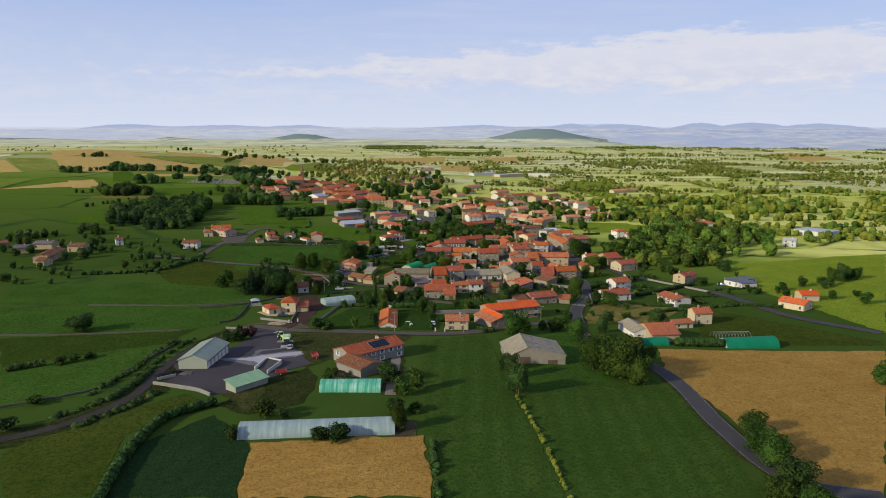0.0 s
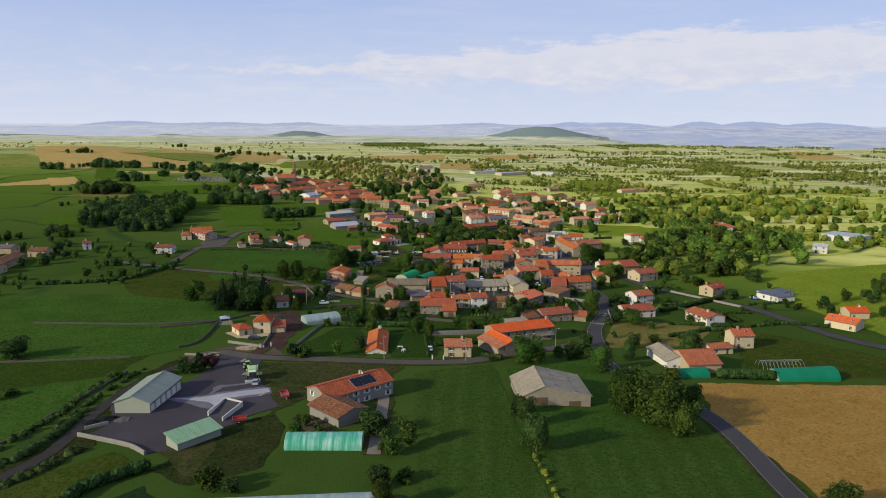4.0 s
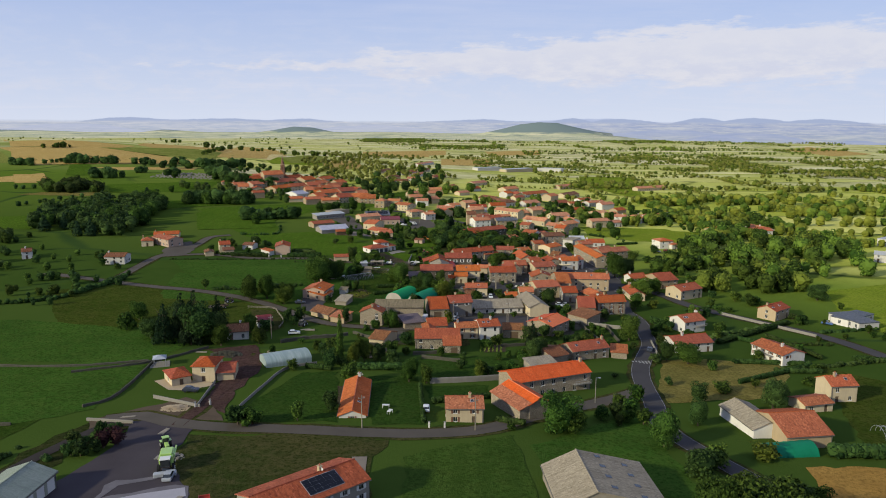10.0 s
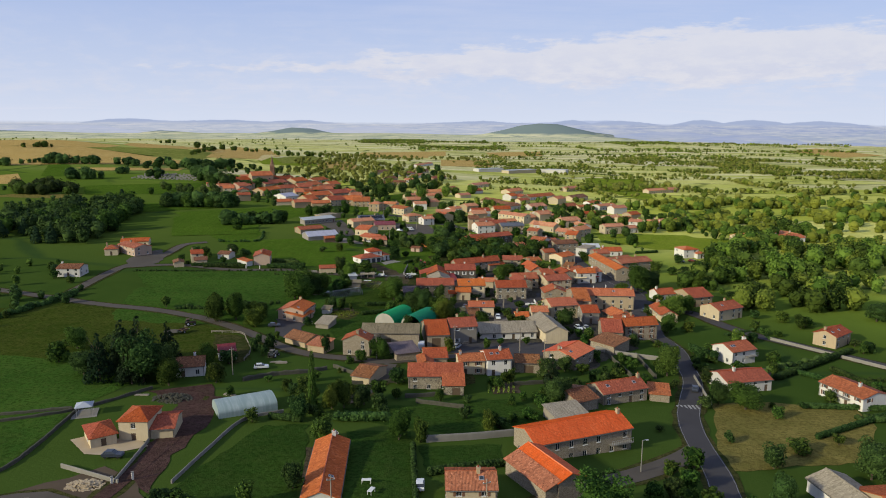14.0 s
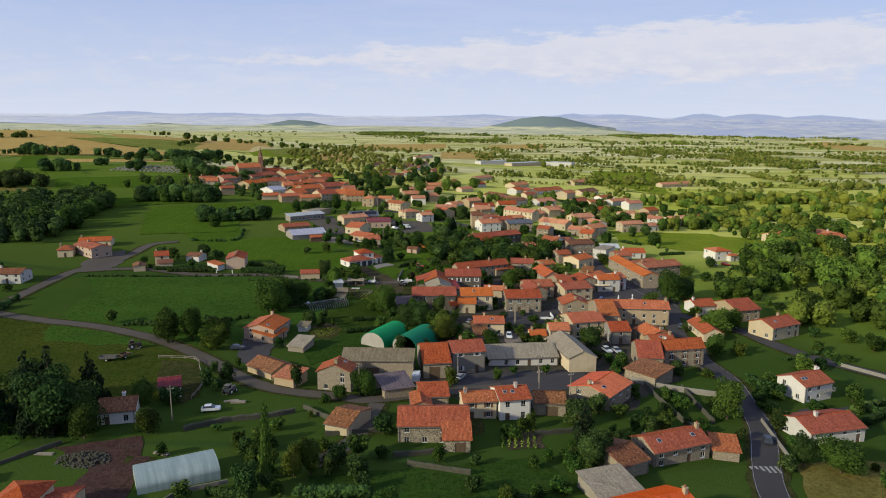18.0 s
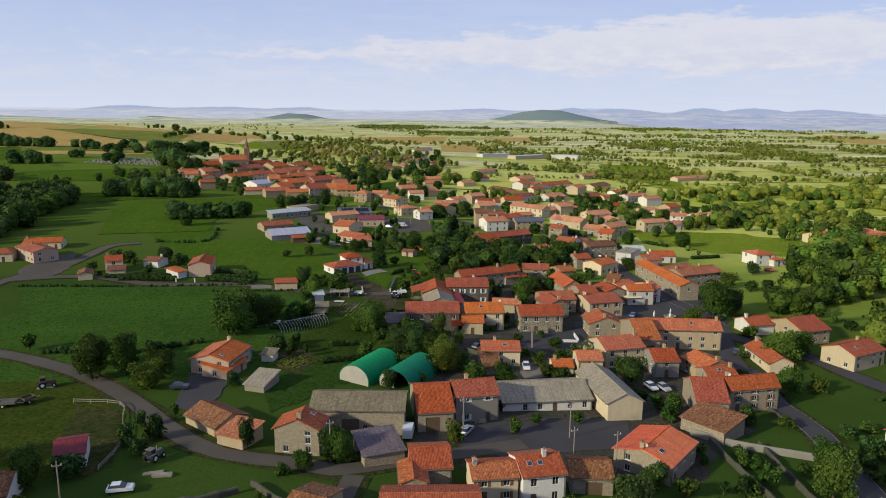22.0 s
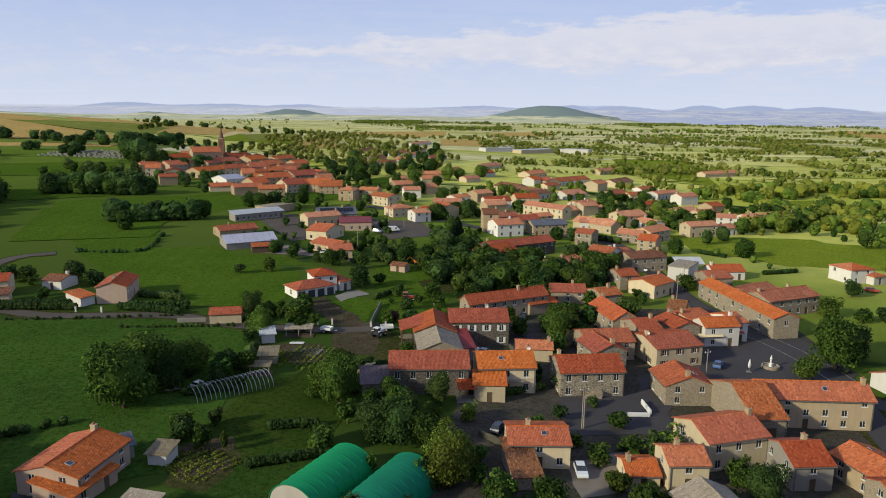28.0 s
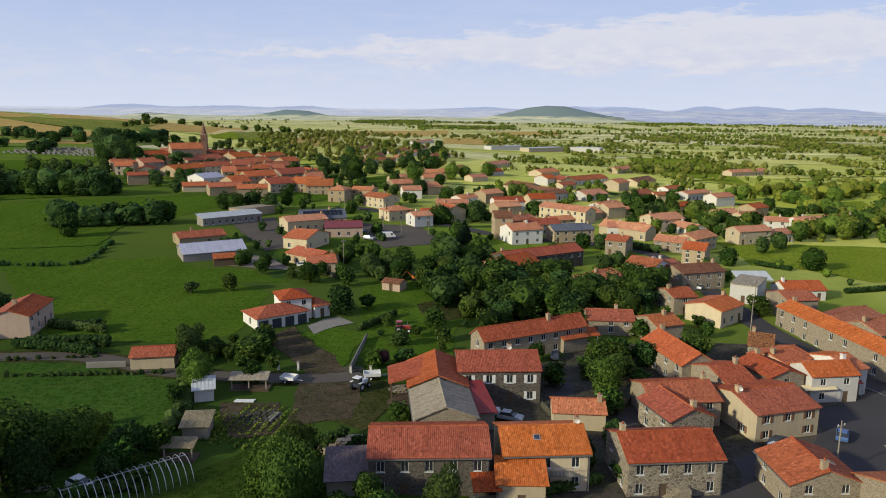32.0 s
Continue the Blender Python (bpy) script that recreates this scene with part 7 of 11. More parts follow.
drape('meadow', [(-242.6, 1132.1), (-201.7, 1301.4), (-176.3, 1116.5), (-219.7, 1067.5)], 'meadow_sunny', 0.25, 'bright green field', 'field')
drape('meadow', [(-100.2, 705.9), (-71.8, 737.1), (-53.8, 698.5), (-69.4, 667.3)], 'meadow_lit', 0.06, 'village green', 'field')
drape('meadow', [(-80.9, 551.6), (-55.3, 547.6), (-41.8, 536.4), (-69.5, 533.4)], 'meadow_lit', 0.07, 'grass behind the sheds', 'field')
drape('paddock', [(-75.2, 374.9), (-65.7, 373.8), (-61.1, 365.3), (-57.7, 353.3), (-58.8, 344.7), (-69.2, 355.3)], 'rough_grass', 0.10, 'worn grazed paddock inside the white rail', 'field')
drape('waste_ground', [(-57.0, 187.5), (-49.5, 201.0), (-41.5, 210.0), (-37.0, 200.0), (-37.0, 180.0), (-50.0, 171.0), (-60.0, 178.0)], 'bramble', 0.065, 'overgrown waste ground with brambles below the works yard', 'ground')
drape('yard', [(-84.0, 195.3), (-80.4, 203.5), (-84.9, 215.7), (-73.6, 229.3), (-69.1, 245.7), (-72.2, 261.2), (-64.0, 264.0), (-55.7, 258.4), (-56.3, 241.2), (-46.0, 224.8), (-42.0, 212.8), (-47.5, 206.2), (-50.6, 200.3), (-57.5, 188.1), (-63.7, 186.1), (-74.6, 192.7)], 'yard_grey', 0.12, 'purplish grey asphalt works yard', 'yard')
drape('lime_spill', [(-73.1, 219.8), (-64.1, 222.0), (-59.2, 223.8), (-53.6, 227.5), (-46.9, 228.5), (-45.3, 223.0), (-52.0, 219.0), (-56.5, 216.0), (-57.0, 211.4), (-61.0, 213.5), (-66.4, 216.1)], 'lime_faint', 0.15, 'thin trodden film of lime on the yard', 'yard')
drape('lime_spill', [(-71.1, 219.8), (-64.1, 220.5), (-59.2, 221.8), (-53.6, 225.5), (-47.9, 227.3), (-46.3, 223.8), (-52.0, 221.4), (-57.8, 218.8), (-57.9, 214.4), (-61.0, 217.0), (-65.4, 218.3)], 'lime_dust', 0.18, 'spill of white lime dust on the yard', 'yard')
drape('lime_spill', [(-63.1, 228.8), (-61.6, 230.6), (-55.5, 231.6), (-54.2, 230.4), (-60.5, 228.6), (-61.5, 222.0), (-62.8, 222.0)], 'lime_faint', 0.17, 'thin wheel streak of lime on the yard', 'yard')
drape('yard', [(-58.9, 273.0), (-65.0, 317.7), (-55.6, 313.6), (-52.5, 301.3), (-53.9, 283.6), (-51.8, 266.5)], 'red_earth', 0.11, 'dark red earth drive and yard', 'yard')
drape('yard', [(-75.3, 320.9), (-60.5, 327.5), (-54.8, 313.7), (-61.4, 307.0), (-65.0, 313.2)], 'red_earth', 0.10, 'dark red earth building plot', 'yard')
drape('yard', [(-82.9, 261.7), (-65.3, 277.2), (-55.5, 270.4), (-51.0, 261.6), (-79.4, 256.0)], 'earth', 0.09, 'bare earth with rubble', 'yard')
drape('yard', [(3.7, 372.3), (39.2, 377.8), (36.3, 364.0), (10.9, 358.0), (1.5, 363.2)], 'asphalt', 0.13, 'dark asphalt farmyard', 'yard')
drape('yard', [(-55.9, 376.2), (-59.7, 394.8), (-48.0, 392.5), (-48.4, 378.0), (-51.3, 372.7)], 'asphalt', 0.13, 'dark asphalt drive', 'yard')
drape('village_ground', [(9.7, 475.0), (31.4, 494.4), (69.3, 497.5), (90.8, 481.4), (88.5, 451.3), (78.0, 425.0), (72.0, 395.0), (64.0, 374.0), (56.0, 368.0), (44.0, 350.0), (8.0, 350.0), (-6.0, 362.0), (-3.0, 402.0), (2.0, 428.7)], 'village_ground', 0.05, 'trodden grey earth and weeds between the village houses', 'ground')
drape('yard', [(37.9, 436.6), (40.0, 446.0), (52.0, 454.0), (58.0, 449.0), (50.0, 446.5), (43.3, 435.9)], 'asphalt', 0.12, 'dark asphalt lane between stone houses', 'yard')
drape('square', [(54.5, 448.3), (59.9, 463.3), (73.0, 470.0), (88.3, 478.0), (89.6, 452.2), (79.5, 440.0), (66.8, 445.8), (57.1, 440.5)], 'asphalt', 0.13, 'asphalt village square', 'square')
drape('yard', [(22.7, 438.9), (45.0, 438.0), (39.5, 420.7), (20.5, 419.2)], 'asphalt', 0.13, 'dark asphalt farmyard', 'yard')
drape('yard', [(-38.0, 491.0), (-33.8, 498.8), (-21.2, 479.6), (-14.7, 469.3), (-15.9, 455.6), (-25.4, 451.0), (-26.4, 473.5)], 'trodden', 0.11, 'bare brown earth track and yard', 'yard')
drape('car_park', [(-36.8, 629.8), (-12.1, 627.8), (1.1, 596.0), (-21.6, 583.2)], 'asphalt_pale', 0.12, 'asphalt car park', 'yard')
drape('yard', [(-83.7, 621.5), (-69.9, 637.0), (-52.6, 578.9), (-58.7, 573.7)], 'asphalt_pale', 0.12, 'asphalt yard between sheds', 'yard')
drape('yard', [(-79.1, 575.4), (-56.7, 565.7), (-42.8, 549.0), (-65.1, 553.4)], 'gravel', 0.11, 'gravel drive', 'yard')
drape('yard', [(85.3, 354.9), (101.9, 357.4), (96.2, 348.1), (83.3, 348.7)], 'asphalt', 0.12, 'asphalt forecourt', 'yard')
ribbon('verge', [(-112.0, 158.0), (-96.7, 166.5), (-87.1, 182.0), (-83.6, 192.0), (-83.0, 226.0), (-81.5, 246.5), (-75.0, 263.5)], 11.0, 'bramble', 0.07, 'rough strip of brambles and weeds along the track', 'verge', ragged=1.6)
road([(-112.0, 158.0), (-96.7, 166.5), (-87.1, 182.0), (-85.8, 193.0), (-87.0, 210.0), (-86.0, 230.0), (-81.5, 246.5), (-75.0, 263.5)], 3.4, material='dirt_track', label='dark rutted earth track past the works yard', name='track', verge=False)
hedge([(-100.0, 172.5), (-92.0, 184.5), (-89.8, 196.0), (-90.5, 212.0)], h=1.3, w=2.4, label='overgrown bramble hedge beside the track', gaps=0.3)
hedge([(-91.0, 166.5), (-83.5, 179.0), (-80.0, 187.5)], h=1.1, w=2.6, label='overgrown bramble hedge beside the track', gaps=0.3)
hedge([(-80.0, 240.0), (-77.5, 250.0), (-74.0, 258.0)], h=1.2, w=2.0, label='overgrown bramble hedge beside the track', gaps=0.25)
road([(-79.1, 262.5), (-71.0, 264.5), (-63.0, 260.5), (-53.0, 257.8), (-41.0, 256.8), (-30.0, 256.2), (-19.6, 255.3), (-8.8, 255.3), (2.2, 256.8), (11.3, 260.5), (23.8, 270.5), (46.0, 285.2), (58.0, 296.5)], 5.0, material='asphalt_pale', label='grey farm lane with worn edges')
road([(94.7, 140.3), (77.1, 146.1), (72.2, 174.0), (70.8, 217.3), (54.4, 261.2), (56.0, 283.2), (60.4, 312.1), (71.5, 341.3), (74.2, 355.7), (77.1, 373.4), (75.4, 389.7), (79.4, 409.1), (75.2, 406.9), (81.6, 439.5)], 5.6, label='grey asphalt village road with worn white edge lines')
road([(81.6, 436.5), (84.3, 446.5), (83.2, 458.0), (80.5, 469.0), (77.0, 478.0), (75.6, 487.0), (73.4, 497.0), (71.4, 510.0), (70.9, 542.3), (70.6, 577.4), (62.0, 594.4), (47.8, 602.6)], 6.5, label='grey asphalt village main street', verge=False)
road([(47.8, 602.6), (22.0, 609.6), (1.3, 630.2), (-28.2, 660.3), (-49.8, 671.9)], 6.5, label='grey asphalt village main street', verge=False)
road([(178.6, 278.7), (155.3, 306.7), (140.6, 353.7), (108.4, 396.4), (98.1, 421.2), (81.6, 439.5)], 5.5, label='grey asphalt side road between houses')
road([(-187.4, 433.0), (-148.0, 417.0), (-125.4, 408.6), (-107.2, 403.9), (-87.3, 394.8), (-76.8, 387.5), (-66.4, 379.2), (-55.9, 368.4), (-46.9, 360.0), (-39.5, 355.4), (-33.2, 353.7), (-26.0, 352.8), (-18.7, 350.6), (-8.0, 354.5), (15.7, 363.8)], 4.2, material='asphalt_pale', label='narrow grey lane with grassy edges')
road([(-14.9, 349.0), (-16.1, 340.4), (-17.4, 329.7), (-19.9, 323.6), (-24.0, 316.0)], 3.6, material='asphalt_pale', label='narrow grey lane past the red barn')
road([(-149.5, 418.5), (-151.2, 473.6), (-143.1, 502.4), (-142.7, 535.1), (-133.0, 544.0)], 4.6, material='asphalt_pale', label='grey lane into the hamlet')
road([(-152.3, 476.1), (-127.5, 483.6), (-99.7, 475.4), (-68.7, 477.8), (-50.2, 471.5), (-23.9, 470.5), (-16.2, 473.8)], 4.2, material='asphalt_pale', label='narrow grey lane along gardens')
road([(-56.3, 318.0), (-57.8, 285.7), (-60.5, 258.3)], 3.2, material='red_earth', label='reddish earth drive', name='track')
road([(-14.6, 185.4), (-15.1, 216.9), (-16.8, 242.1)], 3.0, material='gravel', label='gravel drive beside the farmhouse', name='track')

# ---------------------------------------------------------------- buildings near the works yard
H = house(-76.7, 219.0, 86.5, 18.5, 9.1, 3.58, 1.63, 'roof_sheet', 'wall_metal', 1, win=0, gates=6, door='white_paint', chimney=0, label='long pale metal works shed with row of garage doors', category='shed', name='works_shed')
H = house(-55.8, 192.6, 49.9, 10.8, 4.8, 1.95, 0.95, 'roof_green', 'wall_metal', 1, win=0, chimney=0, label='low works shed with a light green metal roof', category='shed', name='shed', kind='mono')
loading_ramp([(-57.4, 207.0), (-55.9, 216.2), (-50.7, 213.5), (-52.8, 203.6)])
H = house(29.8, 227.7, 93.3, 15.9, 18.9, 3.78, 2.91, 'roof_cement', 'wood_grey', 1, shift=3.0, win=0, barn=1, chimney=0, label='large farm barn with a grey fibre-cement roof', category='barn', name='barn')
gable_gates(H, 15.9, 18.9, [(0.30, 3.6, 3.6), (0.78, 3.2, 2.4)], "wood_dark")
roof_lights(H, 15.9, 18.9, 3.78, 2.91, 3.0, -1, 4, 2)
H = house(-24.0, 221.1, 40.6, 20.5, 10.1, 4.35, 1.67, 'roof_red', 'wall_grey', 2, shutters='white_paint', label='stone farmhouse with a red tile roof and solar panels', chimney=1)
solar_panels(H, 20.5, 10.1, 4.35, 1.67, -1.2, 5.6, 0.16, 0.84)
house(-25.3, 207.2, -45.0, 12.1, 9.0, 2.94, 1.17, 'roof_brown', 'wall_grey', 1, into=H, win=0, chimney=0)
tunnel(-30.3, 161.9, 5, 37.1, 7.6, 2.8, 'film_white', 'long white plastic-covered tunnel greenhouse', ribs=16, show_ribs=False)
tunnel(-25.9, 190.4, 1, 17.0, 6.4, 2.9, 'tarp_mint', 'pale green plastic-covered tunnel greenhouse', ribs=10, show_ribs=False)
tunnel(114.9, 256.8, 7, 20.7, 8.0, 3.8, 'tarp_teal', 'teal green covered tunnel shed beside the wheat field', ribs=8, show_ribs=False)
tunnel(77.6, 254.5, 10, 11.6, 6.0, 2.6, 'tarp_teal', 'low teal green covered tunnel shed', ribs=6)
H = house(75.8, 269.6, 98.5, 14.9, 7.8, 3.26, 1.44, 'roof_cement', 'wall_white', 1, win=0, chimney=0, category='barn', name='barn')
H = house(83.0, 264.8, 7.4, 11.2, 14.9, 3.91, 2.46, 'roof_red', 'wall_tan', 1, win=0, chimney=0, category='barn', name='barn')
H = house(109.6, 293.3, 6.4, 7.7, 6.8, 5.14, 1.65, 'roof_orange', 'wall_cream', 2)
house(98.2, 284.6, 14.0, 8.7, 6.0, 2.58, 0.84, 'roof_rust', 'wall_cream', 1, into=H, chimney=0)

# ---------------------------------------------------------------- houses along the farm lane
H = house(-65.2, 294.2, 1.0, 6.1, 8.0, 4.87, 1.44, 'roof_red', 'wall_cream', 2, kind='hip', label='cream villa with a hipped red roof and garage wing', win=1, chimney=0)
house(-60.3, 296.0, 10.0, 4.8, 9.0, 2.76, 1.17, 'roof_red', 'wall_cream', 1, into=H, barn=1, door='white_paint', win=0, chimney=0)
house(-72.4, 290.6, 35.0, 5.0, 8.0, 2.67, 1.3, 'roof_red', 'wall_cream', 1, into=H, kind='hip', win=1, chimney=0)
tunnel(-47.2, 310.2, 28, 13.7, 8.4, 3.3, 'film_white', 'white metal hangar with a bowed roof', ribs=8, show_ribs=False, name='hangar', category='hangar', ends='film_white', foot=1.7)
H = house(-21.9, 276.2, 93.3, 23.5, 6.4, 2.07, 1.26, 'roof_orange', 'wall_white', 1, label='long white bungalow with an orange and dark red tile roof', shutters='shutter_brown')
H = house(5.4, 267.7, 0.8, 8.9, 7.7, 4.19, 1.33, 'roof_rust', 'wall_cream', 2, shutters='shutter_brown', label='cream two-storey house with a weathered pinkish tile roof')
H = house(28.5, 293.4, 22.4, 23.6, 9.6, 5.38, 1.62, 'roof_vivid', 'wall_stone', 2, label='long stone farmhouse with bright orange tile roof')
house(20.6, 274.8, -63.0, 14.0, 5.8, 4.60, 1.20, 'roof_vivid', 'wall_stone', 1, into=H, win=0, gates=0, chimney=0)
house(16.9, 272.9, -63.0, 13.4, 2.7, 3.35, 1.05, 'roof_rust', 'wall_stone', 1, into=H, kind='mono', win=0, gates=0, chimney=0)
balcony(H, 23.6, 9.6, 2.6, 6.0, 11.5)

# ---------------------------------------------------------------- houses along the village road
H = house(133.5, 383.2, 38.0, 11.0, 7.5, 4.2, 1.5, 'roof_red', 'wall_tan', 2, label='tan two-storey house with a red tile roof beside the side road')
H = house(92.3, 364.5, 23.5, 9.5, 8.4, 4.53, 1.63, 'roof_red', 'wall_white', 2, label='white two-storey house with a balcony and red tile roof')
balcony(H, 9.5, 8.4, 2.6, 0.5, 4.6)
H = house(83.9, 340.1, 13.8, 13.9, 9.7, 3.51, 1.56, 'roof_red', 'wall_white', 2, label='white house with a red roof and a lean-to')
H = house(110.3, 329.7, -70.0, 13.5, 9.0, 4.0, 1.17, 'roof_rust', 'wall_white', 2, label='long white house with a pale pinkish tile roof', shutters='shutter_brown')
balcony(H, 13.5, 9.0, 2.5, -3.0, 3.0)
H = house(108.4, 416.6, 28.1, 12.8, 9.2, 4.26, 1.72, 'roof_red', 'wall_cream', 2)
H = house(85.4, 414.9, 91.3, 14.3, 6.1, 2.83, 1.53, 'roof_red', 'wall_cream', 2)
H = house(93.5, 442.4, 13.0, 8.1, 7.7, 3.17, 1.57, 'roof_red', 'wall_white', 1)
H = house(104.2, 437.2, 19.1, 9.9, 12.9, 4.09, 2.31, 'roof_red', 'wall_tan', 2, chimney=0)
H = house(165.0, 322.8, -49.0, 11.8, 9.0, 3.31, 1.44, 'roof_vivid', 'wall_cream', 1)
house(179.0, 339.8, -2.0, 8.4, 8.0, 3.13, 1.32, 'roof_vivid', 'wall_cream', 1, into=H)
H = house(160.0, 373.0, -77.0, 15.5, 9.0, 2.76, 0.4, 'roof_slate', 'wall_white', 1, kind='flat', chimney=0, label='white bungalow with a flat dark roof')
house(161.5, 376.4, 31.0, 17.6, 7.0, 2.76, 0.4, 'roof_slate', 'wall_white', 1, into=H, kind='flat', chimney=0)
H = house(46.3, 327.1, 21.5, 13.5, 7.6, 3.78, 1.69, 'roof_red', 'wall_stone', 2, label='stone farmhouse with a large dull red roof')
house(34.2, 321.1, 30.0, 6.6, 10.0, 3.13, 1.32, 'roof_brown', 'wall_stone', 1, into=H, win=0, chimney=0)
H = house(57.7, 328.1, -12.0, 4.9, 6.0, 2.39, 0.8, 'roof_rust', 'wall_stone', 1, kind='mono', win=0, chimney=0, barn=1, category='shed', name='shed')
H = house(30.0, 308.9, 19.0, 8.5, 8.0, 2.39, 0.96, 'roof_cement', 'wood_grey', 1, kind='mono', win=0, chimney=0, category='shed', name='shed')

# ---------------------------------------------------------------- the lower village
H = house(-1.7, 333.6, 1.6, 14.6, 10.3, 4.37, 1.72, 'roof_red', 'wall_rubble', 2, label='stone barn with a broad red tile roof', category='barn', name='barn', chimney=0)
house(3.1, 326.6, 1.0, 5.3, 4.5, 2.94, 1.44, 'roof_red', 'wall_rubble', 1, into=H, kind='mono', win=0, chimney=0, barn=1)
H = house(8.2, 345.4, 7.6, 7.4, 6.4, 4.42, 1.08, 'roof_rust', 'wall_cream', 2, shutters='shutter_brown', label='cream village house with brown shutters and rust-red roof')
H = house(15.7, 346.4, 11.4, 7.2, 8.2, 5.23, 1.40, 'roof_red', 'wall_white', 2, label='white village house with a red tile roof')
H = house(25.0, 349.1, -2.9, 7.0, 7.1, 3.47, 1.27, 'roof_brown', 'wall_stone', 1, win=0, barn=1, chimney=0, category='barn', name='barn')
H = house(-2.2, 350.5, 6.0, 6.8, 9.0, 3.83, 1.44, 'roof_red', 'wall_stone', 1, win=0, chimney=0, category='barn', name='barn')
H = house(-4.8, 345.2, 96.0, 7.0, 4.1, 3.31, 0.66, 'roof_rust', 'wall_stone', 1, win=0, chimney=0, category='barn', name='barn')
H = house(-19.9, 335.6, -21.0, 5.5, 10.2, 2.58, 1.33, 'roof_brown', 'wall_cream', 1, win=0, chimney=0, category='barn', name='barn')
H = house(-25.8, 359.0, 84.2, 5.7, 8.2, 5.17, 1.80, 'roof_rust', 'wall_stone', 3, label='tall stone house with a pinkish gable roof')
H = house(-16.4, 370.8, -0.7, 18.3, 9.7, 5.28, 1.61, 'roof_tan', 'wall_stone', 1, win=0.5, barn=1, chimney=0, label='long stone barn with a fibre-cement roof', category='barn', name='barn')
H = house(-11.5, 356.9, 21.0, 7.3, 8.0, 2.58, 0.96, 'roof_purple', 'wall_stone', 1, kind='mono', win=0, chimney=0, category='shed', name='shed')
H = house(6.3, 377.7, 12.6, 9.0, 8.2, 5.83, 1.92, 'roof_red', 'wall_grey', 3, shutters='white_paint', label='grey stone house with white shutters and a red tile roof')
outside_stair(H, 8.2, -1.0, 5)
house(-2.3, 375.5, 8.4, 7.2, 15.3, 4.46, 2.80, 'roof_red', 'wall_stone', 1, into=H, win=0, barn=1, chimney=0)
H = house(21.8, 386.5, 7.6, 19.7, 12.1, 2.70, 2.00, 'roof_cement', 'wall_white', 1, label='long white workshop with a grey roof', chimney=0, category='workshop', name='workshop')
H = house(36.6, 386.0, 100.0, 18.7, 7.7, 4.33, 1.81, 'roof_cement', 'wall_cream', 1, win=0, barn=1, door='door_blue', chimney=0, label='large cream workshop hall with a grey roof', category='workshop', name='workshop')
H = house(67.9, 386.4, 12.0, 12.0, 4.6, 5.59, 2.05, 'roof_red', 'wall_stone', 3, shutters='shutter_brown', label='stone house with brown shutters and a wide red roof')
house(58.0, 385.3, -6.3, 6.7, 13.0, 4.37, 2.76, 'roof_red', 'wall_stone', 1, into=H, win=0, chimney=0)
H = house(55.0, 372.7, -50.0, 9.4, 8.0, 2.94, 1.12, 'roof_brown', 'wall_stone', 1, kind='mono', win=0, chimney=0, category='barn', name='barn')
H = house(38.8, 357.4, 51.0, 12.0, 10.6, 4.18, 1.44, 'roof_vivid', 'wall_stone', 2, label='stone house with an orange and red tile roof')

# green hooped sheds
tunnel(-17.2, 398.1, 62, 13.6, 8.2, 4.6, 'tarp_green', 'emerald green tarpaulin hooped shed on the lawn', ends='wall_block', open_front=False, name='hooped_shed', category='shed', foot=1.2)
tunnel(-7.8, 395.9, 62, 13.6, 8.2, 4.6, 'tarp_teal', 'teal green tarpaulin hooped shed on the lawn', ends='wall_block', open_front=True, name='hooped_shed', category='shed', foot=1.2)
H = house(-53.0, 399.6, 80.0, 11.4, 9.5, 3.83, 1.32, 'roof_orange', 'wall_pink', 2, label='pinkish house with terrace awning and an orange tile roof')
house(-51.2, 396.1, 74.0, 8.4, 6.5, 2.21, 1.12, 'roof_orange', 'wall_pink', 1, into=H, kind='mono', chimney=0)
H = house(-40.5, 388.4, -13.8, 4.7, 7.2, 1.69, 0.99, 'roof_cement', 'wood_grey', 1, kind='mono', win=0, chimney=0, category='shed', name='garden_shed')
H = house(-44.1, 367.9, -37.5, 9.9, 7.5, 2.22, 1.44, 'roof_brown', 'wall_tan', 1, win=0, chimney=0, label='low barn with a faded brown roof along the lane', category='barn', name='barn')
house(-37.6, 360.8, -23.0, 5.8, 6.0, 2.39, 0.8, 'roof_rust', 'wall_tan', 1, into=H, kind='mono', win=0, chimney=0)
H = house(-69.4, 337.1, 15.0, 7.4, 8.0, 3.13, 1.44, 'roof_brown', 'wall_white', 1, label='white bungalow with brown roof among dark trees', chimney=1)
H = house(-64.0, 351.5, 21.0, 4.8, 7.0, 2.94, 1.08, 'roof_maroon', 'wall_white', 1, win=0, chimney=0, label='white stable with a maroon roof in a paddock', category='stable', name='stable')

# ---------------------------------------------------------------- the middle of the village
H = house(-3.1, 439.1, 2.4, 15.3, 9.8, 5.56, 1.73, 'roof_red', 'wall_dark_stone', 2, label='dark basalt stone barn with a long red tile roof', chimney=0, win=0.5)
H = house(11.9, 440.8, 3.8, 11.2, 9.4, 5.45, 1.67, 'roof_orange', 'wall_cream', 2, label='cream village house with a bright orange tile roof')
balcony(H, 11.2, 9.4, 3.0, -2.0, 3.2)
house(8.6, 433.9, -1.0, 5.8, 4.4, 3.53, 1.12, 'roof_orange', 'wall_cream', 1, into=H, chimney=0, kind='mono')
H = house(-13.6, 436.9, 7.0, 5.1, 7.0, 2.21, 0.8, 'roof_purple', 'wood_grey', 1, kind='mono', win=0, chimney=0, category='shed', name='shed')
H = house(20.0, 457.0, -4.3, 8.0, 5.8, 2.96, 1.03, 'roof_orange', 'wall_cream', 2)
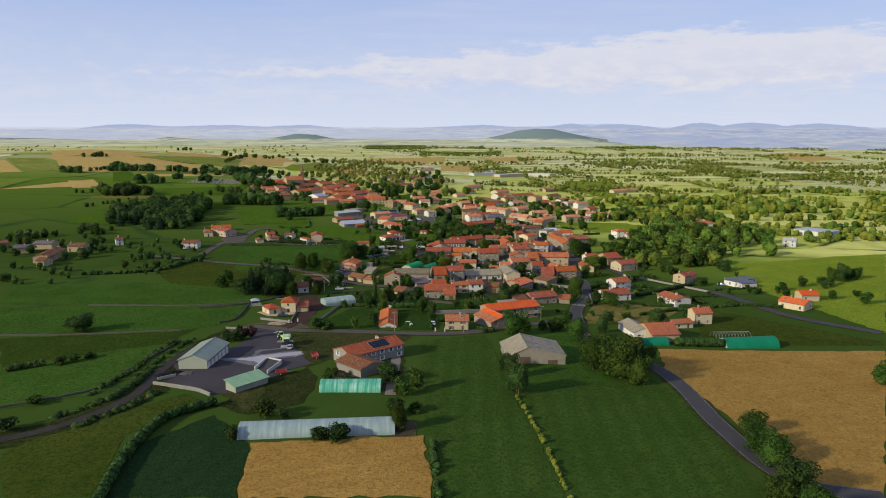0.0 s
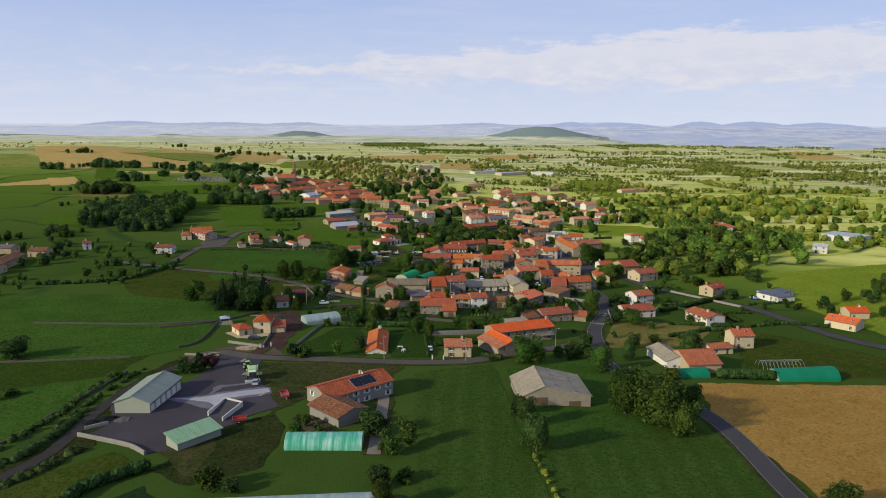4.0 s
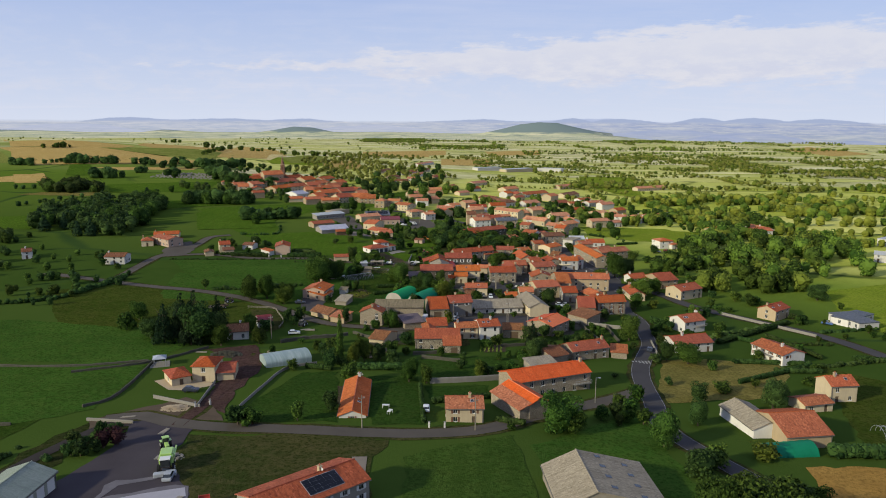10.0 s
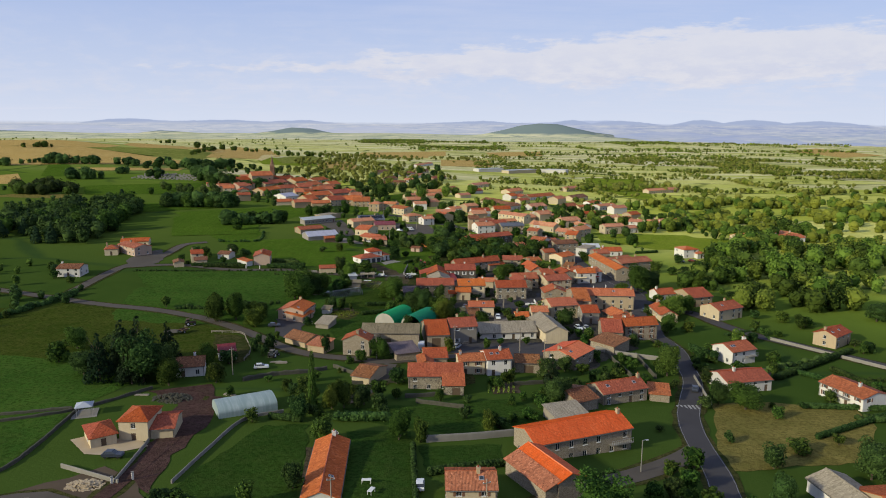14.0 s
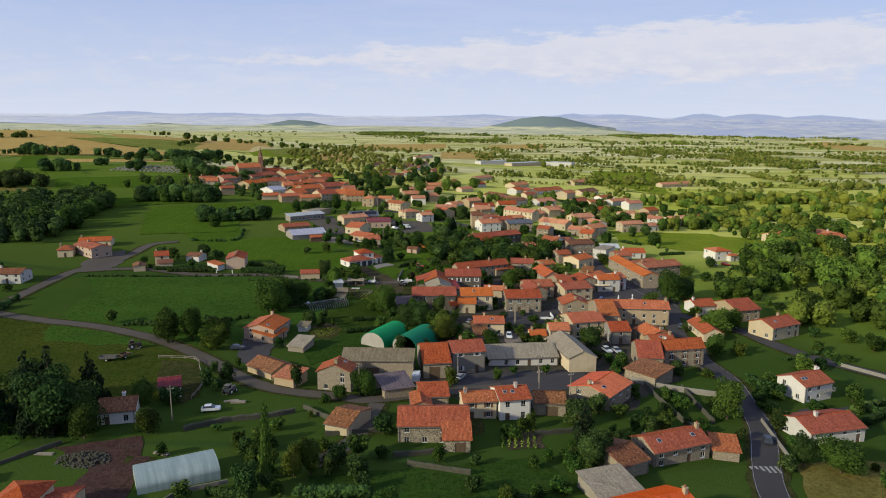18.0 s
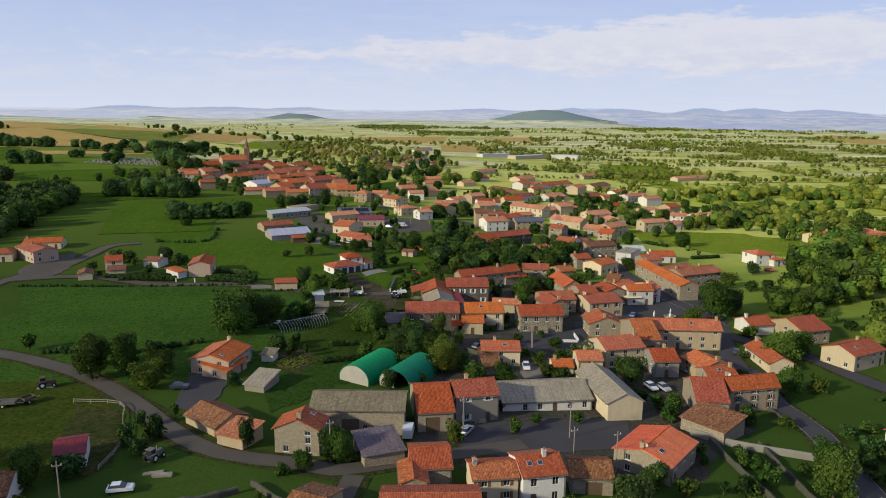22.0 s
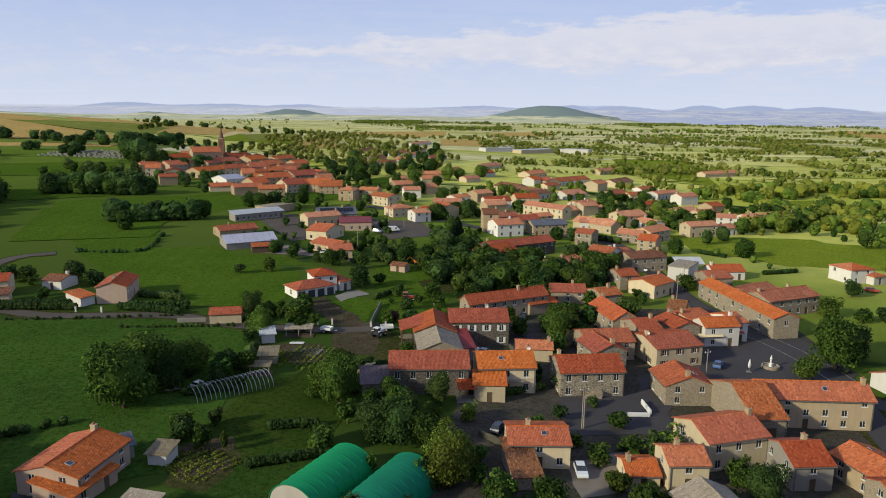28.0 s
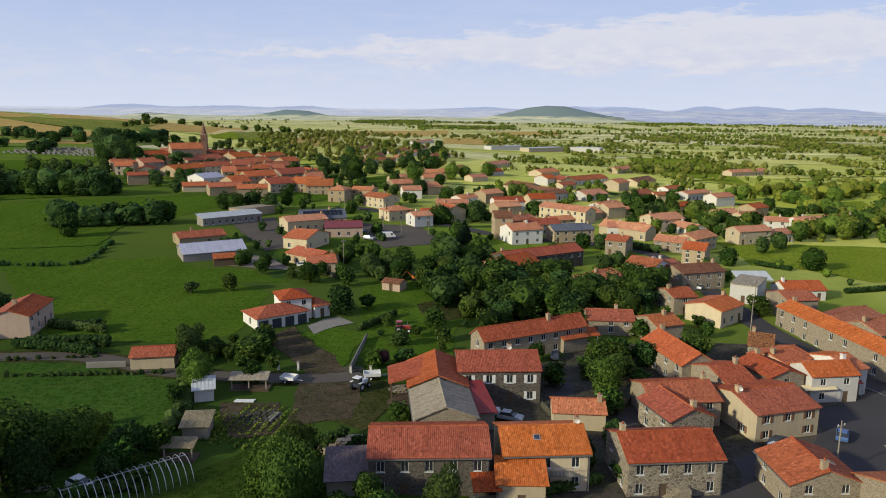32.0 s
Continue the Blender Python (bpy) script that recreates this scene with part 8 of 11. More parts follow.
H = house(28.4, 440.5, 4.9, 12.6, 9.2, 5.29, 1.82, 'roof_red', 'wall_rubble', 2, label='rubble stone house with pale joints and a red roof')
outside_stair(H, 9.2, -2.0)
H = house(7.9, 468.2, 2.7, 13.7, 9.8, 5.82, 1.73, 'roof_red', 'wall_dark_stone', 2, shutters='white_paint', label='dark stone farmhouse with white shutters and red roof')
house(-2.4, 465.0, 93.5, 12.0, 9.3, 4.46, 1.85, 'roof_red', 'wall_dark_stone', 1, into=H, win=0, chimney=0)
H = house(-1.4, 454.0, 96.2, 12.2, 8.9, 4.23, 1.74, 'roof_cement', 'wall_stone', 1, win=0.5, chimney=0, label='barn with grey fibre-cement gable roof', category='barn', name='barn')
H = house(4.3, 457.4, 12.0, 3.0, 9.0, 2.94, 1.28, 'roof_maroon', 'wood_grey', 1, kind='mono', win=0, chimney=0, category='shed', name='lean_to')
H = house(14.7, 411.3, 0.0, 9.5, 8.0, 4.18, 1.08, 'roof_orange', 'wall_cream', 2, label='cream cottage with orange and brown patched roof')
house(11.6, 405.2, 8.0, 4.0, 9.0, 2.21, 1.6, 'roof_brown', 'wall_stone', 1, into=H, kind='mono', chimney=0, win=0)
H = house(46.6, 437.5, 92.5, 8.9, 9.4, 4.23, 1.75, 'roof_red', 'wall_stone', 2)
H = house(29.6, 405.7, 1.6, 4.9, 6.0, 2.06, 1.02, 'roof_orange', 'wall_cream', 1)
H = house(36.0, 405.4, 1.5, 6.0, 6.6, 4.34, 1.25, 'roof_orange', 'wall_cream', 2)
H = house(66.7, 428.4, -3.0, 20.1, 7.5, 5.85, 1.91, 'roof_orange', 'wall_tan', 3, label='tan village house with a wide orange roof', gap=3.0)
house(54.4, 426.1, 3.5, 5.9, 17.5, 5.12, 3.05, 'roof_rust', 'wall_stone', 1, into=H, win=0, barn=1, chimney=0)
H = house(45.1, 413.9, 15.3, 11.0, 9.6, 5.24, 1.79, 'roof_orange', 'wall_cream', 2)
H = house(54.8, 407.5, 3.8, 6.2, 8.7, 4.34, 1.71, 'roof_red', 'wall_grey', 2)
H = house(65.6, 405.9, 107.2, 8.6, 7.9, 3.77, 1.32, 'roof_orange', 'wall_tan', 2)
H = house(65.5, 398.4, 7.4, 7.3, 6.0, 3.84, 1.19, 'roof_red', 'wall_stone', 2)
H = house(49.8, 458.9, 15.9, 11.4, 11.8, 4.74, 1.41, 'roof_red', 'wall_cream', 2, shutters='shutter_brown', label='large cream house with brown shutters and a red roof', gap=3)
H = house(34.6, 454.6, 105.7, 9.0, 7.2, 4.34, 1.53, 'roof_red', 'wall_rubble', 2)
H = house(36.5, 461.1, 6.5, 11.2, 9.6, 4.38, 1.45, 'roof_red', 'wall_stone', 2)
H = house(46.9, 468.1, 17.0, 5.8, 10.0, 4.87, 1.56, 'roof_red', 'wall_stone', 2)
H = house(56.6, 471.5, 105.0, 9.0, 6.9, 4.7, 1.14, 'roof_red', 'wall_stone', 2)
H = house(42.8, 479.2, 102.1, 14.9, 6.8, 4.66, 1.96, 'roof_orange', 'wall_stone', 2, label='white house with a bright orange tile roof')
H = house(62.0, 478.7, 34.0, 8.2, 8.0, 4.35, 1.08, 'roof_orange', 'wall_cream', 2)
H = house(65.7, 470.5, 7.5, 8.7, 6.4, 5.06, 1.41, 'roof_orange', 'wall_white', 2, label='white cafe-like house with awning on the square', gap=3)
house(70.4, 474.7, 20.0, 4.0, 9.0, 5.04, 1.2, 'roof_orange', 'wall_white', 2, into=H, chimney=0)
H = house(61.9, 487.0, -25.0, 4.4, 9.0, 4.35, 1.32, 'roof_brown', 'wall_stone', 2)
H = house(81.8, 492.4, 98.3, 37.4, 6.8, 5.39, 1.22, 'roof_orange', 'wall_stone', 2, label='very long stone row house with a gabled end on the square', gap=4)
H = house(89.4, 505.4, 34.0, 14.4, 9.0, 4.0, 1.32, 'roof_rust', 'wall_stone', 1, win=0, chimney=0)
H = house(83.2, 519.0, 9.0, 7.7, 9.0, 4.87, 1.32, 'roof_red', 'wall_stone', 2, chimney=0)
H = house(94.2, 498.1, 23.0, 18.6, 10.0, 4.87, 1.56, 'roof_rust', 'wall_stone', 2, chimney=2)
H = house(44.9, 498.5, 20.0, 6.4, 8.0, 4.35, 1.2, 'roof_rust', 'wall_stone', 2, chimney=1)
H = house(16.1, 488.5, 26.7, 24.2, 5.3, 4.85, 1.80, 'roof_red', 'wall_stone', 2, label='long stone house with a red tile roof in gardens')
H = house(35.4, 503.7, -4.8, 9.9, 7.4, 3.47, 1.37, 'roof_red', 'wall_stone', 2)
H = house(24.1, 491.7, 27.0, 5.8, 6.0, 2.94, 0.84, 'roof_red', 'wall_stone', 1, win=0, chimney=0, category='shed', name='shed')

# ---------------------------------------------------------------- the upper village
H = house(18.2, 552.5, 44.0, 12.8, 10.0, 4.0, 1.8, 'roof_red', 'wall_stone', 1, win=0, chimney=0)
H = house(27.3, 562.4, 30.9, 28.1, 8.5, 4.78, 1.53, 'roof_red', 'wall_dark_stone', 2)
H = house(26.1, 602.1, 20.7, 11.9, 10.3, 5.18, 1.68, 'roof_hazed', 'wall_white', 2)
H = house(19.9, 610.7, 2.9, 6.5, 10.0, 7.96, 1.68, 'roof_brown', 'wall_tan', 3)
H = house(26.6, 627.5, 40.0, 14.8, 9.0, 4.35, 1.2, 'roof_rust', 'wall_tan', 2)
H = house(44.2, 606.4, 15.0, 15.5, 8.1, 4.66, 1.58, 'roof_slate', 'wall_tan', 2, gap=2.8)
H = house(51.0, 653.4, -46.3, 24.4, 7.2, 5.38, 1.50, 'roof_hazed', 'wall_cream', 2, gap=3)
H = house(44.7, 632.8, 24.0, 10.3, 7.0, 3.83, 1.08, 'roof_hazed', 'wall_cream', 2)
H = house(68.1, 619.9, -11.0, 14.0, 9.0, 3.83, 1.32, 'roof_hazed', 'wall_white', 1)
H = house(68.0, 617.6, -45.3, 19.8, 7.5, 3.80, 1.80, 'roof_hazed', 'wall_cream', 1)
H = house(79.1, 574.1, -30.2, 6.9, 9.2, 5.08, 1.60, 'roof_orange', 'wall_tan', 3)
H = house(55.2, 545.4, -38.0, 8.6, 9.0, 6.22, 1.32, 'roof_rust', 'wall_white', 3, gap=2.8)
H = house(60.7, 548.6, 20.0, 7.5, 9.0, 5.04, 1.32, 'roof_rust', 'wall_white', 2)
H = house(40.5, 539.2, 42.0, 11.4, 8.0, 3.68, 1.2, 'roof_orange', 'wall_tan', 1)
H = house(67.9, 544.7, 18.0, 13.6, 10.0, 5.04, 1.32, 'roof_brown', 'wall_stone', 2)
H = house(92.9, 535.2, 3.6, 10.8, 7.6, 2.88, 1.57, 'roof_orange', 'wall_white', 1)
H = house(62.4, 513.3, 41.0, 10.3, 9.0, 4.0, 1.2, 'roof_orange', 'wall_cream', 1)
H = house(55.8, 521.3, 13.0, 6.1, 9.0, 4.35, 1.2, 'roof_rust', 'wall_stone', 2)
H = house(57.2, 585.5, -31.0, 6.9, 8.0, 5.04, 1.2, 'roof_red', 'wall_stone', 2)
H = house(26.5, 670.1, -6.0, 10.5, 8.0, 4.35, 1.2, 'roof_hazed', 'wall_white', 2)
H = house(7.9, 681.4, 43.0, 11.0, 7.0, 5.04, 1.2, 'roof_hazed', 'wall_white', 2)
H = house(2.0, 665.2, -1.0, 14.0, 9.0, 4.87, 1.2, 'roof_hazed', 'wall_cream', 2)
H = house(54.3, 721.3, 32.0, 14.4, 9.0, 3.68, 1.2, 'roof_brown', 'wall_white', 1)
H = house(74.3, 683.1, 39.0, 14.7, 8.0, 3.68, 1.2, 'roof_hazed', 'wall_white', 1)
H = house(84.4, 677.0, 23.0, 15.1, 6.0, 2.76, 0.84, 'roof_hazed', 'wall_cream', 1)
H = house(134.3, 639.4, -20.0, 8.6, 8.0, 4.35, 1.2, 'roof_hazed', 'wall_white', 2)
H = house(123.2, 615.6, 24.0, 10.4, 8.0, 3.31, 1.2, 'roof_hazed', 'wall_white', 1)
H = house(153.4, 651.0, 20.0, 17.3, 9.0, 3.13, 1.32, 'roof_hazed', 'wall_white', 1)
H = house(130.2, 658.8, 29.0, 12.1, 8.0, 3.68, 1.2, 'roof_hazed', 'wall_cream', 1)
H = house(122.7, 665.9, 28.0, 13.6, 8.0, 3.68, 1.2, 'roof_hazed', 'wall_cream', 1)
H = house(134.8, 740.3, 33.0, 19.0, 9.0, 3.68, 1.2, 'roof_hazed', 'wall_white', 1)
H = house(129.3, 761.4, 34.0, 14.2, 8.0, 3.68, 1.2, 'roof_rust', 'wall_white', 1)
H = house(77.4, 593.6, -36.1, 10.1, 7.3, 3.59, 1.43, 'roof_hazed', 'wall_stone', 2)
H = house(115.8, 733.5, 22.0, 12.3, 8.0, 3.13, 1.2, 'roof_rust', 'wall_cream', 1)
H = house(-21.4, 642.3, 33.0, 11.2, 9.0, 4.35, 1.44, 'roof_hazed', 'wall_cream', 2, kind='hip')
H = house(-11.3, 630.0, 29.0, 8.0, 8.0, 4.35, 1.2, 'roof_hazed', 'wall_white', 2)
H = house(-30.7, 675.4, -42.0, 14.4, 10.0, 5.04, 1.3, 'roof_rust', 'wall_cream', 2)
H = house(-40.6, 697.3, -16.0, 10.9, 9.0, 5.04, 1.2, 'roof_hazed', 'wall_tan', 2)
H = house(-51.4, 688.3, -11.0, 8.2, 10.0, 5.88, 1.73, 'roof_hazed', 'wall_tan', 2, kind='hip')
H = house(-54.2, 614.8, 31.0, 15.5, 10.0, 4.0, 1.32, 'roof_hazed', 'wall_cream', 1)
H = house(-38.0, 606.1, 9.0, 13.3, 12.0, 3.65, 1.4, 'roof_maroon', 'wall_pink', 1, chimney=0)
H = house(-47.2, 584.1, -21.0, 8.9, 14.0, 3.83, 1.82, 'roof_orange', 'wall_cream', 1)
H = house(-40.7, 559.6, -40.0, 13.6, 9.0, 3.13, 1.32, 'roof_orange', 'wall_tan', 1)
H = house(-37.0, 552.1, 16.0, 8.1, 9.0, 2.94, 1.32, 'roof_orange', 'wall_cream', 1)
H = house(-83.0, 584.5, 33.0, 15.0, 10.0, 2.94, 1.3, 'roof_rust', 'wall_tan', 1)
H = house(-65.8, 555.1, 20.0, 6.0, 5.0, 2.39, 0.84, 'roof_rust', 'wood_dark', 1, win=0, chimney=0)
H = house(-14.3, 532.4, -23.0, 5.2, 4.0, 2.21, 0.6, 'roof_brown', 'wall_pink', 1, chimney=0, win=0.5)
H = house(-38.3, 502.4, 37.0, 11.8, 8.0, 2.76, 1.44, 'roof_red', 'wall_white', 1, kind='hip', gates=4, door='car_dark', label='modern white villa with red hipped roofs and two garages', chimney=0)
house(-35.8, 508.3, 24.0, 6.8, 8.0, 4.87, 1.3, 'roof_red', 'wall_white', 2, into=H, kind='hip', chimney=0)
house(-30.9, 509.7, 37.0, 3.7, 7.0, 2.76, 1.01, 'roof_red', 'wall_white', 1, into=H, kind='hip', chimney=0)
H = house(-54.1, 475.7, 11.0, 7.5, 6.0, 2.58, 0.84, 'roof_red', 'wall_cream', 1, win=0, chimney=0, label='small cream garage with a red tile roof beside the lane', category='garage', name='garage')
H = house(-88.9, 493.5, 100.0, 13.0, 7.6, 4.52, 1.26, 'roof_red', 'wall_pink', 2, label='pinkish house with a red tile gable roof behind a hedge')
house(-95.7, 486.3, 62.0, 4.0, 6.0, 2.39, 0.8, 'roof_orange', 'wall_white', 1, into=H, kind='mono', win=0, gates=1, door='white_paint', chimney=0)
H = house(-121.7, 494.4, 22.0, 5.6, 9.0, 4.35, 1.2, 'roof_red', 'wall_cream', 2)
house(-116.9, 485.7, 21.0, 5.6, 4.0, 2.58, 0.8, 'roof_brown', 'wall_cream', 1, into=H, kind='mono', win=0, chimney=0)
H = house(-109.7, 502.8, -10.0, 6.0, 7.0, 2.58, 0.96, 'roof_brown', 'wall_white', 1)
H = house(-126.3, 482.1, 113.0, 7.0, 4.5, 2.21, 0.72, 'roof_brown', 'wall_cream', 1, win=0, chimney=0, category='garage', name='garage')
H = house(-167.8, 531.5, 14.0, 14.2, 9.0, 2.94, 1.2, 'roof_orange', 'wall_cream', 1, label='cream bungalow with a bright orange roof')
H = house(-169.8, 507.8, 18.0, 6.2, 9.0, 3.31, 1.44, 'roof_rust', 'wall_cream', 1, kind='hip')
house(-159.4, 510.5, -40.0, 17.7, 9.0, 4.35, 1.2, 'roof_rust', 'wall_pink', 2, into=H)
H = house(-165.3, 459.4, 4.0, 9.9, 9.0, 3.83, 1.2, 'roof_brown', 'wall_white', 2, label='white house with a brown roof above the pasture')
H = house(-216.7, 468.7, 28.0, 4.6, 8.0, 3.83, 1.2, 'roof_brown', 'wall_white', 2)
H = house(-264.2, 438.8, 25.0, 9.2, 9.0, 3.68, 1.2, 'roof_purple', 'wall_tan', 1)
H = house(-257.6, 453.8, 1.0, 12.0, 9.0, 3.68, 1.2, 'roof_purple', 'wall_tan', 1)
H = house(-235.6, 418.4, 99.0, 27.7, 9.0, 3.68, 1.2, 'roof_brown', 'wall_tan', 1)
H = house(-232.5, 446.1, 2.0, 10.0, 9.0, 3.68, 1.2, 'roof_brown', 'wall_tan', 1)
H = house(-227.8, 398.0, 1.0, 4.8, 9.0, 3.68, 1.2, 'roof_brown', 'wall_tan', 1)
H = house(-286.8, 454.5, 34.0, 7.3, 9.0, 3.68, 1.2, 'roof_brown', 'wall_tan', 1)
H = house(-72.8, 565.4, 28.2, 18.4, 12.3, 2.58, 2.00, 'roof_lilac', 'wall_grey', 1, win=0, chimney=0, label='low industrial shed with a pale lilac-grey roof', category='shed', name='shed')
H = house(-84.1, 622.1, 40.0, 23.4, 6.2, 3.13, 0.98, 'roof_white', 'wall_grey', 1, chimney=0, label='long workshop with a white flat roof and glass front', category='workshop', name='workshop', gap=2.4, kind='mono')
H = house(-80.1, 644.5, 56.0, 20.6, 8.0, 3.13, 0.6, 'roof_cement', 'wall_tan', 1, kind='flat', win=0, chimney=0, category='shed', name='shed')
H = house(-129.6, 732.6, 50.0, 12.7, 16.0, 3.65, 2.08, 'roof_lilac', 'wall_white', 1, win=0.5, chimney=0, label='white hall with a pale blue-grey roof below the church', category='hall', name='hall')
H = house(-7.4, 646.4, 12.0, 7.0, 7.0, 4.0, 0.5, 'roof_orange', 'wall_red', 1, kind='flat', chimney=0, label='red painted garage with a flat roof', category='garage', name='garage')
H = house(78.5, 532.7, -34.0, 6.5, 12.0, 4.79, 0.4, 'roof_cement', 'wall_white', 1, kind='flat', chimney=0, label='modern white pavilion with open terrace on the street', category='pavilion', name='pavilion')
H = house(134.2, 533.7, 16.0, 9.0, 9.0, 4.7, 1.3, 'roof_orange', 'wall_white', 2, label='white modern villa with orange hipped roofs', kind='hip', chimney=0)
house(139.6, 531.7, 22.0, 5.6, 7.0, 2.76, 0.86, 'roof_orange', 'wall_white', 1, into=H, kind='hip', chimney=0)
H = house(220.1, 599.6, -75.0, 24.3, 10.0, 3.13, 1.3, 'roof_hazed', 'wall_white', 1)
H = house(186.2, 584.9, 27.0, 12.9, 8.0, 4.0, 1.2, 'roof_orange', 'wall_cream', 2)
H = house(146.1, 637.3, -34.0, 9.7, 8.0, 3.68, 1.2, 'roof_hazed', 'wall_white', 1)
H = house(168.6, 658.0, 22.0, 17.7, 8.0, 3.13, 1.2, 'roof_hazed', 'wall_white', 1)
H = house(288.1, 541.2, -53.0, 25.1, 20.0, 4.35, 1.0, 'roof_white', 'wall_white', 1, kind='flat', chimney=0, win=0, label='long white farm building with a pale roof', category='shed', name='shed')
H = house(244.8, 493.6, -33.0, 8.5, 9.0, 4.35, 1.2, 'roof_white', 'wall_white', 2)
H = house(213.0, 582.6, 12.0, 17.9, 10.0, 3.68, 1.44, 'roof_orange', 'wall_white', 1)

# ---------------------------------------------------------------- the old village round the church
H = house(-208.3, 825.2, 26.0, 9.6, 13.4, 5.0, 2.5, 'roof_orange', 'wall_tan', 2, win=0.5)
H = house(-192.0, 816.4, 54.0, 17.1, 13.1, 5.3, 2.5, 'roof_red', 'wall_tan', 2, win=0.5)
H = house(-151.8, 764.2, 64.0, 27.1, 11.8, 4.3, 2.2, 'roof_orange', 'wall_tan', 2, win=0.5)
H = house(-160.6, 813.7, 58.0, 29.2, 13.9, 4.2, 2.6, 'roof_red', 'wall_tan', 2, win=0.5)
H = house(-140.4, 779.4, 45.0, 17.5, 12.0, 4.5, 2.3, 'roof_red', 'wall_cream', 2, win=0.5)
H = house(-126.0, 789.2, 25.0, 13.1, 14.6, 5.1, 2.8, 'roof_red', 'wall_tan', 2, win=0.5)
H = house(-124.3, 815.0, 67.0, 18.6, 12.8, 4.4, 2.4, 'roof_orange', 'wall_tan', 2, win=0.5)
H = house(-107.5, 799.1, 49.0, 18.3, 12.9, 4.2, 2.4, 'roof_rust', 'wall_tan', 2, win=0.5)
H = house(-91.3, 761.5, 42.0, 17.6, 14.1, 4.4, 2.7, 'roof_red', 'wall_stone', 2, win=0.5)
H = house(-102.8, 736.5, 39.0, 17.1, 12.8, 5.3, 2.4, 'roof_orange', 'wall_tan', 2, win=0.5)
H = house(-141.4, 833.3, 60.0, 17.5, 14.6, 5.2, 2.8, 'roof_orange', 'wall_tan', 2, win=0.5)
H = house(-157.5, 847.1, 59.0, 20.4, 12.8, 5.1, 2.4, 'roof_red', 'wall_stone', 2, win=0.5)
H = house(-126.2, 857.1, 68.0, 25.1, 11.4, 4.4, 2.2, 'roof_orange', 'wall_cream', 2, win=0.5)
H = house(-71.9, 718.1, -3.0, 13.8, 14.0, 4.8, 2.7, 'roof_orange', 'wall_tan', 2, win=0.5)
H = house(-87.1, 712.2, 39.0, 13.0, 13.8, 4.9, 2.6, 'roof_red', 'wall_cream', 2, win=0.5)
H = house(-65.1, 714.1, 7.0, 13.2, 14.2, 4.5, 2.7, 'roof_rust', 'wall_tan', 2, win=0.5)
H = house(-183.9, 756.3, 19.0, 9.1, 11.5, 5.2, 2.2, 'roof_orange', 'wall_cream', 2, win=0.5)
H = house(-196.8, 788.4, 56.0, 11.9, 12.9, 4.5, 2.4, 'roof_orange', 'wall_pink', 2, win=0.5)
H = house(-178.8, 777.1, 52.0, 13.2, 13.0, 5.1, 2.5, 'roof_orange', 'wall_pink', 2, win=0.5)
H = house(-108.0, 713.1, 46.0, 9.9, 14.4, 4.7, 2.7, 'roof_orange', 'wall_tan', 2, win=0.5)
H = house(-73.7, 742.3, 20.0, 9.5, 14.4, 4.7, 2.7, 'roof_rust', 'wall_stone', 2, win=0.5)
H = house(-106.0, 822.1, 49.0, 12.0, 12.4, 5.1, 2.4, 'roof_orange', 'wall_tan', 2, win=0.5)
H = house(-112.7, 774.1, 41.0, 10.5, 11.4, 4.7, 2.2, 'roof_orange', 'wall_pink', 2, win=0.5)
H = house(-122.4, 749.4, 21.0, 7.6, 13.1, 5.3, 2.5, 'roof_orange', 'wall_tan', 2, win=0.5)
H = house(-174.0, 826.9, 31.0, 19.9, 12.0, 9.5, 3.5, 'roof_orange', 'wall_tan', 2, label='stone church nave with an orange tile roof', category='church', name='church', chimney=0, gap=5)
steeple(-166.5, 842.1, 26.5)
H = house(-48.9, 624.5, 15.0, 17.4, 12.5, 3.7, 2.4, 'roof_slate', 'wall_tan', 2, gap=3, label='tan hall with solar panels along its dark roof')
solar_panels(H, 17.4, 12.5, 3.7, 2.4, -7.5, 7.5, 0.25, 0.85, 10, 3)
H = house(-45.6, 891.3, -6.0, 13.0, 9.0, 3.3, 1.7, 'roof_brown', 'wall_tan', 1, win=0.5, chimney=0)
H = house(-47.7, 1024.0, 65.0, 43.5, 9.0, 3.3, 1.7, 'roof_rust', 'wall_white', 1, win=0.5, chimney=0)
H = house(-30.2, 1086.5, 71.0, 40.1, 9.0, 3.3, 1.7, 'roof_brown', 'wall_cream', 1, win=0.5, chimney=0)
H = house(-8.0, 985.3, 68.0, 38.9, 9.0, 3.3, 1.7, 'roof_rust', 'wall_tan', 1, win=0.5, chimney=0)
H = house(-78.3, 1029.3, 73.0, 36.5, 9.0, 3.3, 1.7, 'roof_brown', 'wall_cream', 1, win=0.5, chimney=0)
H = house(53.5, 732.1, -46.0, 20.4, 11.2, 3.2, 2.1, 'roof_brown', 'wall_white', 1, win=0.5, chimney=0)
H = house(42.8, 754.5, -55.0, 20.9, 11.2, 3.2, 2.1, 'roof_brown', 'wall_cream', 1, win=0.5, chimney=0)
H = house(89.3, 810.6, 38.0, 32.3, 11.2, 3.2, 2.1, 'roof_rust', 'wall_white', 1, win=0.5, chimney=0)
H = house(68.5, 852.1, 46.0, 21.5, 11.2, 3.2, 2.1, 'roof_hazed', 'wall_cream', 1, win=0.5, chimney=0)
H = house(133.7, 899.0, 43.0, 22.2, 9.0, 3.3, 1.7, 'roof_hazed', 'wall_cream', 1, win=0.5, chimney=0)
H = house(75.4, 727.4, 39.0, 17.2, 11.2, 3.2, 2.1, 'roof_hazed', 'wall_white', 1, win=0.5, chimney=0)
H = house(229.8, 898.5, 28.0, 41.2, 9.0, 3.3, 1.7, 'roof_hazed', 'wall_cream', 1, win=0.5, chimney=0)
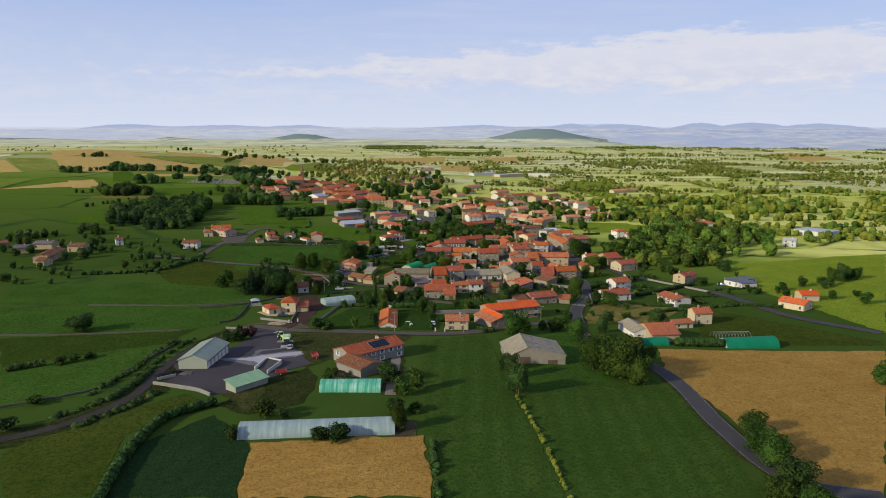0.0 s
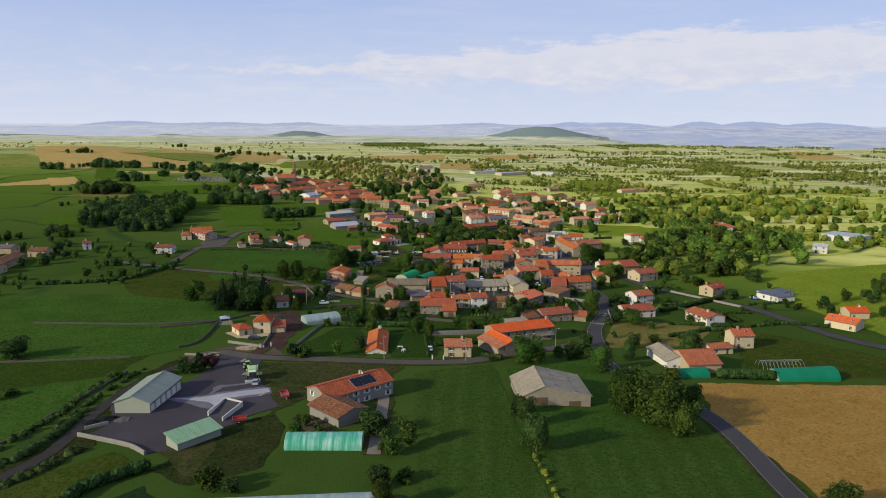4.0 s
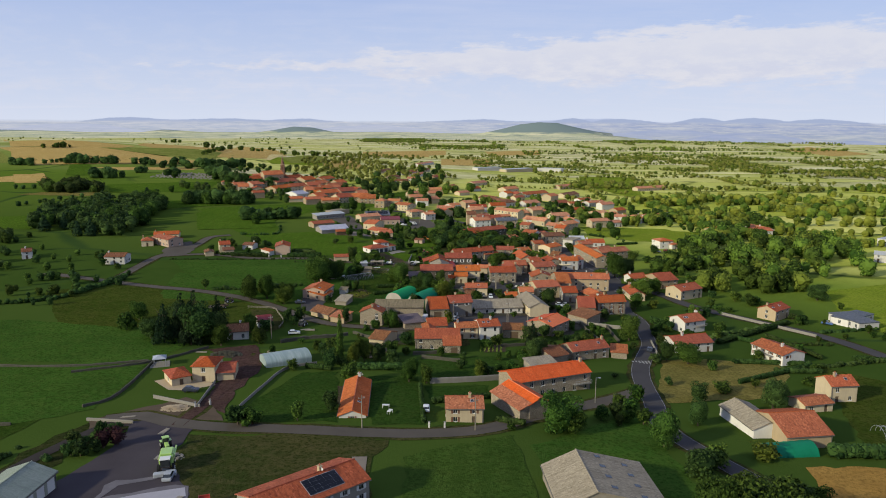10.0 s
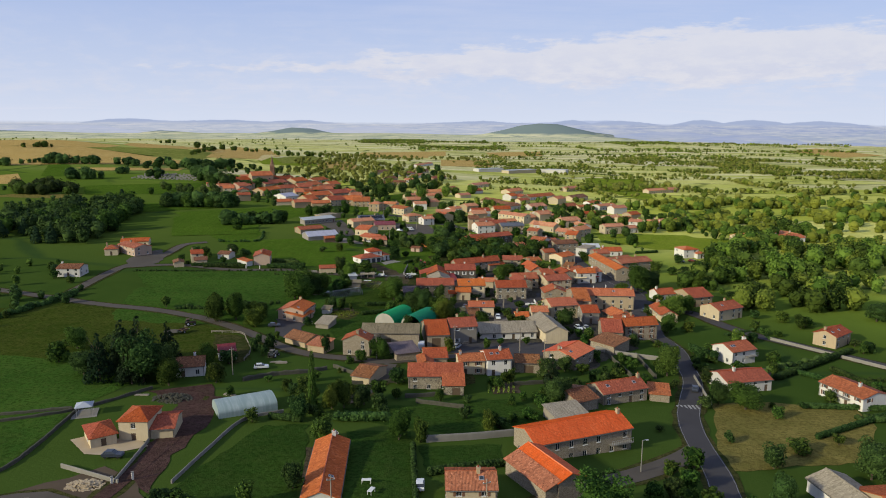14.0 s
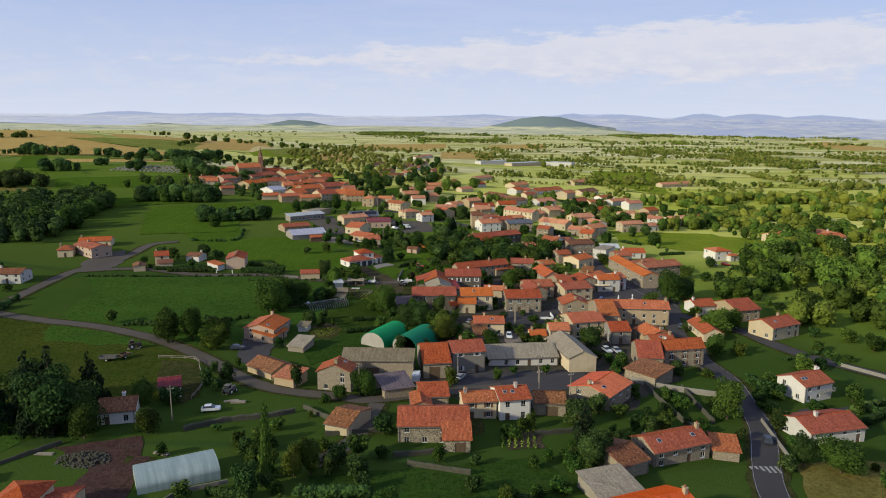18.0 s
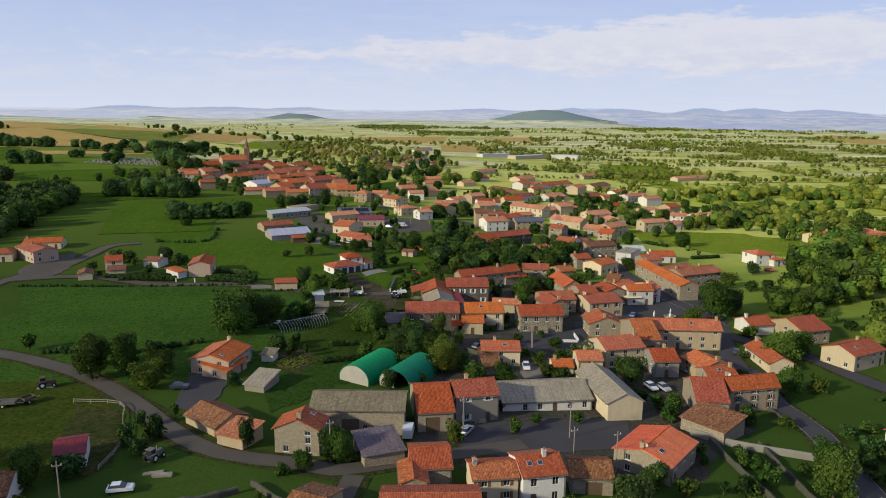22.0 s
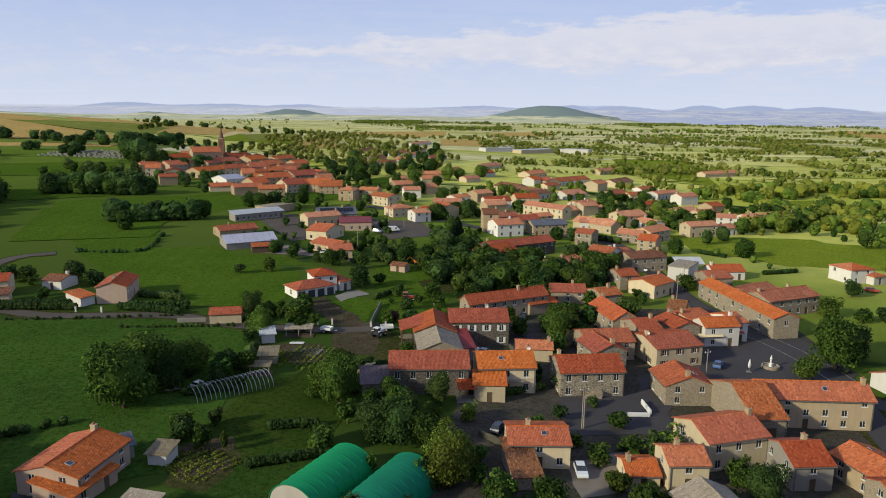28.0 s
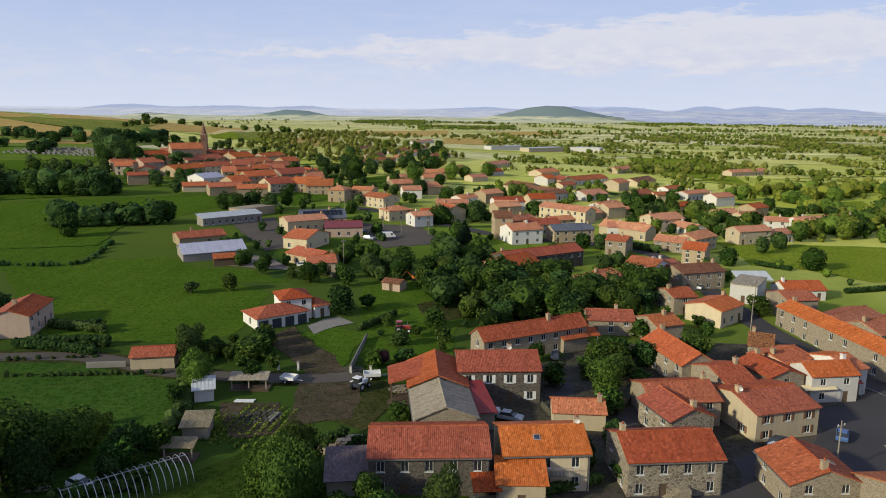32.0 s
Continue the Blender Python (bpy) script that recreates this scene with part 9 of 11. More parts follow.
H = house(38.4, 912.1, 51.0, 26.3, 9.0, 3.3, 1.7, 'roof_hazed', 'wall_cream', 1, win=0.5, chimney=0)
H = house(123.2, 807.3, 49.0, 26.1, 11.2, 3.2, 2.1, 'roof_brown', 'wall_cream', 1, win=0.5, chimney=0)
H = house(-32.4, 1265.3, 71.0, 71.3, 9.0, 3.3, 1.7, 'roof_hazed', 'wall_white', 1, win=0.5, chimney=0)
H = house(-59.1, 934.3, 57.0, 17.9, 9.0, 3.3, 1.7, 'roof_brown', 'wall_tan', 1, win=0.5, chimney=0)
H = house(-37.3, 924.8, 7.0, 9.3, 9.0, 3.3, 1.7, 'roof_hazed', 'wall_white', 1, win=0.5, chimney=0)
H = house(-32.5, 1001.5, 68.0, 30.7, 9.0, 3.3, 1.7, 'roof_hazed', 'wall_white', 1, win=0.5, chimney=0)
H = house(-55.7, 867.3, -27.0, 9.0, 9.0, 3.3, 1.7, 'roof_brown', 'wall_white', 1, win=0.5, chimney=0)
H = house(5.7, 845.1, 54.0, 18.3, 11.2, 3.2, 2.1, 'roof_rust', 'wall_cream', 1, win=0.5, chimney=0)
H = house(103.6, 733.5, 43.0, 14.9, 11.2, 3.2, 2.1, 'roof_rust', 'wall_tan', 1, win=0.5, chimney=0)



def infill(poly, n, seed, roofs, walls, size):
    """Village houses crowded between those already placed, with low tiled roofs."""
    rs = random.Random(seed)
    xs, ys = [p[0] for p in poly], [p[1] for p in poly]
    made = tries = 0
    while made < n and tries < n * 60:
        tries += 1
        x, y = rs.uniform(min(xs), max(xs)), rs.uniform(min(ys), max(ys))
        L, W = rs.uniform(*size), rs.uniform(7.5, 10.5)
        if not inside(poly, x, y) or not free_spot(x, y, W * 0.42):
            continue
        made += 1
        yaw = rs.choice((18, 30, 42, 112)) + rs.uniform(-9, 9)
        h = rs.choice((3.0, 4.2, 4.6, 5.0))
        house(x, y, yaw, L, W, h, 0.18 * W, rs.choice(roofs), rs.choice(walls), 1 if h < 4 else 2, win=1 if y < 640 else 0, chimney=rs.choice((0, 1)))


infill([(-215, 800), (-185, 735), (-120, 690), (-60, 690), (-50, 740), (-90, 830), (-130, 870), (-190, 860)], 22, 501, ("roof_orange", "roof_red", "roof_orange", "roof_rust"), ("wall_stone", "wall_tan", "wall_cream"), (9, 16))
infill([(-20, 610), (60, 590), (120, 600), (150, 690), (120, 800), (20, 860), (-60, 800), (-45, 690)], 28, 502, ("roof_hazed", "roof_orange", "roof_hazed", "roof_red"), ("wall_cream", "wall_white", "wall_tan"), (9, 15))

# ---------------------------------------------------------------- trees
tree(-137.9, 260.7, 7.8, 13.4, kind='dark')
tree(-123.7, 219.6, 3.7, 5.5, kind='bush')
tree(-120.1, 221.6, 3.7, 4.6, kind='bush')
tree(-116.9, 225.6, 3.0, 4.2, kind='bush')
tree(-111.0, 182.9, 3.2, 5.8, kind='bush')
tree(-108.2, 165.2, 5.2, 6.7, kind='bush_dark')
tree(-92.9, 236.7, 3.5, 3.4, kind='bush')
tree(-93.9, 209.5, 3.4, 2.3, kind='broad')
tree(-91.5, 340.7, 12.4, 10.1, kind='dark')
tree(-83.4, 335.7, 16.1, 10.5, kind='conifer')
tree(-77.0, 340.1, 13.5, 9.1, kind='conifer')
tree(-111.0, 356.5, 8.1, 8.5, kind='broad')
tree(-88.8, 346.3, 9.6, 7.7, kind='conifer')
tree(21.1, 192.3, 8.8, 7.6, kind='dark')
tree(27.9, 222.1, 5.4, 5.6, kind='broad')
tree(52.5, 222.0, 7.6, 9.4, kind='dark')
tree(60.0, 220.5, 9.4, 11.6, kind='dark')
tree(66.5, 223.0, 8.0, 8.6, kind='broad')
tree(57.0, 227.5, 7.4, 9.0, kind='broad')
tree(53.0, 240.0, 6.6, 8.4, kind='dark')
tree(57.5, 244.5, 5.6, 7.0, kind='broad')
tree(62.4, 268.4, 8.2, 5.6, kind='dark')
tree(90.9, 288.9, 7.2, 7.4, kind='dark')
tree(78.8, 295.2, 4.2, 6.6, kind='bush')
tree(70.5, 250.0, 4.4, 7.0, kind='sunny')
tree(79.0, 171.0, 6.7, 8.1, kind='broad')
tree(76.2, 159.7, 7.9, 9.2, kind='wide')
tree(76.6, 152.6, 8.1, 9.2, kind='wide')
tree(74.3, 139.1, 10.1, 11.1, kind='dark')
tree(68.8, 133.8, 8.1, 9.5, kind='broad')
tree(72.8, 128.1, 10.3, 9.3, kind='broad')
tree(139.7, 214.7, 8.1, 8.3, kind='wide')
tree(-10.8, 162.4, 7.6, 5.3, kind='broad')
tree(-15.8, 196.5, 6.9, 8.0, kind='dark')
tree(-7.3, 190.3, 7.5, 5.5, kind='broad')
tree(-7.2, 174.4, 3.4, 5.1, kind='bush')
tree(-29.0, 156.3, 4.0, 5.8, kind='dark')
tree(-24.4, 156.4, 4.9, 6.7, kind='dark')
tree(-45.0, 170.1, 5.5, 6.4, kind='broad')
tree(-40.4, 168.6, 3.7, 4.5, kind='dark')
tree(-49.6, 156.5, 4.1, 4.3, kind='dark')
tree(-12.1, 171.6, 5.4, 6.0, kind='dark')
tree(-10.6, 185.6, 5.2, 4.5, kind='broad')
tree(-33.8, 262.0, 5.9, 4.1, kind='broad')
tree(-46.8, 258.9, 6.7, 7.2, kind='bush_dark')
tree(-43.5, 258.9, 5.6, 5.5, kind='bush')
tree(-9.2, 293.7, 7.7, 5.7, kind='broad')
tree(-4.4, 292.7, 6.4, 3.8, kind='broad')
tree(10.6, 299.3, 6.2, 3.6, kind='sunny')
tree(-27.1, 269.4, 6.1, 5.0, kind='dark')
tree(27.5, 260.8, 10.0, 11.5, kind='wide')
tree(30.8, 259.7, 7.0, 6.8, kind='broad')
tree(29.6, 330.5, 10.2, 6.1, kind='conifer')
tree(31.2, 322.0, 8.2, 6.4, kind='dark')
tree(66.0, 347.3, 11.2, 8.4, kind='broad')
tree(78.1, 321.5, 8.2, 10.5, kind='broad')
tree(72.1, 324.1, 7.8, 6.1, kind='dark')
tree(87.3, 282.7, 9.3, 8.0, kind='dark')
tree(69.0, 286.1, 6.3, 6.2, kind='dark')
tree(16.2, 260.1, 2.5, 2.5, kind='bush')
tree(36.2, 348.5, 5.2, 5.4, kind='dark')
tree(107.8, 304.4, 3.5, 5.0, kind='bush')
tree(-86.9, 333.7, 15.5, 9.8, kind='conifer')
tree(-90.7, 328.5, 13.3, 9.3, kind='conifer')
tree(-79.3, 329.0, 14.3, 12.2, kind='dark')
tree(-97.3, 333.3, 8.4, 9.1, kind='dark')
tree(-75.1, 332.8, 8.8, 7.7, kind='dark')
tree(-109.8, 343.6, 8.9, 7.5, kind='bush')
tree(-103.6, 407.4, 5.6, 4.7, kind='bush')
tree(-82.0, 398.2, 9.3, 7.1, kind='broad')
tree(-75.8, 398.8, 9.2, 7.0, kind='broad')
tree(-64.4, 391.8, 8.2, 8.0, kind='broad')
tree(-57.1, 434.1, 12.8, 14.3, kind='broad')
tree(-50.7, 442.2, 7.6, 8.9, kind='sunny')
tree(-20.2, 439.0, 8.1, 7.8, kind='broad')
tree(-11.1, 415.4, 8.3, 8.8, kind='dark')
tree(-3.1, 412.9, 7.0, 6.8, kind='broad')
tree(0.9, 404.9, 9.2, 8.1, kind='sunny')
tree(-37.3, 479.2, 5.7, 8.4, kind='broad')
tree(-38.3, 409.9, 5.8, 3.2, kind='bush')
tree(-30.3, 307.1, 15.1, 3.2, kind='poplar')
tree(-26.5, 311.4, 7.9, 4.7, kind='sunny')
tree(-32.7, 303.1, 7.2, 5.8, kind='dark')
tree(-25.5, 291.9, 6.6, 6.4, kind='broad')
tree(-4.2, 293.3, 4.9, 3.8, kind='broad')
tree(-8.9, 295.6, 7.6, 6.0, kind='broad')
tree(28.8, 319.2, 8.6, 7.0, kind='dark')
tree(30.1, 341.2, 7.0, 7.2, kind='dark')
tree(11.0, 301.4, 4.9, 4.5, kind='broad')
tree(69.1, 355.0, 8.4, 6.9, kind='broad')
tree(-79.0, 328.0, 15.4, 14.5, kind='dark')
tree(-74.6, 330.7, 12.4, 10.6, kind='dark')
tree(-81.4, 326.7, 12.1, 9.0, kind='conifer')
tree(-71.5, 325.9, 8.9, 7.6, kind='broad')
tree(-66.3, 341.9, 7.7, 6.6, kind='broad')
tree(-60.0, 328.9, 6.6, 6.7, kind='broad')
tree(-61.5, 345.2, 4.8, 6.6, kind='dark')
tree(-23.7, 312.5, 8.4, 5.1, kind='broad')
tree(-19.6, 354.9, 7.5, 5.3, kind='broad')
tree(-23.4, 350.3, 4.4, 2.8, kind='broad')
tree(-56.9, 423.6, 13.3, 12.8, kind='broad')
tree(-53.0, 433.4, 8.3, 8.7, kind='broad')
tree(-79.4, 389.5, 12.3, 8.6, kind='broad')
tree(-73.0, 392.1, 12.0, 7.9, kind='broad')
tree(-64.5, 384.6, 8.0, 8.1, kind='sunny')
tree(-17.7, 353.6, 7.7, 4.7, kind='broad')
tree(2.3, 362.9, 5.7, 3.9, kind='sunny')
tree(14.4, 368.2, 4.1, 3.0, kind='broad')
tree(-35.6, 358.0, 6.8, 3.9, kind='dark')
tree(-19.5, 427.9, 11.0, 7.7, kind='broad')
tree(-7.0, 415.7, 9.1, 7.7, kind='dark')
tree(-0.4, 403.0, 8.5, 7.2, kind='sunny')
tree(45.2, 397.4, 8.6, 7.3, kind='dark')
tree(86.0, 453.9, 14.4, 13.3, kind='broad')
tree(113.8, 459.1, 9.7, 9.7, kind='sunny')
tree(89.4, 416.7, 10.3, 11.8, kind='sunny')
tree(96.5, 420.9, 8.6, 9.0, kind='broad')
tree(80.8, 393.8, 8.7, 6.8, kind='broad')
tree(14.7, 393.7, 7.1, 6.0, kind='broad')
tree(-24.7, 351.0, 4.2, 2.3, kind='broad')
tree(49.7, 381.2, 5.7, 4.9, kind='broad')
tree(93.7, 461.0, 9.9, 10.1, kind='dark')
tree(-72.7, 407.8, 3.8, 5.9, kind='dark')
tree(-19.9, 412.7, 4.3, 5.0, kind='broad')
tree(28.1, 396.5, 5.3, 5.2, kind='bush')
tree(39.8, 396.0, 4.7, 3.9, kind='dark')
tree(-58.9, 424.5, 13.8, 11.2, kind='broad')
tree(-51.6, 439.4, 8.8, 10.0, kind='broad')
tree(-20.1, 430.2, 9.8, 8.8, kind='broad')
tree(-7.3, 413.9, 9.7, 7.8, kind='dark')
tree(-19.6, 409.6, 5.2, 4.7, kind='broad')
tree(0.1, 400.8, 9.1, 7.8, kind='sunny')
tree(30.5, 422.2, 3.8, 5.3, kind='bush')
tree(24.4, 409.7, 4.4, 5.3, kind='bush')
tree(23.8, 439.0, 3.6, 5.8, kind='bush')
tree(21.3, 415.2, 3.1, 4.0, kind='bush')
tree(-34.5, 408.9, 4.5, 1.7, kind='bush')
tree(30.8, 413.9, 3.6, 6.0, kind='bush')
tree(-43.8, 437.3, 5.8, 5.9, kind='broad')
tree(-22.8, 433.2, 8.2, 8.6, kind='sunny')
tree(-19.5, 432.7, 6.3, 5.3, kind='broad')
tree(-42.6, 464.5, 9.0, 6.4, kind='sunny')
tree(-48.2, 477.3, 8.1, 7.0, kind='dark')
tree(-24.9, 509.5, 8.4, 7.7, kind='dark')
tree(-37.3, 536.9, 6.4, 7.7, kind='broad')
tree(26.4, 465.9, 9.7, 8.2, kind='broad')
tree(8.1, 485.9, 4.2, 5.2, kind='broad')
tree(33.0, 484.3, 5.9, 6.9, kind='broad')
tree(38.3, 481.8, 5.9, 6.3, kind='dark')
tree(47.1, 482.4, 7.9, 7.3, kind='broad')
tree(46.0, 474.1, 4.0, 4.5, kind='dark')
tree(-12.6, 478.9, 3.3, 3.5, kind='plum')
tree(-8.6, 480.7, 3.9, 4.8, kind='bush_dark')
tree(-3.3, 501.7, 5.8, 6.3, kind='broad')
tree(33.9, 473.2, 3.3, 5.4, kind='bush')
tree(41.7, 498.2, 5.2, 7.6, kind='broad')
tree(28.4, 483.9, 3.5, 4.6, kind='bush')
tree(11.8, 638.7, 12.0, 10.2, kind='dark')
tree(-3.2, 636.0, 5.9, 13.8, kind='bush')
tree(-64.2, 522.8, 4.6, 5.1, kind='bush_dark')
tree(-55.5, 526.4, 5.4, 5.1, kind='broad')
tree(16.7, 482.9, 4.6, 4.0, kind='broad')
tree(74.7, 516.9, 6.2, 6.9, kind='broad')
tree(113.1, 567.1, 7.7, 9.5, kind='broad')
tree(117.9, 600.5, 6.4, 7.6, kind='dark')
tree(107.2, 589.9, 7.7, 6.3, kind='dark')
tree(88.3, 571.1, 5.9, 7.7, kind='bush')
tree(-204.6, 673.0, 13.2, 13.4, kind='dark')
tree(-189.4, 675.7, 12.2, 14.8, kind='broad')
tree(-182.3, 677.0, 12.7, 13.1, kind='dark')
tree(-174.4, 676.8, 11.0, 13.0, kind='broad')
tree(-168.5, 678.0, 10.9, 12.9, kind='dark')
tree(-160.9, 681.4, 10.2, 12.9, kind='broad')
tree(-158.3, 687.4, 8.2, 10.5, kind='dark')
tree(-106.2, 617.7, 10.9, 8.9, kind='broad')
tree(-128.1, 587.5, 10.2, 9.5, kind='broad')
tree(-132.2, 613.7, 7.3, 7.1, kind='dark')
tree(-127.8, 618.0, 8.3, 9.5, kind='dark')
tree(-121.7, 618.9, 7.3, 8.5, kind='broad')
tree(-113.3, 616.6, 7.9, 7.9, kind='dark')
tree(-148.6, 713.6, 8.1, 8.3, kind='dark')
tree(-129.2, 688.5, 9.2, 6.1, kind='dark')
tree(-89.0, 647.5, 9.7, 9.6, kind='broad')
tree(-83.4, 653.2, 10.2, 9.8, kind='dark')
tree(-95.7, 653.7, 7.7, 9.0, kind='broad')
tree(-75.4, 650.3, 9.7, 8.7, kind='dark')
tree(-70.1, 659.1, 12.7, 7.6, kind='broad')
tree(-201.9, 772.0, 16.1, 11.8, kind='broad')
tree(-193.1, 774.9, 19.2, 13.1, kind='dark')
tree(-191.4, 790.7, 16.5, 12.1, kind='broad')
tree(-248.8, 895.6, 14.0, 12.6, kind='dark')
tree(-182.9, 778.6, 9.7, 9.8, kind='dark')
tree(-221.8, 822.7, 11.5, 13.1, kind='dark')
tree(-174.0, 781.9, 9.6, 9.8, kind='broad')
tree(-233.9, 832.5, 8.5, 9.0, kind='broad')
tree(-340.7, 916.8, 8.7, 7.4, kind='dark')
tree(-319.1, 914.0, 8.1, 9.9, kind='dark')
tree(-306.5, 911.3, 8.9, 12.2, kind='broad')
tree(-276.7, 837.6, 7.7, 8.6, kind='broad')
tree(-351.6, 947.3, 7.9, 8.8, kind='broad')
tree(-291.5, 921.0, 6.3, 12.2, kind='bush')
tree(-279.0, 942.5, 6.4, 10.4, kind='dark')
tree(-75.4, 785.8, 16.5, 11.2, kind='dark')
tree(-59.9, 773.9, 16.5, 10.8, kind='dark')
tree(-52.1, 757.1, 21.3, 13.2, kind='broad')
tree(-48.0, 804.9, 12.6, 11.5, kind='dark')
tree(-38.1, 816.8, 11.6, 11.8, kind='dark')
tree(-18.2, 742.8, 17.6, 12.7, kind='sunny')
tree(-9.2, 864.9, 10.7, 13.0, kind='broad')
tree(2.5, 800.0, 11.8, 11.4, kind='sunny')
tree(-14.3, 720.3, 9.0, 10.4, kind='dark')
tree(-29.8, 751.8, 11.1, 8.4, kind='broad')
tree(11.6, 803.7, 10.3, 9.6, kind='sunny')
tree(27.6, 832.4, 10.7, 12.2, kind='sunny')
tree(-4.3, 760.8, 8.5, 8.6, kind='broad')
tree(-30.9, 852.7, 12.2, 10.6, kind='dark')
sunlit_meadow([(97.1, 609.0), (135.6, 607.1), (157.9, 606.1), (163.0, 583.3), (172.2, 556.6), (162.7, 544.1), (142.8, 559.3), (122.7, 551.1), (113.6, 564.0), (101.4, 580.4)])
sunlit_meadow([(209.0, 735.9), (230.1, 744.3), (215.6, 703.9), (193.0, 686.7)])
grove([(117.8, 421.9), (150.6, 490.7), (196.6, 532.8), (237.7, 537.6), (172.5, 421.9), (143.6, 422.2)], 46, 7.0, 12.0, ['broad', 'sunny', 'wide', 'sunny'], 1, 'in a small wood', 0.85)
grove([(108.6, 461.0), (141.5, 517.7), (157.1, 518.5), (119.8, 440.3), (107.9, 439.8)], 14, 7.0, 11.0, ['broad', 'sunny', 'wide'], 2, 'in a small wood', 0.85)
grove([(125.8, 455.3), (164.5, 591.1), (243.2, 623.0), (237.8, 506.9), (213.2, 452.8), (165.3, 427.7)], 70, 8.0, 14.0, ['broad', 'sunny', 'wide', 'sunny'], 3, 'in a small wood', 0.85)
grove([(-5.0, 553.5), (10.4, 583.1), (17.2, 552.7), (40.3, 545.4), (56.3, 535.2), (45.9, 513.7), (6.7, 503.4), (-4.9, 516.5)], 46, 5.0, 10.0, ['broad', 'dark', 'wide', 'bush'], 4, 'in the overgrown village park', 0.85)
grove([(-2.0, 560.0), (12.0, 545.0), (28.0, 541.0), (36.0, 533.0), (48.0, 536.0), (54.0, 530.0), (50.0, 512.0), (40.0, 512.0), (26.0, 508.0), (8.0, 500.0), (-2.0, 508.0)], 44, 5.0, 8.5, ['dark', 'broad', 'broad', 'dark'], 62, 'in the overgrown village park', 0.95)
grove([(-215, 800), (-185, 735), (-120, 690), (-60, 690), (-50, 740), (-90, 830), (-130, 870), (-190, 860)], 46, 3.5, 7.5, ['dark', 'broad', 'dark'], 63, 'between the old village houses', 0.95)
grove([(-6.9, 560.5), (-4.9, 595.1), (11.3, 602.6), (12.9, 562.9), (5.7, 554.8)], 10, 6.0, 10.0, ['broad', 'dark', 'conifer'], 5, 'in the village park', 0.85)
grove([(-262.6, 553.5), (-214.6, 527.2), (-190.0, 533.0), (-205.0, 596.8), (-214.0, 650.0), (-240.0, 675.7), (-267.9, 662.9), (-288.5, 609.9)], 165, 9.0, 14.0, ['dark', 'dark', 'conifer', 'broad'], 6, 'in a dark wood', 0.85)
grove([(-253.3, 397.9), (-309.5, 495.8), (-266.3, 548.2), (-208.9, 434.3), (-221.3, 398.5)], 20, 4.0, 8.0, ['dark', 'broad', 'bush_dark'], 10, 'in gardens', 0.85)
grove([(-208.0, 425.0), (-234.4, 497.8), (-179.0, 488.5), (-167.4, 456.1), (-170.2, 400.0)], 16, 3.0, 6.0, ['bush', 'bush_dark', 'broad'], 11, 'in rough pasture', 0.85)
grove([(-170.9, 373.2), (-186.8, 408.5), (-151.0, 431.6), (-135.8, 407.6), (-153.5, 374.0)], 16, 3.0, 6.0, ['bush_dark', 'broad', 'bush'], 12, 'in rough pasture', 0.85)
grove([(69.8, 634.9), (103.8, 677.9), (142.9, 683.8), (111.6, 599.9), (90.7, 597.7), (78.0, 623.5)], 26, 6.0, 10.0, ['broad', 'dark', 'sunny', 'wide'], 13, 'among gardens', 0.85)
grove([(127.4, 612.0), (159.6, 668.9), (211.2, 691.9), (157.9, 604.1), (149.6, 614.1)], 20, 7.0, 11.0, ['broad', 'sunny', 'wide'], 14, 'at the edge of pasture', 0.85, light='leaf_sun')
grove([(46.4, 566.8), (48.4, 546.3), (43.4, 514.3), (32.6, 501.1), (24.5, 496.7)], 14, 4.0, 8.0, ['broad', 'bush', 'dark'], 15, 'among gardens', 0.85)
grove([(17.8, 483.0), (41.7, 498.2), (33.6, 468.3), (27.5, 463.2), (18.0, 469.5)], 10, 3.0, 7.0, ['broad', 'bush', 'wide'], 16, 'among gardens', 0.85)
grove([(-14.0, 404.3), (13.1, 413.2), (13.2, 387.9), (-0.7, 393.3)], 8, 3.0, 6.0, ['broad', 'bush'], 17, 'among gardens', 0.85)
grove([(10.9, 335.6), (26.8, 342.5), (26.9, 320.5), (17.5, 317.6)], 8, 2.5, 5.0, ['bush', 'broad'], 18, 'among gardens', 0.85)
grove([(38.4, 346.6), (59.6, 354.6), (51.9, 336.7), (33.1, 321.0)], 10, 2.5, 6.0, ['bush', 'broad', 'dark'], 19, 'among gardens', 0.85)
grove([(67.5, 355.2), (93.5, 370.7), (80.0, 347.1), (72.8, 355.6)], 7, 2.5, 5.0, ['bush', 'dark'], 20, 'beside the road', 0.85)
grove([(-29.4, 311.0), (-24.2, 341.2), (-10.2, 331.9), (-11.5, 304.2)], 8, 3.0, 6.0, ['broad', 'bush', 'dark'], 21, 'among gardens', 0.85)
grove([(-24.2, 315.9), (-46.1, 333.7), (-30.8, 302.6)], 8, 3.0, 6.0, ['broad', 'bush', 'dark'], 22, 'among gardens', 0.85)
grove([(126.3, 381.6), (166.1, 395.3), (169.1, 353.0), (130.0, 340.8)], 8, 2.5, 5.0, ['bush', 'broad'], 23, 'among gardens', 0.85)
grove([(166.3, 353.1), (218.2, 384.8), (208.3, 327.3), (171.1, 322.8)], 10, 4.0, 8.0, ['broad', 'dark', 'bush'], 24, 'among gardens', 0.85)
grove([(202.4, 378.5), (246.3, 423.7), (232.3, 376.9), (200.1, 351.6)], 8, 6.0, 10.0, ['broad', 'dark'], 25, 'in a meadow hedge', 0.85)
grove([(-54.0, 426.2), (-43.6, 447.4), (-33.7, 428.2), (-41.4, 410.6)], 8, 3.0, 6.0, ['broad', 'bush', 'dark'], 26, 'among gardens', 0.85)
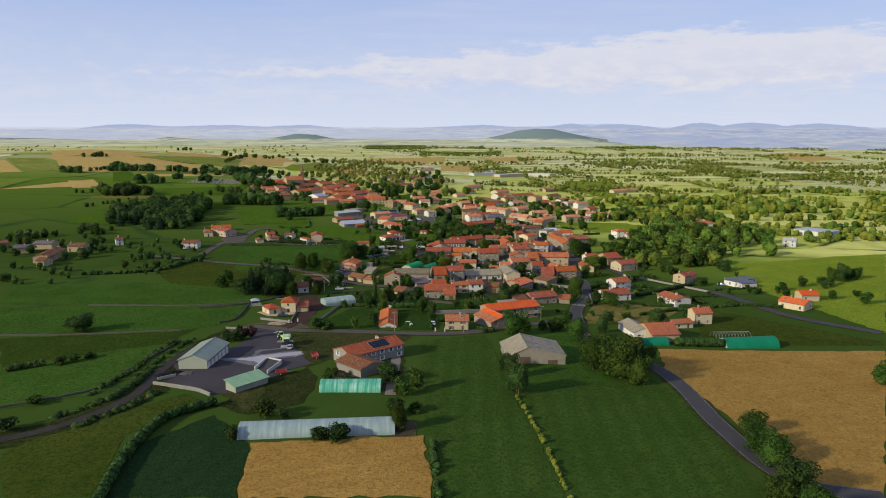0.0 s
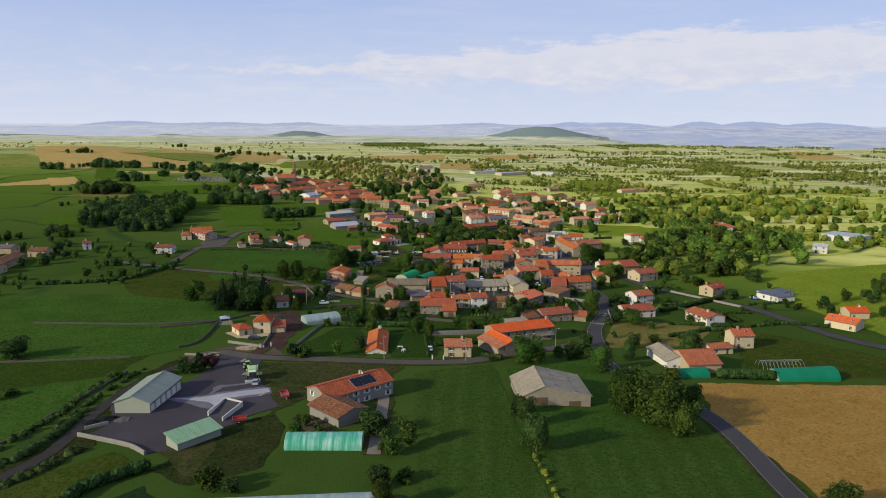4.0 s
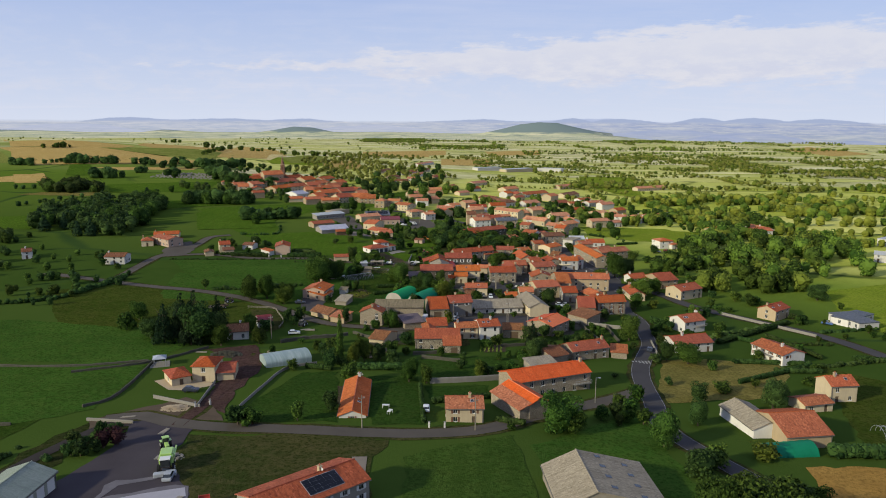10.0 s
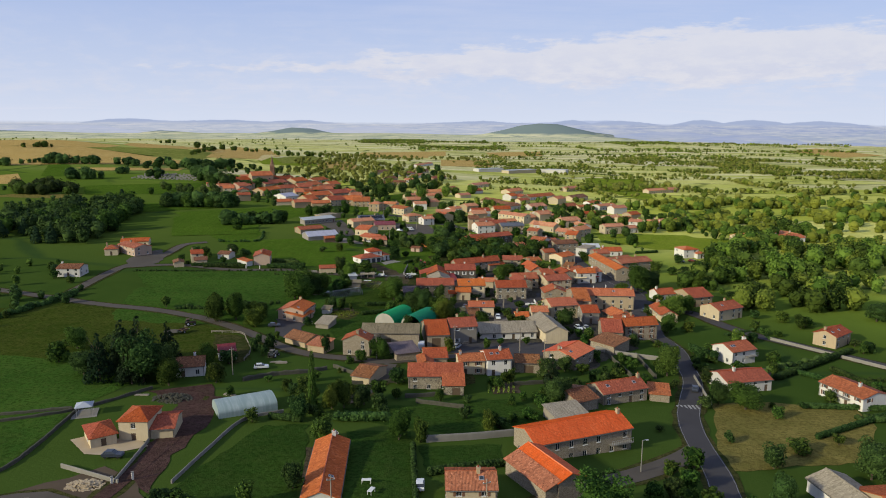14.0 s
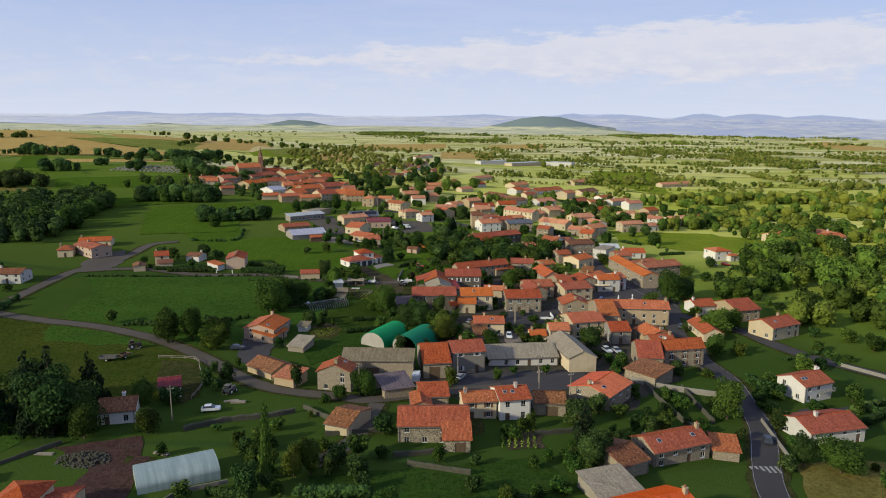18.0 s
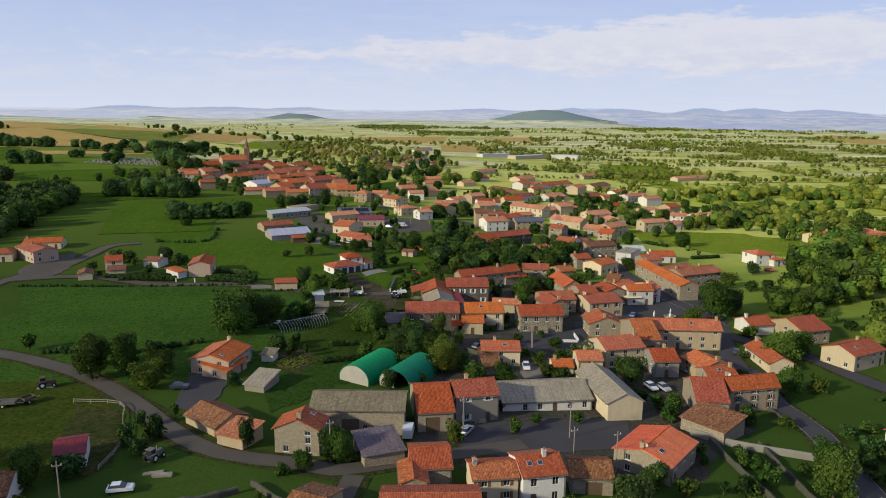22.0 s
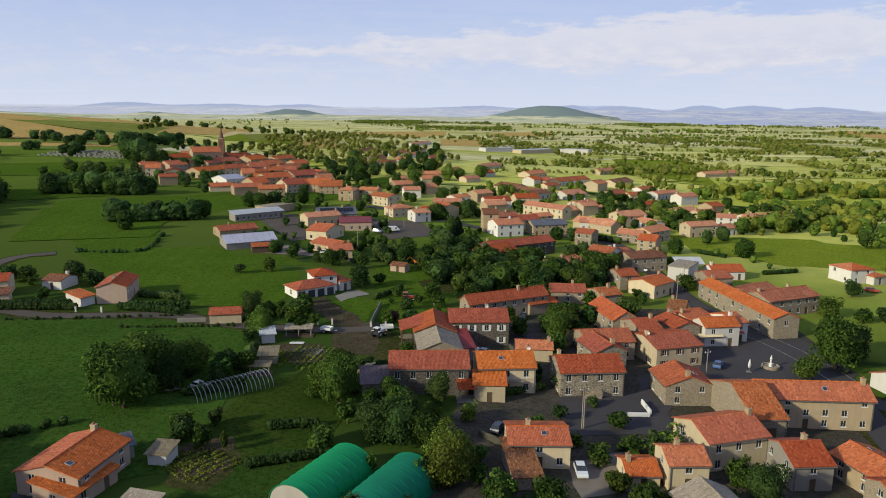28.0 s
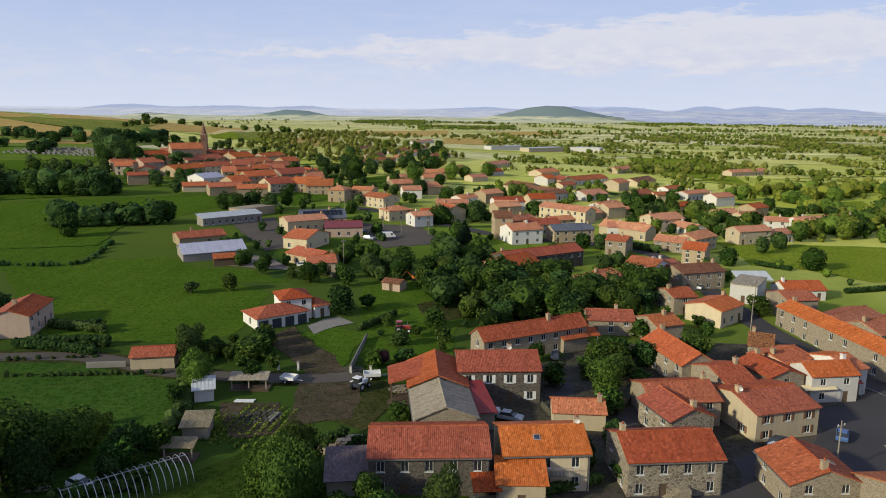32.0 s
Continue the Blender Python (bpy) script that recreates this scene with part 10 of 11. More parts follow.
grove([(-14.4, 430.3), (2.3, 436.9), (6.2, 415.5), (-8.8, 410.1)], 9, 4.0, 8.0, ['dark', 'broad', 'sunny'], 27, 'among gardens', 0.85)
grove([(22.2, 399.2), (37.7, 418.7), (35.2, 400.4)], 6, 2.5, 5.0, ['bush', 'broad'], 28, 'among gardens', 0.85)
grove([(-39.3, 556.5), (-28.0, 573.6), (0.9, 573.2), (-5.5, 540.5), (-23.8, 538.4)], 18, 4.0, 8.0, ['broad', 'dark', 'bush'], 29, 'among gardens', 0.85)
grove([(-61.9, 553.7), (-40.0, 560.1), (-26.8, 538.1), (-44.1, 533.2)], 8, 3.0, 6.0, ['bush', 'broad'], 30, 'among gardens', 0.85)
grove([(-50.4, 489.9), (-37.7, 494.6), (-33.1, 475.7), (-44.8, 473.3)], 8, 2.5, 5.0, ['bush', 'broad'], 31, 'among gardens', 0.85)
grove([(24.0, 743.7), (93.9, 792.6), (85.8, 713.0), (41.2, 703.0)], 16, 5.0, 9.0, ['broad', 'sunny'], 32, 'among gardens', 0.85)
grove([(-71.8, 737.1), (-22.8, 741.3), (-14.5, 689.4), (-53.8, 698.5)], 10, 4.0, 7.0, ['broad', 'dark'], 33, 'among gardens', 0.85)
grove([(-83.6, 823.6), (-86.7, 1073.2), (-7.7, 1166.4), (3.1, 871.7), (-19.6, 818.3)], 26, 8.0, 13.0, ['dark', 'broad', 'sunny'], 34, 'in the park', 0.85)
grove([(-35.5, 192.1), (-35.2, 205.0), (-9.9, 205.9), (-8.6, 186.2)], 10, 2.5, 5.0, ['bush', 'broad', 'bush_dark'], 35, 'among gardens', 0.85)
grove([(-81.7, 246.1), (-72.9, 255.6), (-67.7, 245.6), (-74.3, 239.0)], 7, 3.5, 5.5, ['plum', 'bush_dark'], 36, 'behind the works shed', 0.85)
grove([(42.6, 291.4), (54.0, 283.0), (50.5, 266.4), (38.0, 265.1)], 10, 3.0, 6.0, ['broad', 'dark', 'bush'], 37, 'beside the road', 0.85)
grove([(-71.0, 390.1), (-46.0, 393.1), (-42.5, 362.2), (-60.4, 345.6)], 6, 3.0, 6.0, ['broad', 'dark'], 38, 'among gardens', 0.85)
grove([(-53.8, 497.5), (-38.0, 514.5), (-24.9, 462.4), (-41.6, 448.8)], 8, 3.0, 6.0, ['broad', 'bush'], 39, 'among gardens', 0.85)
grove([(41.0, 388.7), (53.2, 389.6), (49.4, 378.6), (38.5, 375.3)], 4, 3.0, 5.0, ['broad', 'bush'], 40, 'among gardens', 0.85)
grove([(88.8, 713.6), (132.1, 758.1), (124.5, 699.7), (82.4, 666.0)], 12, 5.0, 9.0, ['broad', 'dark', 'sunny'], 41, 'among gardens', 0.85)
grove([(-132.0, 496.0), (-116.7, 512.7), (-106.5, 488.5), (-122.1, 476.0)], 6, 2.5, 5.0, ['broad', 'bush'], 42, 'among gardens', 0.85)
grove([(-183.9, 458.7), (-190.5, 491.3), (-150.7, 449.1), (-155.2, 437.7)], 8, 2.5, 5.0, ['bush_dark', 'broad'], 43, 'among gardens', 0.85)

# hedges, walls and fences
hedge([(-60.8, 178.2), (-69.3, 169.8), (-71.4, 156.0), (-69.8, 138.9), (-67.7, 128.1)], h=2.6, w=3.2, label='thick dark field hedge')
hedge([(-2.4, 155.7), (-1.4, 138.9), (-0.7, 130.2)], h=1.6, w=1.6, label='scrubby field hedge', gaps=0.25)
hedge([(20.6, 187.7), (23.8, 159.4), (26.1, 130.9)], h=1.0, w=0.9, material='leaf_sun', label='thin weedy field boundary', gaps=0.35)
hedge([(-136.9, 213.6), (-128.9, 218.4)], h=2.4, w=3, label='field hedge of dark bushes')
hedge([(87.2, 253.1), (103.9, 254.0)], h=3.4, w=4, label='dark hedge beside the tunnel shed')
hedge([(-24.0, 303.9), (-12.7, 304.9)], h=2.4, w=3, label='clipped dark garden hedge')
hedge([(-2.0, 276.7), (13.5, 282.4)], h=1.8, w=1.6, label='clipped dark garden hedge')
hedge([(-6.0, 289.7), (-4.2, 262.5)], h=1.4, w=1.2, label='garden hedge beside the drive')
hedge([(97.3, 345.9), (133.1, 372.3)], h=2.2, w=2.2, label='clipped dark garden hedge')
hedge([(106.1, 315.1), (116.8, 314.9)], h=1.8, w=1.8, label='clipped dark garden hedge')
hedge([(-158.5, 383.7), (-153.2, 395.7), (-145.5, 423.0)], h=2.2, w=2.2, label='scrubby field hedge', gaps=0.2)
hedge([(-119.5, 481.8), (-94.3, 485.7)], h=1.8, w=1.6, label='clipped dark garden hedge')
hedge([(-81.2, 482.4), (-67.0, 483.9)], h=2.6, w=2, label='clipped dark garden hedge')
hedge([(-141.8, 468.3), (-101.7, 471.6), (-65.1, 478.1)], h=0.8, w=0.9, label='weedy field edge', gaps=0.3)
hedge([(-63.8, 416.5), (-77.8, 407.4), (-95.7, 406.1), (-102.2, 403.8)], h=1.6, w=1.6, label='bramble hedge beside the lane', gaps=0.2)
hedge([(-77.9, 467.3), (-50.0, 471.0)], h=0.9, w=1, label='weedy verge hedge', gaps=0.25)
hedge([(-46.8, 470.5), (-42.0, 455.7), (-42.3, 444.5)], h=2, w=2.4, label='overgrown garden hedge', gaps=0.1)
hedge([(-83.3, 494.3), (-71.3, 491.6)], h=2.2, w=2, label='clipped dark garden hedge')
hedge([(-126.9, 546.7), (-106.3, 550.2), (-109.6, 578.5)], h=1.3, w=1.4, label='field hedge', gaps=0.3)
hedge([(63.0, 594.5), (70.9, 587.9)], h=3, w=3, label='tall clipped dark hedge')
hedge([(-91.6, 200.0), (-91.6, 224.2), (-89.6, 246.4)], h=1.2, w=1.4, label='bramble hedge on the field wall', gaps=0.35)
hedge([(-193.2, 372.3), (-158.8, 385.1), (-148.0, 431.9)], h=1.8, w=2, label='scrubby field hedge', gaps=0.2)
hedge([(-96.7, 241.4), (-96.1, 208.1), (-98.8, 188.8)], h=1.4, w=1.8, label='bramble hedge beside the lane', gaps=0.3)
stone_wall([(-166.5, 257.1), (-134.2, 256.4), (-99.3, 259.4)])
stone_wall([(-105.3, 297.6), (-87.1, 307.4), (-74.7, 323.3)])
stone_wall([(-88.3, 270.4), (-83.9, 278.7), (-86.1, 308.3)])
stone_wall([(-119.7, 181.4), (-99.4, 193.4), (-97.4, 211.0), (-93.5, 243.4)])
stone_wall([(-156.9, 305.3), (-111.8, 303.0), (-87.8, 308.5)])
stone_wall([(-49.7, 270.5), (-48.0, 286.4), (-45.3, 302.5), (-37.5, 308.3)], h=0.8, w=0.25, material='concrete', label='pale rendered garden wall along the drive')
stone_wall([(-3.3, 292.8), (6.4, 295.2), (16.6, 298.5)], h=1.6, w=0.4, material='concrete', label='pale garden wall with piers')
stone_wall([(-60.3, 271.1), (-61.9, 290.0)], h=0.8, w=0.3, material='concrete', label='low pale drive wall')
stone_wall([(-73.6, 277.2), (-59.4, 270.3)], h=0.9, w=0.3, material='concrete', label='low pale garden wall')
stone_wall([(-82.9, 261.7), (-71.2, 259.7)], h=0.8, w=0.3, material='concrete', label='low concrete kerb wall')
stone_wall([(-84.1, 196.3), (-70.0, 190.0), (-64.0, 185.4)], h=1.0, w=0.5, material='concrete', label='pale retaining wall of the works yard')
stone_wall([(-9.3, 321.1), (-0.3, 323.6)], h=1.0, w=0.6)
stone_wall([(50.1, 371.1), (56.9, 366.2), (70.0, 361.3)], h=1.4, w=0.5, material='concrete', label='old stone garden wall')
stone_wall([(52.6, 367.6), (54.9, 345.2), (57.8, 337.2)], h=1.2, w=0.5)
stone_wall([(61.9, 366.6), (61.8, 344.3)], h=1.2, w=0.5)
stone_wall([(73.7, 346.6), (70.2, 324.0)], h=0.9, w=0.4, material='concrete', label='low pale wall along the road')
stone_wall([(-17.3, 492.9), (-18.3, 474.2)], h=1.2, w=0.3, material='concrete', label='curved white garden wall')
stone_wall([(-65.3, 472.5), (-58.7, 473.6)], h=1.2, w=0.3, material='concrete', label='pale garden wall')
stone_wall([(70.9, 400.0), (72.4, 380.2)], h=1, w=0.4)
stone_wall([(114.2, 386.7), (126.3, 370.3), (136.8, 355.6)], h=1.1, w=0.4, material='concrete', label='pale wall along the side road')
fence([(-76.5, 376.1), (-66.6, 375.5), (-63.3, 369.5), (-58.4, 357.0), (-57.9, 348.0)])

# greenhouse frame, gardens, heaps, poles and cars
hoops(-40.7, 433.1, 38, 14.7, 6.2, 2.5, 18, 'bare hoops of an uncovered tunnel greenhouse')
crop_rows(-29.4, 451.7, 80, 14.0, 9.0, 7)
crop_rows(16.2, 332.2, 85, 10.0, 8.0, 6)
crop_rows(-37.5, 405.3, 50, 9.0, 8.0, 6)
crop_rows(-35.3, 451.2, 85, 9.0, 5.0, 5)
heap(-67.2, 316.3, 5.0, 1.4, 'dry_stone', 'heap of grey rubble stones on bare earth')
heap(-65.1, 269.3, 3.6, 0.8, 'sand', 'low heap of pale sand', size=0.2, n=420)
heap(-65.7, 315.4, 4.0, 1.2, 'dry_stone', 'heap of rubble beside a wall')
heap(-81.9, 206.1, 3.0, 1.2, 'tyre', 'pile of dark scrap beside the shed')
heap(-15.9, 446.4, 2.5, 0.8, 'concrete', 'pale rubble heap')
heap(-55.6, 240.8, 3.0, 0.8, 'concrete', 'blocks stacked beside the yard')
pole(-18.2, 258.1, 8.0)
pole(7.7, 258.7, 8.0)
pole(-19.7, 353.8, 8.0)
pole(4.1, 366.7, 8.0)
pole(25.0, 367.3, 8.0)
pole(24.4, 421.7, 8.0)
pole(-57.5, 335.4, 8.0)
pole(53.5, 443.0, 8.0)
pole(30.8, 353.7, 8.0)
pole(-31.1, 557.5, 8.0)
pole(67.2, 503.9, 8.0)
pole(23.4, 354.7, 8.0)
pole(40.1, 281.5, 7.0, lamp=True)
car(-6.5, 365.8, 86, 'car_white', van=True)
car(4.8, 367.8, 65, 'car_grey')
car(-57.8, 385.1, 4, 'car_dark')
car(-51.1, 341.2, 12, 'car_white', where='in rough grass')
car(-3.9, 270.9, 92, 'car_white', where='on the garden drive')
car(69.9, 335.0, 69, 'car_dark', where='on the village road')
car(-65.7, 281.8, 1, 'car_dark')
car(-52.0, 231.4, 97, 'car_grey')
car(20.9, 405.9, -91, 'car_white', where='beside the cottage')
car(60.3, 453.8, 59, 'car_blue', where='on the square')
car(47.8, 448.8, 31, 'car_white', where='on the street')
car(80.1, 422.0, 63, 'car_dark', where='on the street')
car(-21.1, 600.9, 9, 'car_white', van=True, where='on the car park')
car(34.2, 556.7, 6, 'car_white', van=True, where='in rough grass')
car(-42.2, 554.0, 7, 'car_white', where='on a drive')
car(-61.7, 558.9, -21, 'car_white', where='on a drive')
car(20.8, 484.8, 75, 'car_dark', where='in a garden')
car(9.3, 419.8, 64, 'car_dark', where='in a garden')
car(49.0, 395.2, -73, 'car_white')
car(9.4, 456.6, -21, 'car_grey', where='in the farmyard')
car(69.1, 523.4, 40, 'car_white', where='on the street')

# ---------------------------------------------------------------- distance
backdrop()
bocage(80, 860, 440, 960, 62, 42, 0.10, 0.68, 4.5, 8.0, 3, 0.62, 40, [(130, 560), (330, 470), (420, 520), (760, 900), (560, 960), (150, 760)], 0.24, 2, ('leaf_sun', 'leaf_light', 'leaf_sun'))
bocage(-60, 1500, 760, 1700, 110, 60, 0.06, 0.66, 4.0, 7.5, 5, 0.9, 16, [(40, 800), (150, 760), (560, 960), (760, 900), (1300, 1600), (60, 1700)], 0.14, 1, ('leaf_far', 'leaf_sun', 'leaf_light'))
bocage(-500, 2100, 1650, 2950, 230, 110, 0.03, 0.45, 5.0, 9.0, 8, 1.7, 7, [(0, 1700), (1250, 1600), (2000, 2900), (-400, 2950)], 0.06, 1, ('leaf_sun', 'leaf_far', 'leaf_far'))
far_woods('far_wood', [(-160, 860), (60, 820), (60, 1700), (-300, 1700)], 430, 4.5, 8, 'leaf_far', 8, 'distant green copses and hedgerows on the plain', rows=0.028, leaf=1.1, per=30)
tree_lines([([(-349.0, 818.4), (-338.0, 820.0), (-324.9, 823.2)], 4.5, 8, 15), ([(-429.7, 918.6), (-400.0, 925.0), (-378.7, 930.3)], 5.0, 8, 13), ([(-360.2, 938.8), (-349.4, 943.5)], 5.0, 7, 10),
            ([(-340.5, 930.0), (-319.8, 959.3), (-301.0, 943.7)], 6.0, 5, 10), ([(-289.5, 944.1), (-282.0, 948.5)], 4.0, 9, 13), ([(-327.6, 863.8), (-320.2, 867.1)], 4.0, 6, 9), ([(-291.7, 851.3), (-283.0, 864.9)], 4.0, 6, 9),
            ([(-479.7, 897.9), (-458.4, 898.1)], 5.0, 6, 10), ([(-451.4, 912.7), (-436.5, 931.5)], 5.0, 4, 7), ([(-205.3, 679.6), (-178.6, 678.9), (-157.6, 682.8)], 4.5, 8, 14), ([(-140.5, 604.7), (-125.0, 609.0), (-111.0, 613.4)], 4.0, 6, 11),
            ([(-252.7, 875.8), (-235.0, 850.0), (-210.9, 815.7)], 5.0, 9, 15), ([(-275.4, 925.3), (-241.9, 962.9)], 6.0, 9, 14), ([(-186.8, 778.7), (-165.4, 808.7)], 5.0, 7, 11), ([(-329.2, 650.9), (-302.9, 697.3)], 7.0, 2, 4), ([(-385.1, 742.4), (-370.6, 742.8)], 5.0, 3, 5)],
           'leaf_dark', 9, 'dark hedgerow trees on the western fields')
tree_lines([([(-526.5, 1046.7), (-500.4, 1066.0)], 7.0, 4, 9), ([(-332.4, 1093.4), (-353.0, 1258.3)], 12.0, 4, 8), ([(-391.8, 1281.1), (-408.1, 1939.2)], 45.0, 6, 11), ([(-262.0, 1289.7), (-216.7, 1389.1)], 16.0, 6, 11), ([(-894.2, 2416.2), (-856.0, 2420.3)], 12.0, 8, 13)],
           'leaf', 10, 'hedgerow trees far out on the western plain', 1.1, 70)
grove([(-358.5, 743.2), (-340.4, 760.0), (-304.6, 743.4), (-298.8, 726.4), (-328.7, 719.8), (-347.0, 725.3)], 34, 8.0, 13.0, ['dark', 'dark', 'broad'], 61, 'in a field copse', 0.95)
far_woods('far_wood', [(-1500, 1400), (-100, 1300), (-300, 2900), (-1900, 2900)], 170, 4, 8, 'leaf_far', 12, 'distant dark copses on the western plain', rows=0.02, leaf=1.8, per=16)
drape('hay_field', [(-478.8, 766.0), (-415.0, 842.9), (-380.6, 791.1), (-477.6, 764.0)], 'hay', 0.25, 'pale gold stubble field', 'field')
drape('hay_field', [(-584.1, 1041.4), (-498.4, 1079.1), (-325.6, 1016.2), (-454.3, 917.4)], 'hay', 0.25, 'pale gold stubble field', 'field')
drape('meadow', [(-631.5, 1031.0), (-576.4, 1027.5), (-484.4, 912.3), (-529.6, 902.9)], 'pasture_pale', 0.25, 'pale green pasture', 'field')
drape('hay_field', [(-355.9, 1235.7), (-449.3, 2000.5), (-248.7, 1235.6), (-292.6, 1072.8)], 'hay', 0.25, 'pale gold stubble field', 'field')
drape('hay_field', [(-627.2, 1010.7), (-620.3, 1009.7), (-527.8, 893.5), (-552.9, 888.1)], 'hay', 0.25, 'pale gold stubble field', 'field')
drape('hay_field', [(-173.8, 1190.5), (-146.4, 1281.5), (-113.6, 1066.6), (-150.5, 1029.1)], 'hay', 0.25, 'pale gold stubble field', 'field')
drape('meadow', [(-273.3, 1173.1), (-189.5, 1231.6), (-166.3, 1079.5), (-227.8, 1047.4)], 'meadow_sunny', 0.25, 'bright green field', 'field')
drape('hay_field', [(-185.9, 1752.0), (-35.4, 1864.5), (-29.6, 1557.3), (-158.9, 1496.8)], 'hay', 0.25, 'pale gold stubble field', 'field')
drape('hay_field', [(-4.8, 1490.5), (91.9, 1526.5), (78.3, 1298.4), (-4.1, 1275.6)], 'hay', 0.25, 'pale gold stubble field', 'field')
drape('meadow', [(195.3, 798.6), (263.5, 1082.4), (188.5, 1097.3), (161.9, 940.2)], 'meadow_sunny', 0.25, 'bright green field', 'field')
drape('meadow', [(-311.0, 632.2), (-164.5, 724.8), (-169.4, 673.9), (-272.8, 614.0)], 'meadow_lit', 0.25, 'green meadow', 'field')
drape('meadow', [(-317.6, 775.0), (-224.5, 819.2), (-216.6, 745.4), (-292.1, 725.9)], 'meadow_lit', 0.25, 'green meadow', 'field')
drape('meadow', [(-184.2, 631.4), (-128.5, 657.7), (-112.6, 574.4), (-159.5, 560.5)], 'meadow_lit', 0.25, 'green meadow', 'field')
drape('meadow', [(-314.7, 599.7), (-282.4, 613.6), (-264.5, 553.9), (-298.1, 558.5)], 'meadow_lit', 0.25, 'dry pale pasture', 'field')
drape('hay_field', [(952.5, 2128.4), (1152.3, 2367.4), (1057.2, 1865.6), (891.0, 1741.8)], 'hay', 0.25, 'pale gold stubble field', 'field')
graveyard(-269.3, 856.6)
grove([(-15, 385), (50, 375), (112, 380), (128, 470), (120, 560), (60, 620), (-30, 640), (-25, 520)], 70, 2.6, 6.5, ['broad', 'bush', 'dark', 'wide', 'bush_dark', 'sunny'], 91, 'in a village garden', 1.0, single=True)
grove([(-60, 640), (60, 620), (130, 560), (190, 540), (260, 620), (120, 740), (-90, 760)], 120, 3.0, 7.5, ['broad', 'sunny', 'dark', 'wide', 'bush'], 92, 'among upper village gardens', 1.0, single=True)
grove([(-80, 560), (-20, 520), (-20, 640), (-90, 700)], 22, 2.6, 6.0, ['broad', 'bush', 'dark'], 93, 'in a village garden', 1.0, single=True)
grove([(-60, 300), (100, 290), (112, 380), (-40, 380)], 34, 2.0, 4.5, ['broad', 'bush', 'bush_dark', 'bush'], 94, 'in a village garden', 1.0, single=True)
H = house(65.6, 1182.3, 28.0, 41.6, 16.0, 5.04, 1.0, 'roof_white', 'wall_white', 1, kind='flat', chimney=0, win=0, label='long pale industrial hall far beyond the village', category='hall', name='hall')
H = house(108.8, 1168.7, 35.0, 52.5, 16.0, 5.04, 1.0, 'roof_white', 'wall_cream', 1, kind='flat', chimney=0, win=0, label='long pale industrial hall far beyond the village', category='hall', name='hall')
H = house(162.6, 1191.8, -24.0, 37.6, 16.0, 5.04, 1.0, 'roof_white', 'wall_white', 1, kind='flat', chimney=0, win=0, label='long pale industrial hall far beyond the village', category='hall', name='hall')
drape('hay_field', [(-557.4, 1035.5), (-476.9, 1087.5), (-314.7, 1009.4), (-305.6, 961.7), (-441.2, 904.3), (-471.2, 893.8)], 'hay', 0.35, 'pale gold stubble field', 'field')
drape('hay_field', [(-428.3, 823.3), (-416.2, 828.6), (-391.5, 783.1), (-399.1, 775.4)], 'hay', 0.35, 'pale gold stubble field', 'field')
drape('hay_field', [(-325.5, 1151.8), (-381.5, 1768.0), (-253.6, 1126.9), (-309.0, 1076.5)], 'hay', 0.35, 'pale gold stubble field', 'field')
drape('meadow', [(-464.8, 1077.8), (-379.2, 1190.5), (-293.1, 1150.4), (-309.3, 1023.6)], 'pasture_pale', 0.35, 'bright green field', 'field')
drape('hay_field', [(-172.5, 1123.6), (-145.9, 1261.4), (-111.8, 1118.3), (-150.3, 1023.9)], 'hay', 0.35, 'pale gold stubble field', 'field')
drape('hay_field', [(-428.7, 1255.3), (-566.5, 2097.3), (-415.6, 1856.0), (-333.1, 1175.8)], 'hay', 0.35, 'pale gold stubble field', 'field')
drape('meadow', [(-245.0, 1183.9), (-228.5, 1415.9), (-172.9, 1172.9), (-210.0, 1081.5)], 'pasture_pale', 0.35, 'bright green field', 'field')
drape('hay_field', [(-188.5, 1770.1), (5.5, 1920.1), (4.8, 1670.5), (-147.0, 1503.8)], 'hay', 0.35, 'pale gold stubble field', 'field')
drape('hay_field', [(102.3, 1889.4), (255.7, 1999.9), (220.3, 1740.1), (102.5, 1682.4)], 'hay', 0.35, 'pale gold stubble field', 'field')
tree(55.0, 209.2, 14.2, 16.2, kind='wide')
tree(47.9, 216.6, 12.6, 10.6, kind='broad')
tree(21.4, 190.3, 10.5, 7.0, kind='dark')
tree(19.6, 212.2, 5.9, 5.6, kind='dark')
tree(59.1, 204.6, 10.0, 8.7, kind='wide')
tree(49.8, 254.3, 10.0, 8.4, kind='broad')
tree(20.7, 204.8, 8.3, 6.5, kind='dark')
grove([(-258.7, 889.4), (-252.5, 1001.2), (-185.2, 980.6), (-123.3, 1023.4), (-60.7, 767.7), (-67.9, 715.3), (-113.6, 712.6), (-187.7, 762.6)], 46, 5.0, 9.0, ['dark', 'broad', 'dark'], 96, 'round the old village', 0.85)
grove([(-87.0, 821.7), (-58.9, 837.0), (-21.5, 718.1), (-39.8, 674.2), (-63.4, 705.9)], 22, 5.0, 8.0, ['dark', 'broad', 'wide'], 97, 'round the old village', 0.85)
grove([(-256.2, 756.9), (-253.0, 785.4), (-196.1, 773.9), (-157.3, 682.1), (-200.0, 665.5)], 24, 6.0, 9.0, ['dark', 'dark', 'broad'], 98, 'in a field wood', 0.85)
grove([(-275.2, 442.3), (-300.7, 515.6), (-251.5, 535.2), (-202.0, 434.6), (-226.5, 390.3)], 26, 4.0, 8.0, ['dark', 'broad', 'dark'], 99, 'round a small hamlet', 0.85)
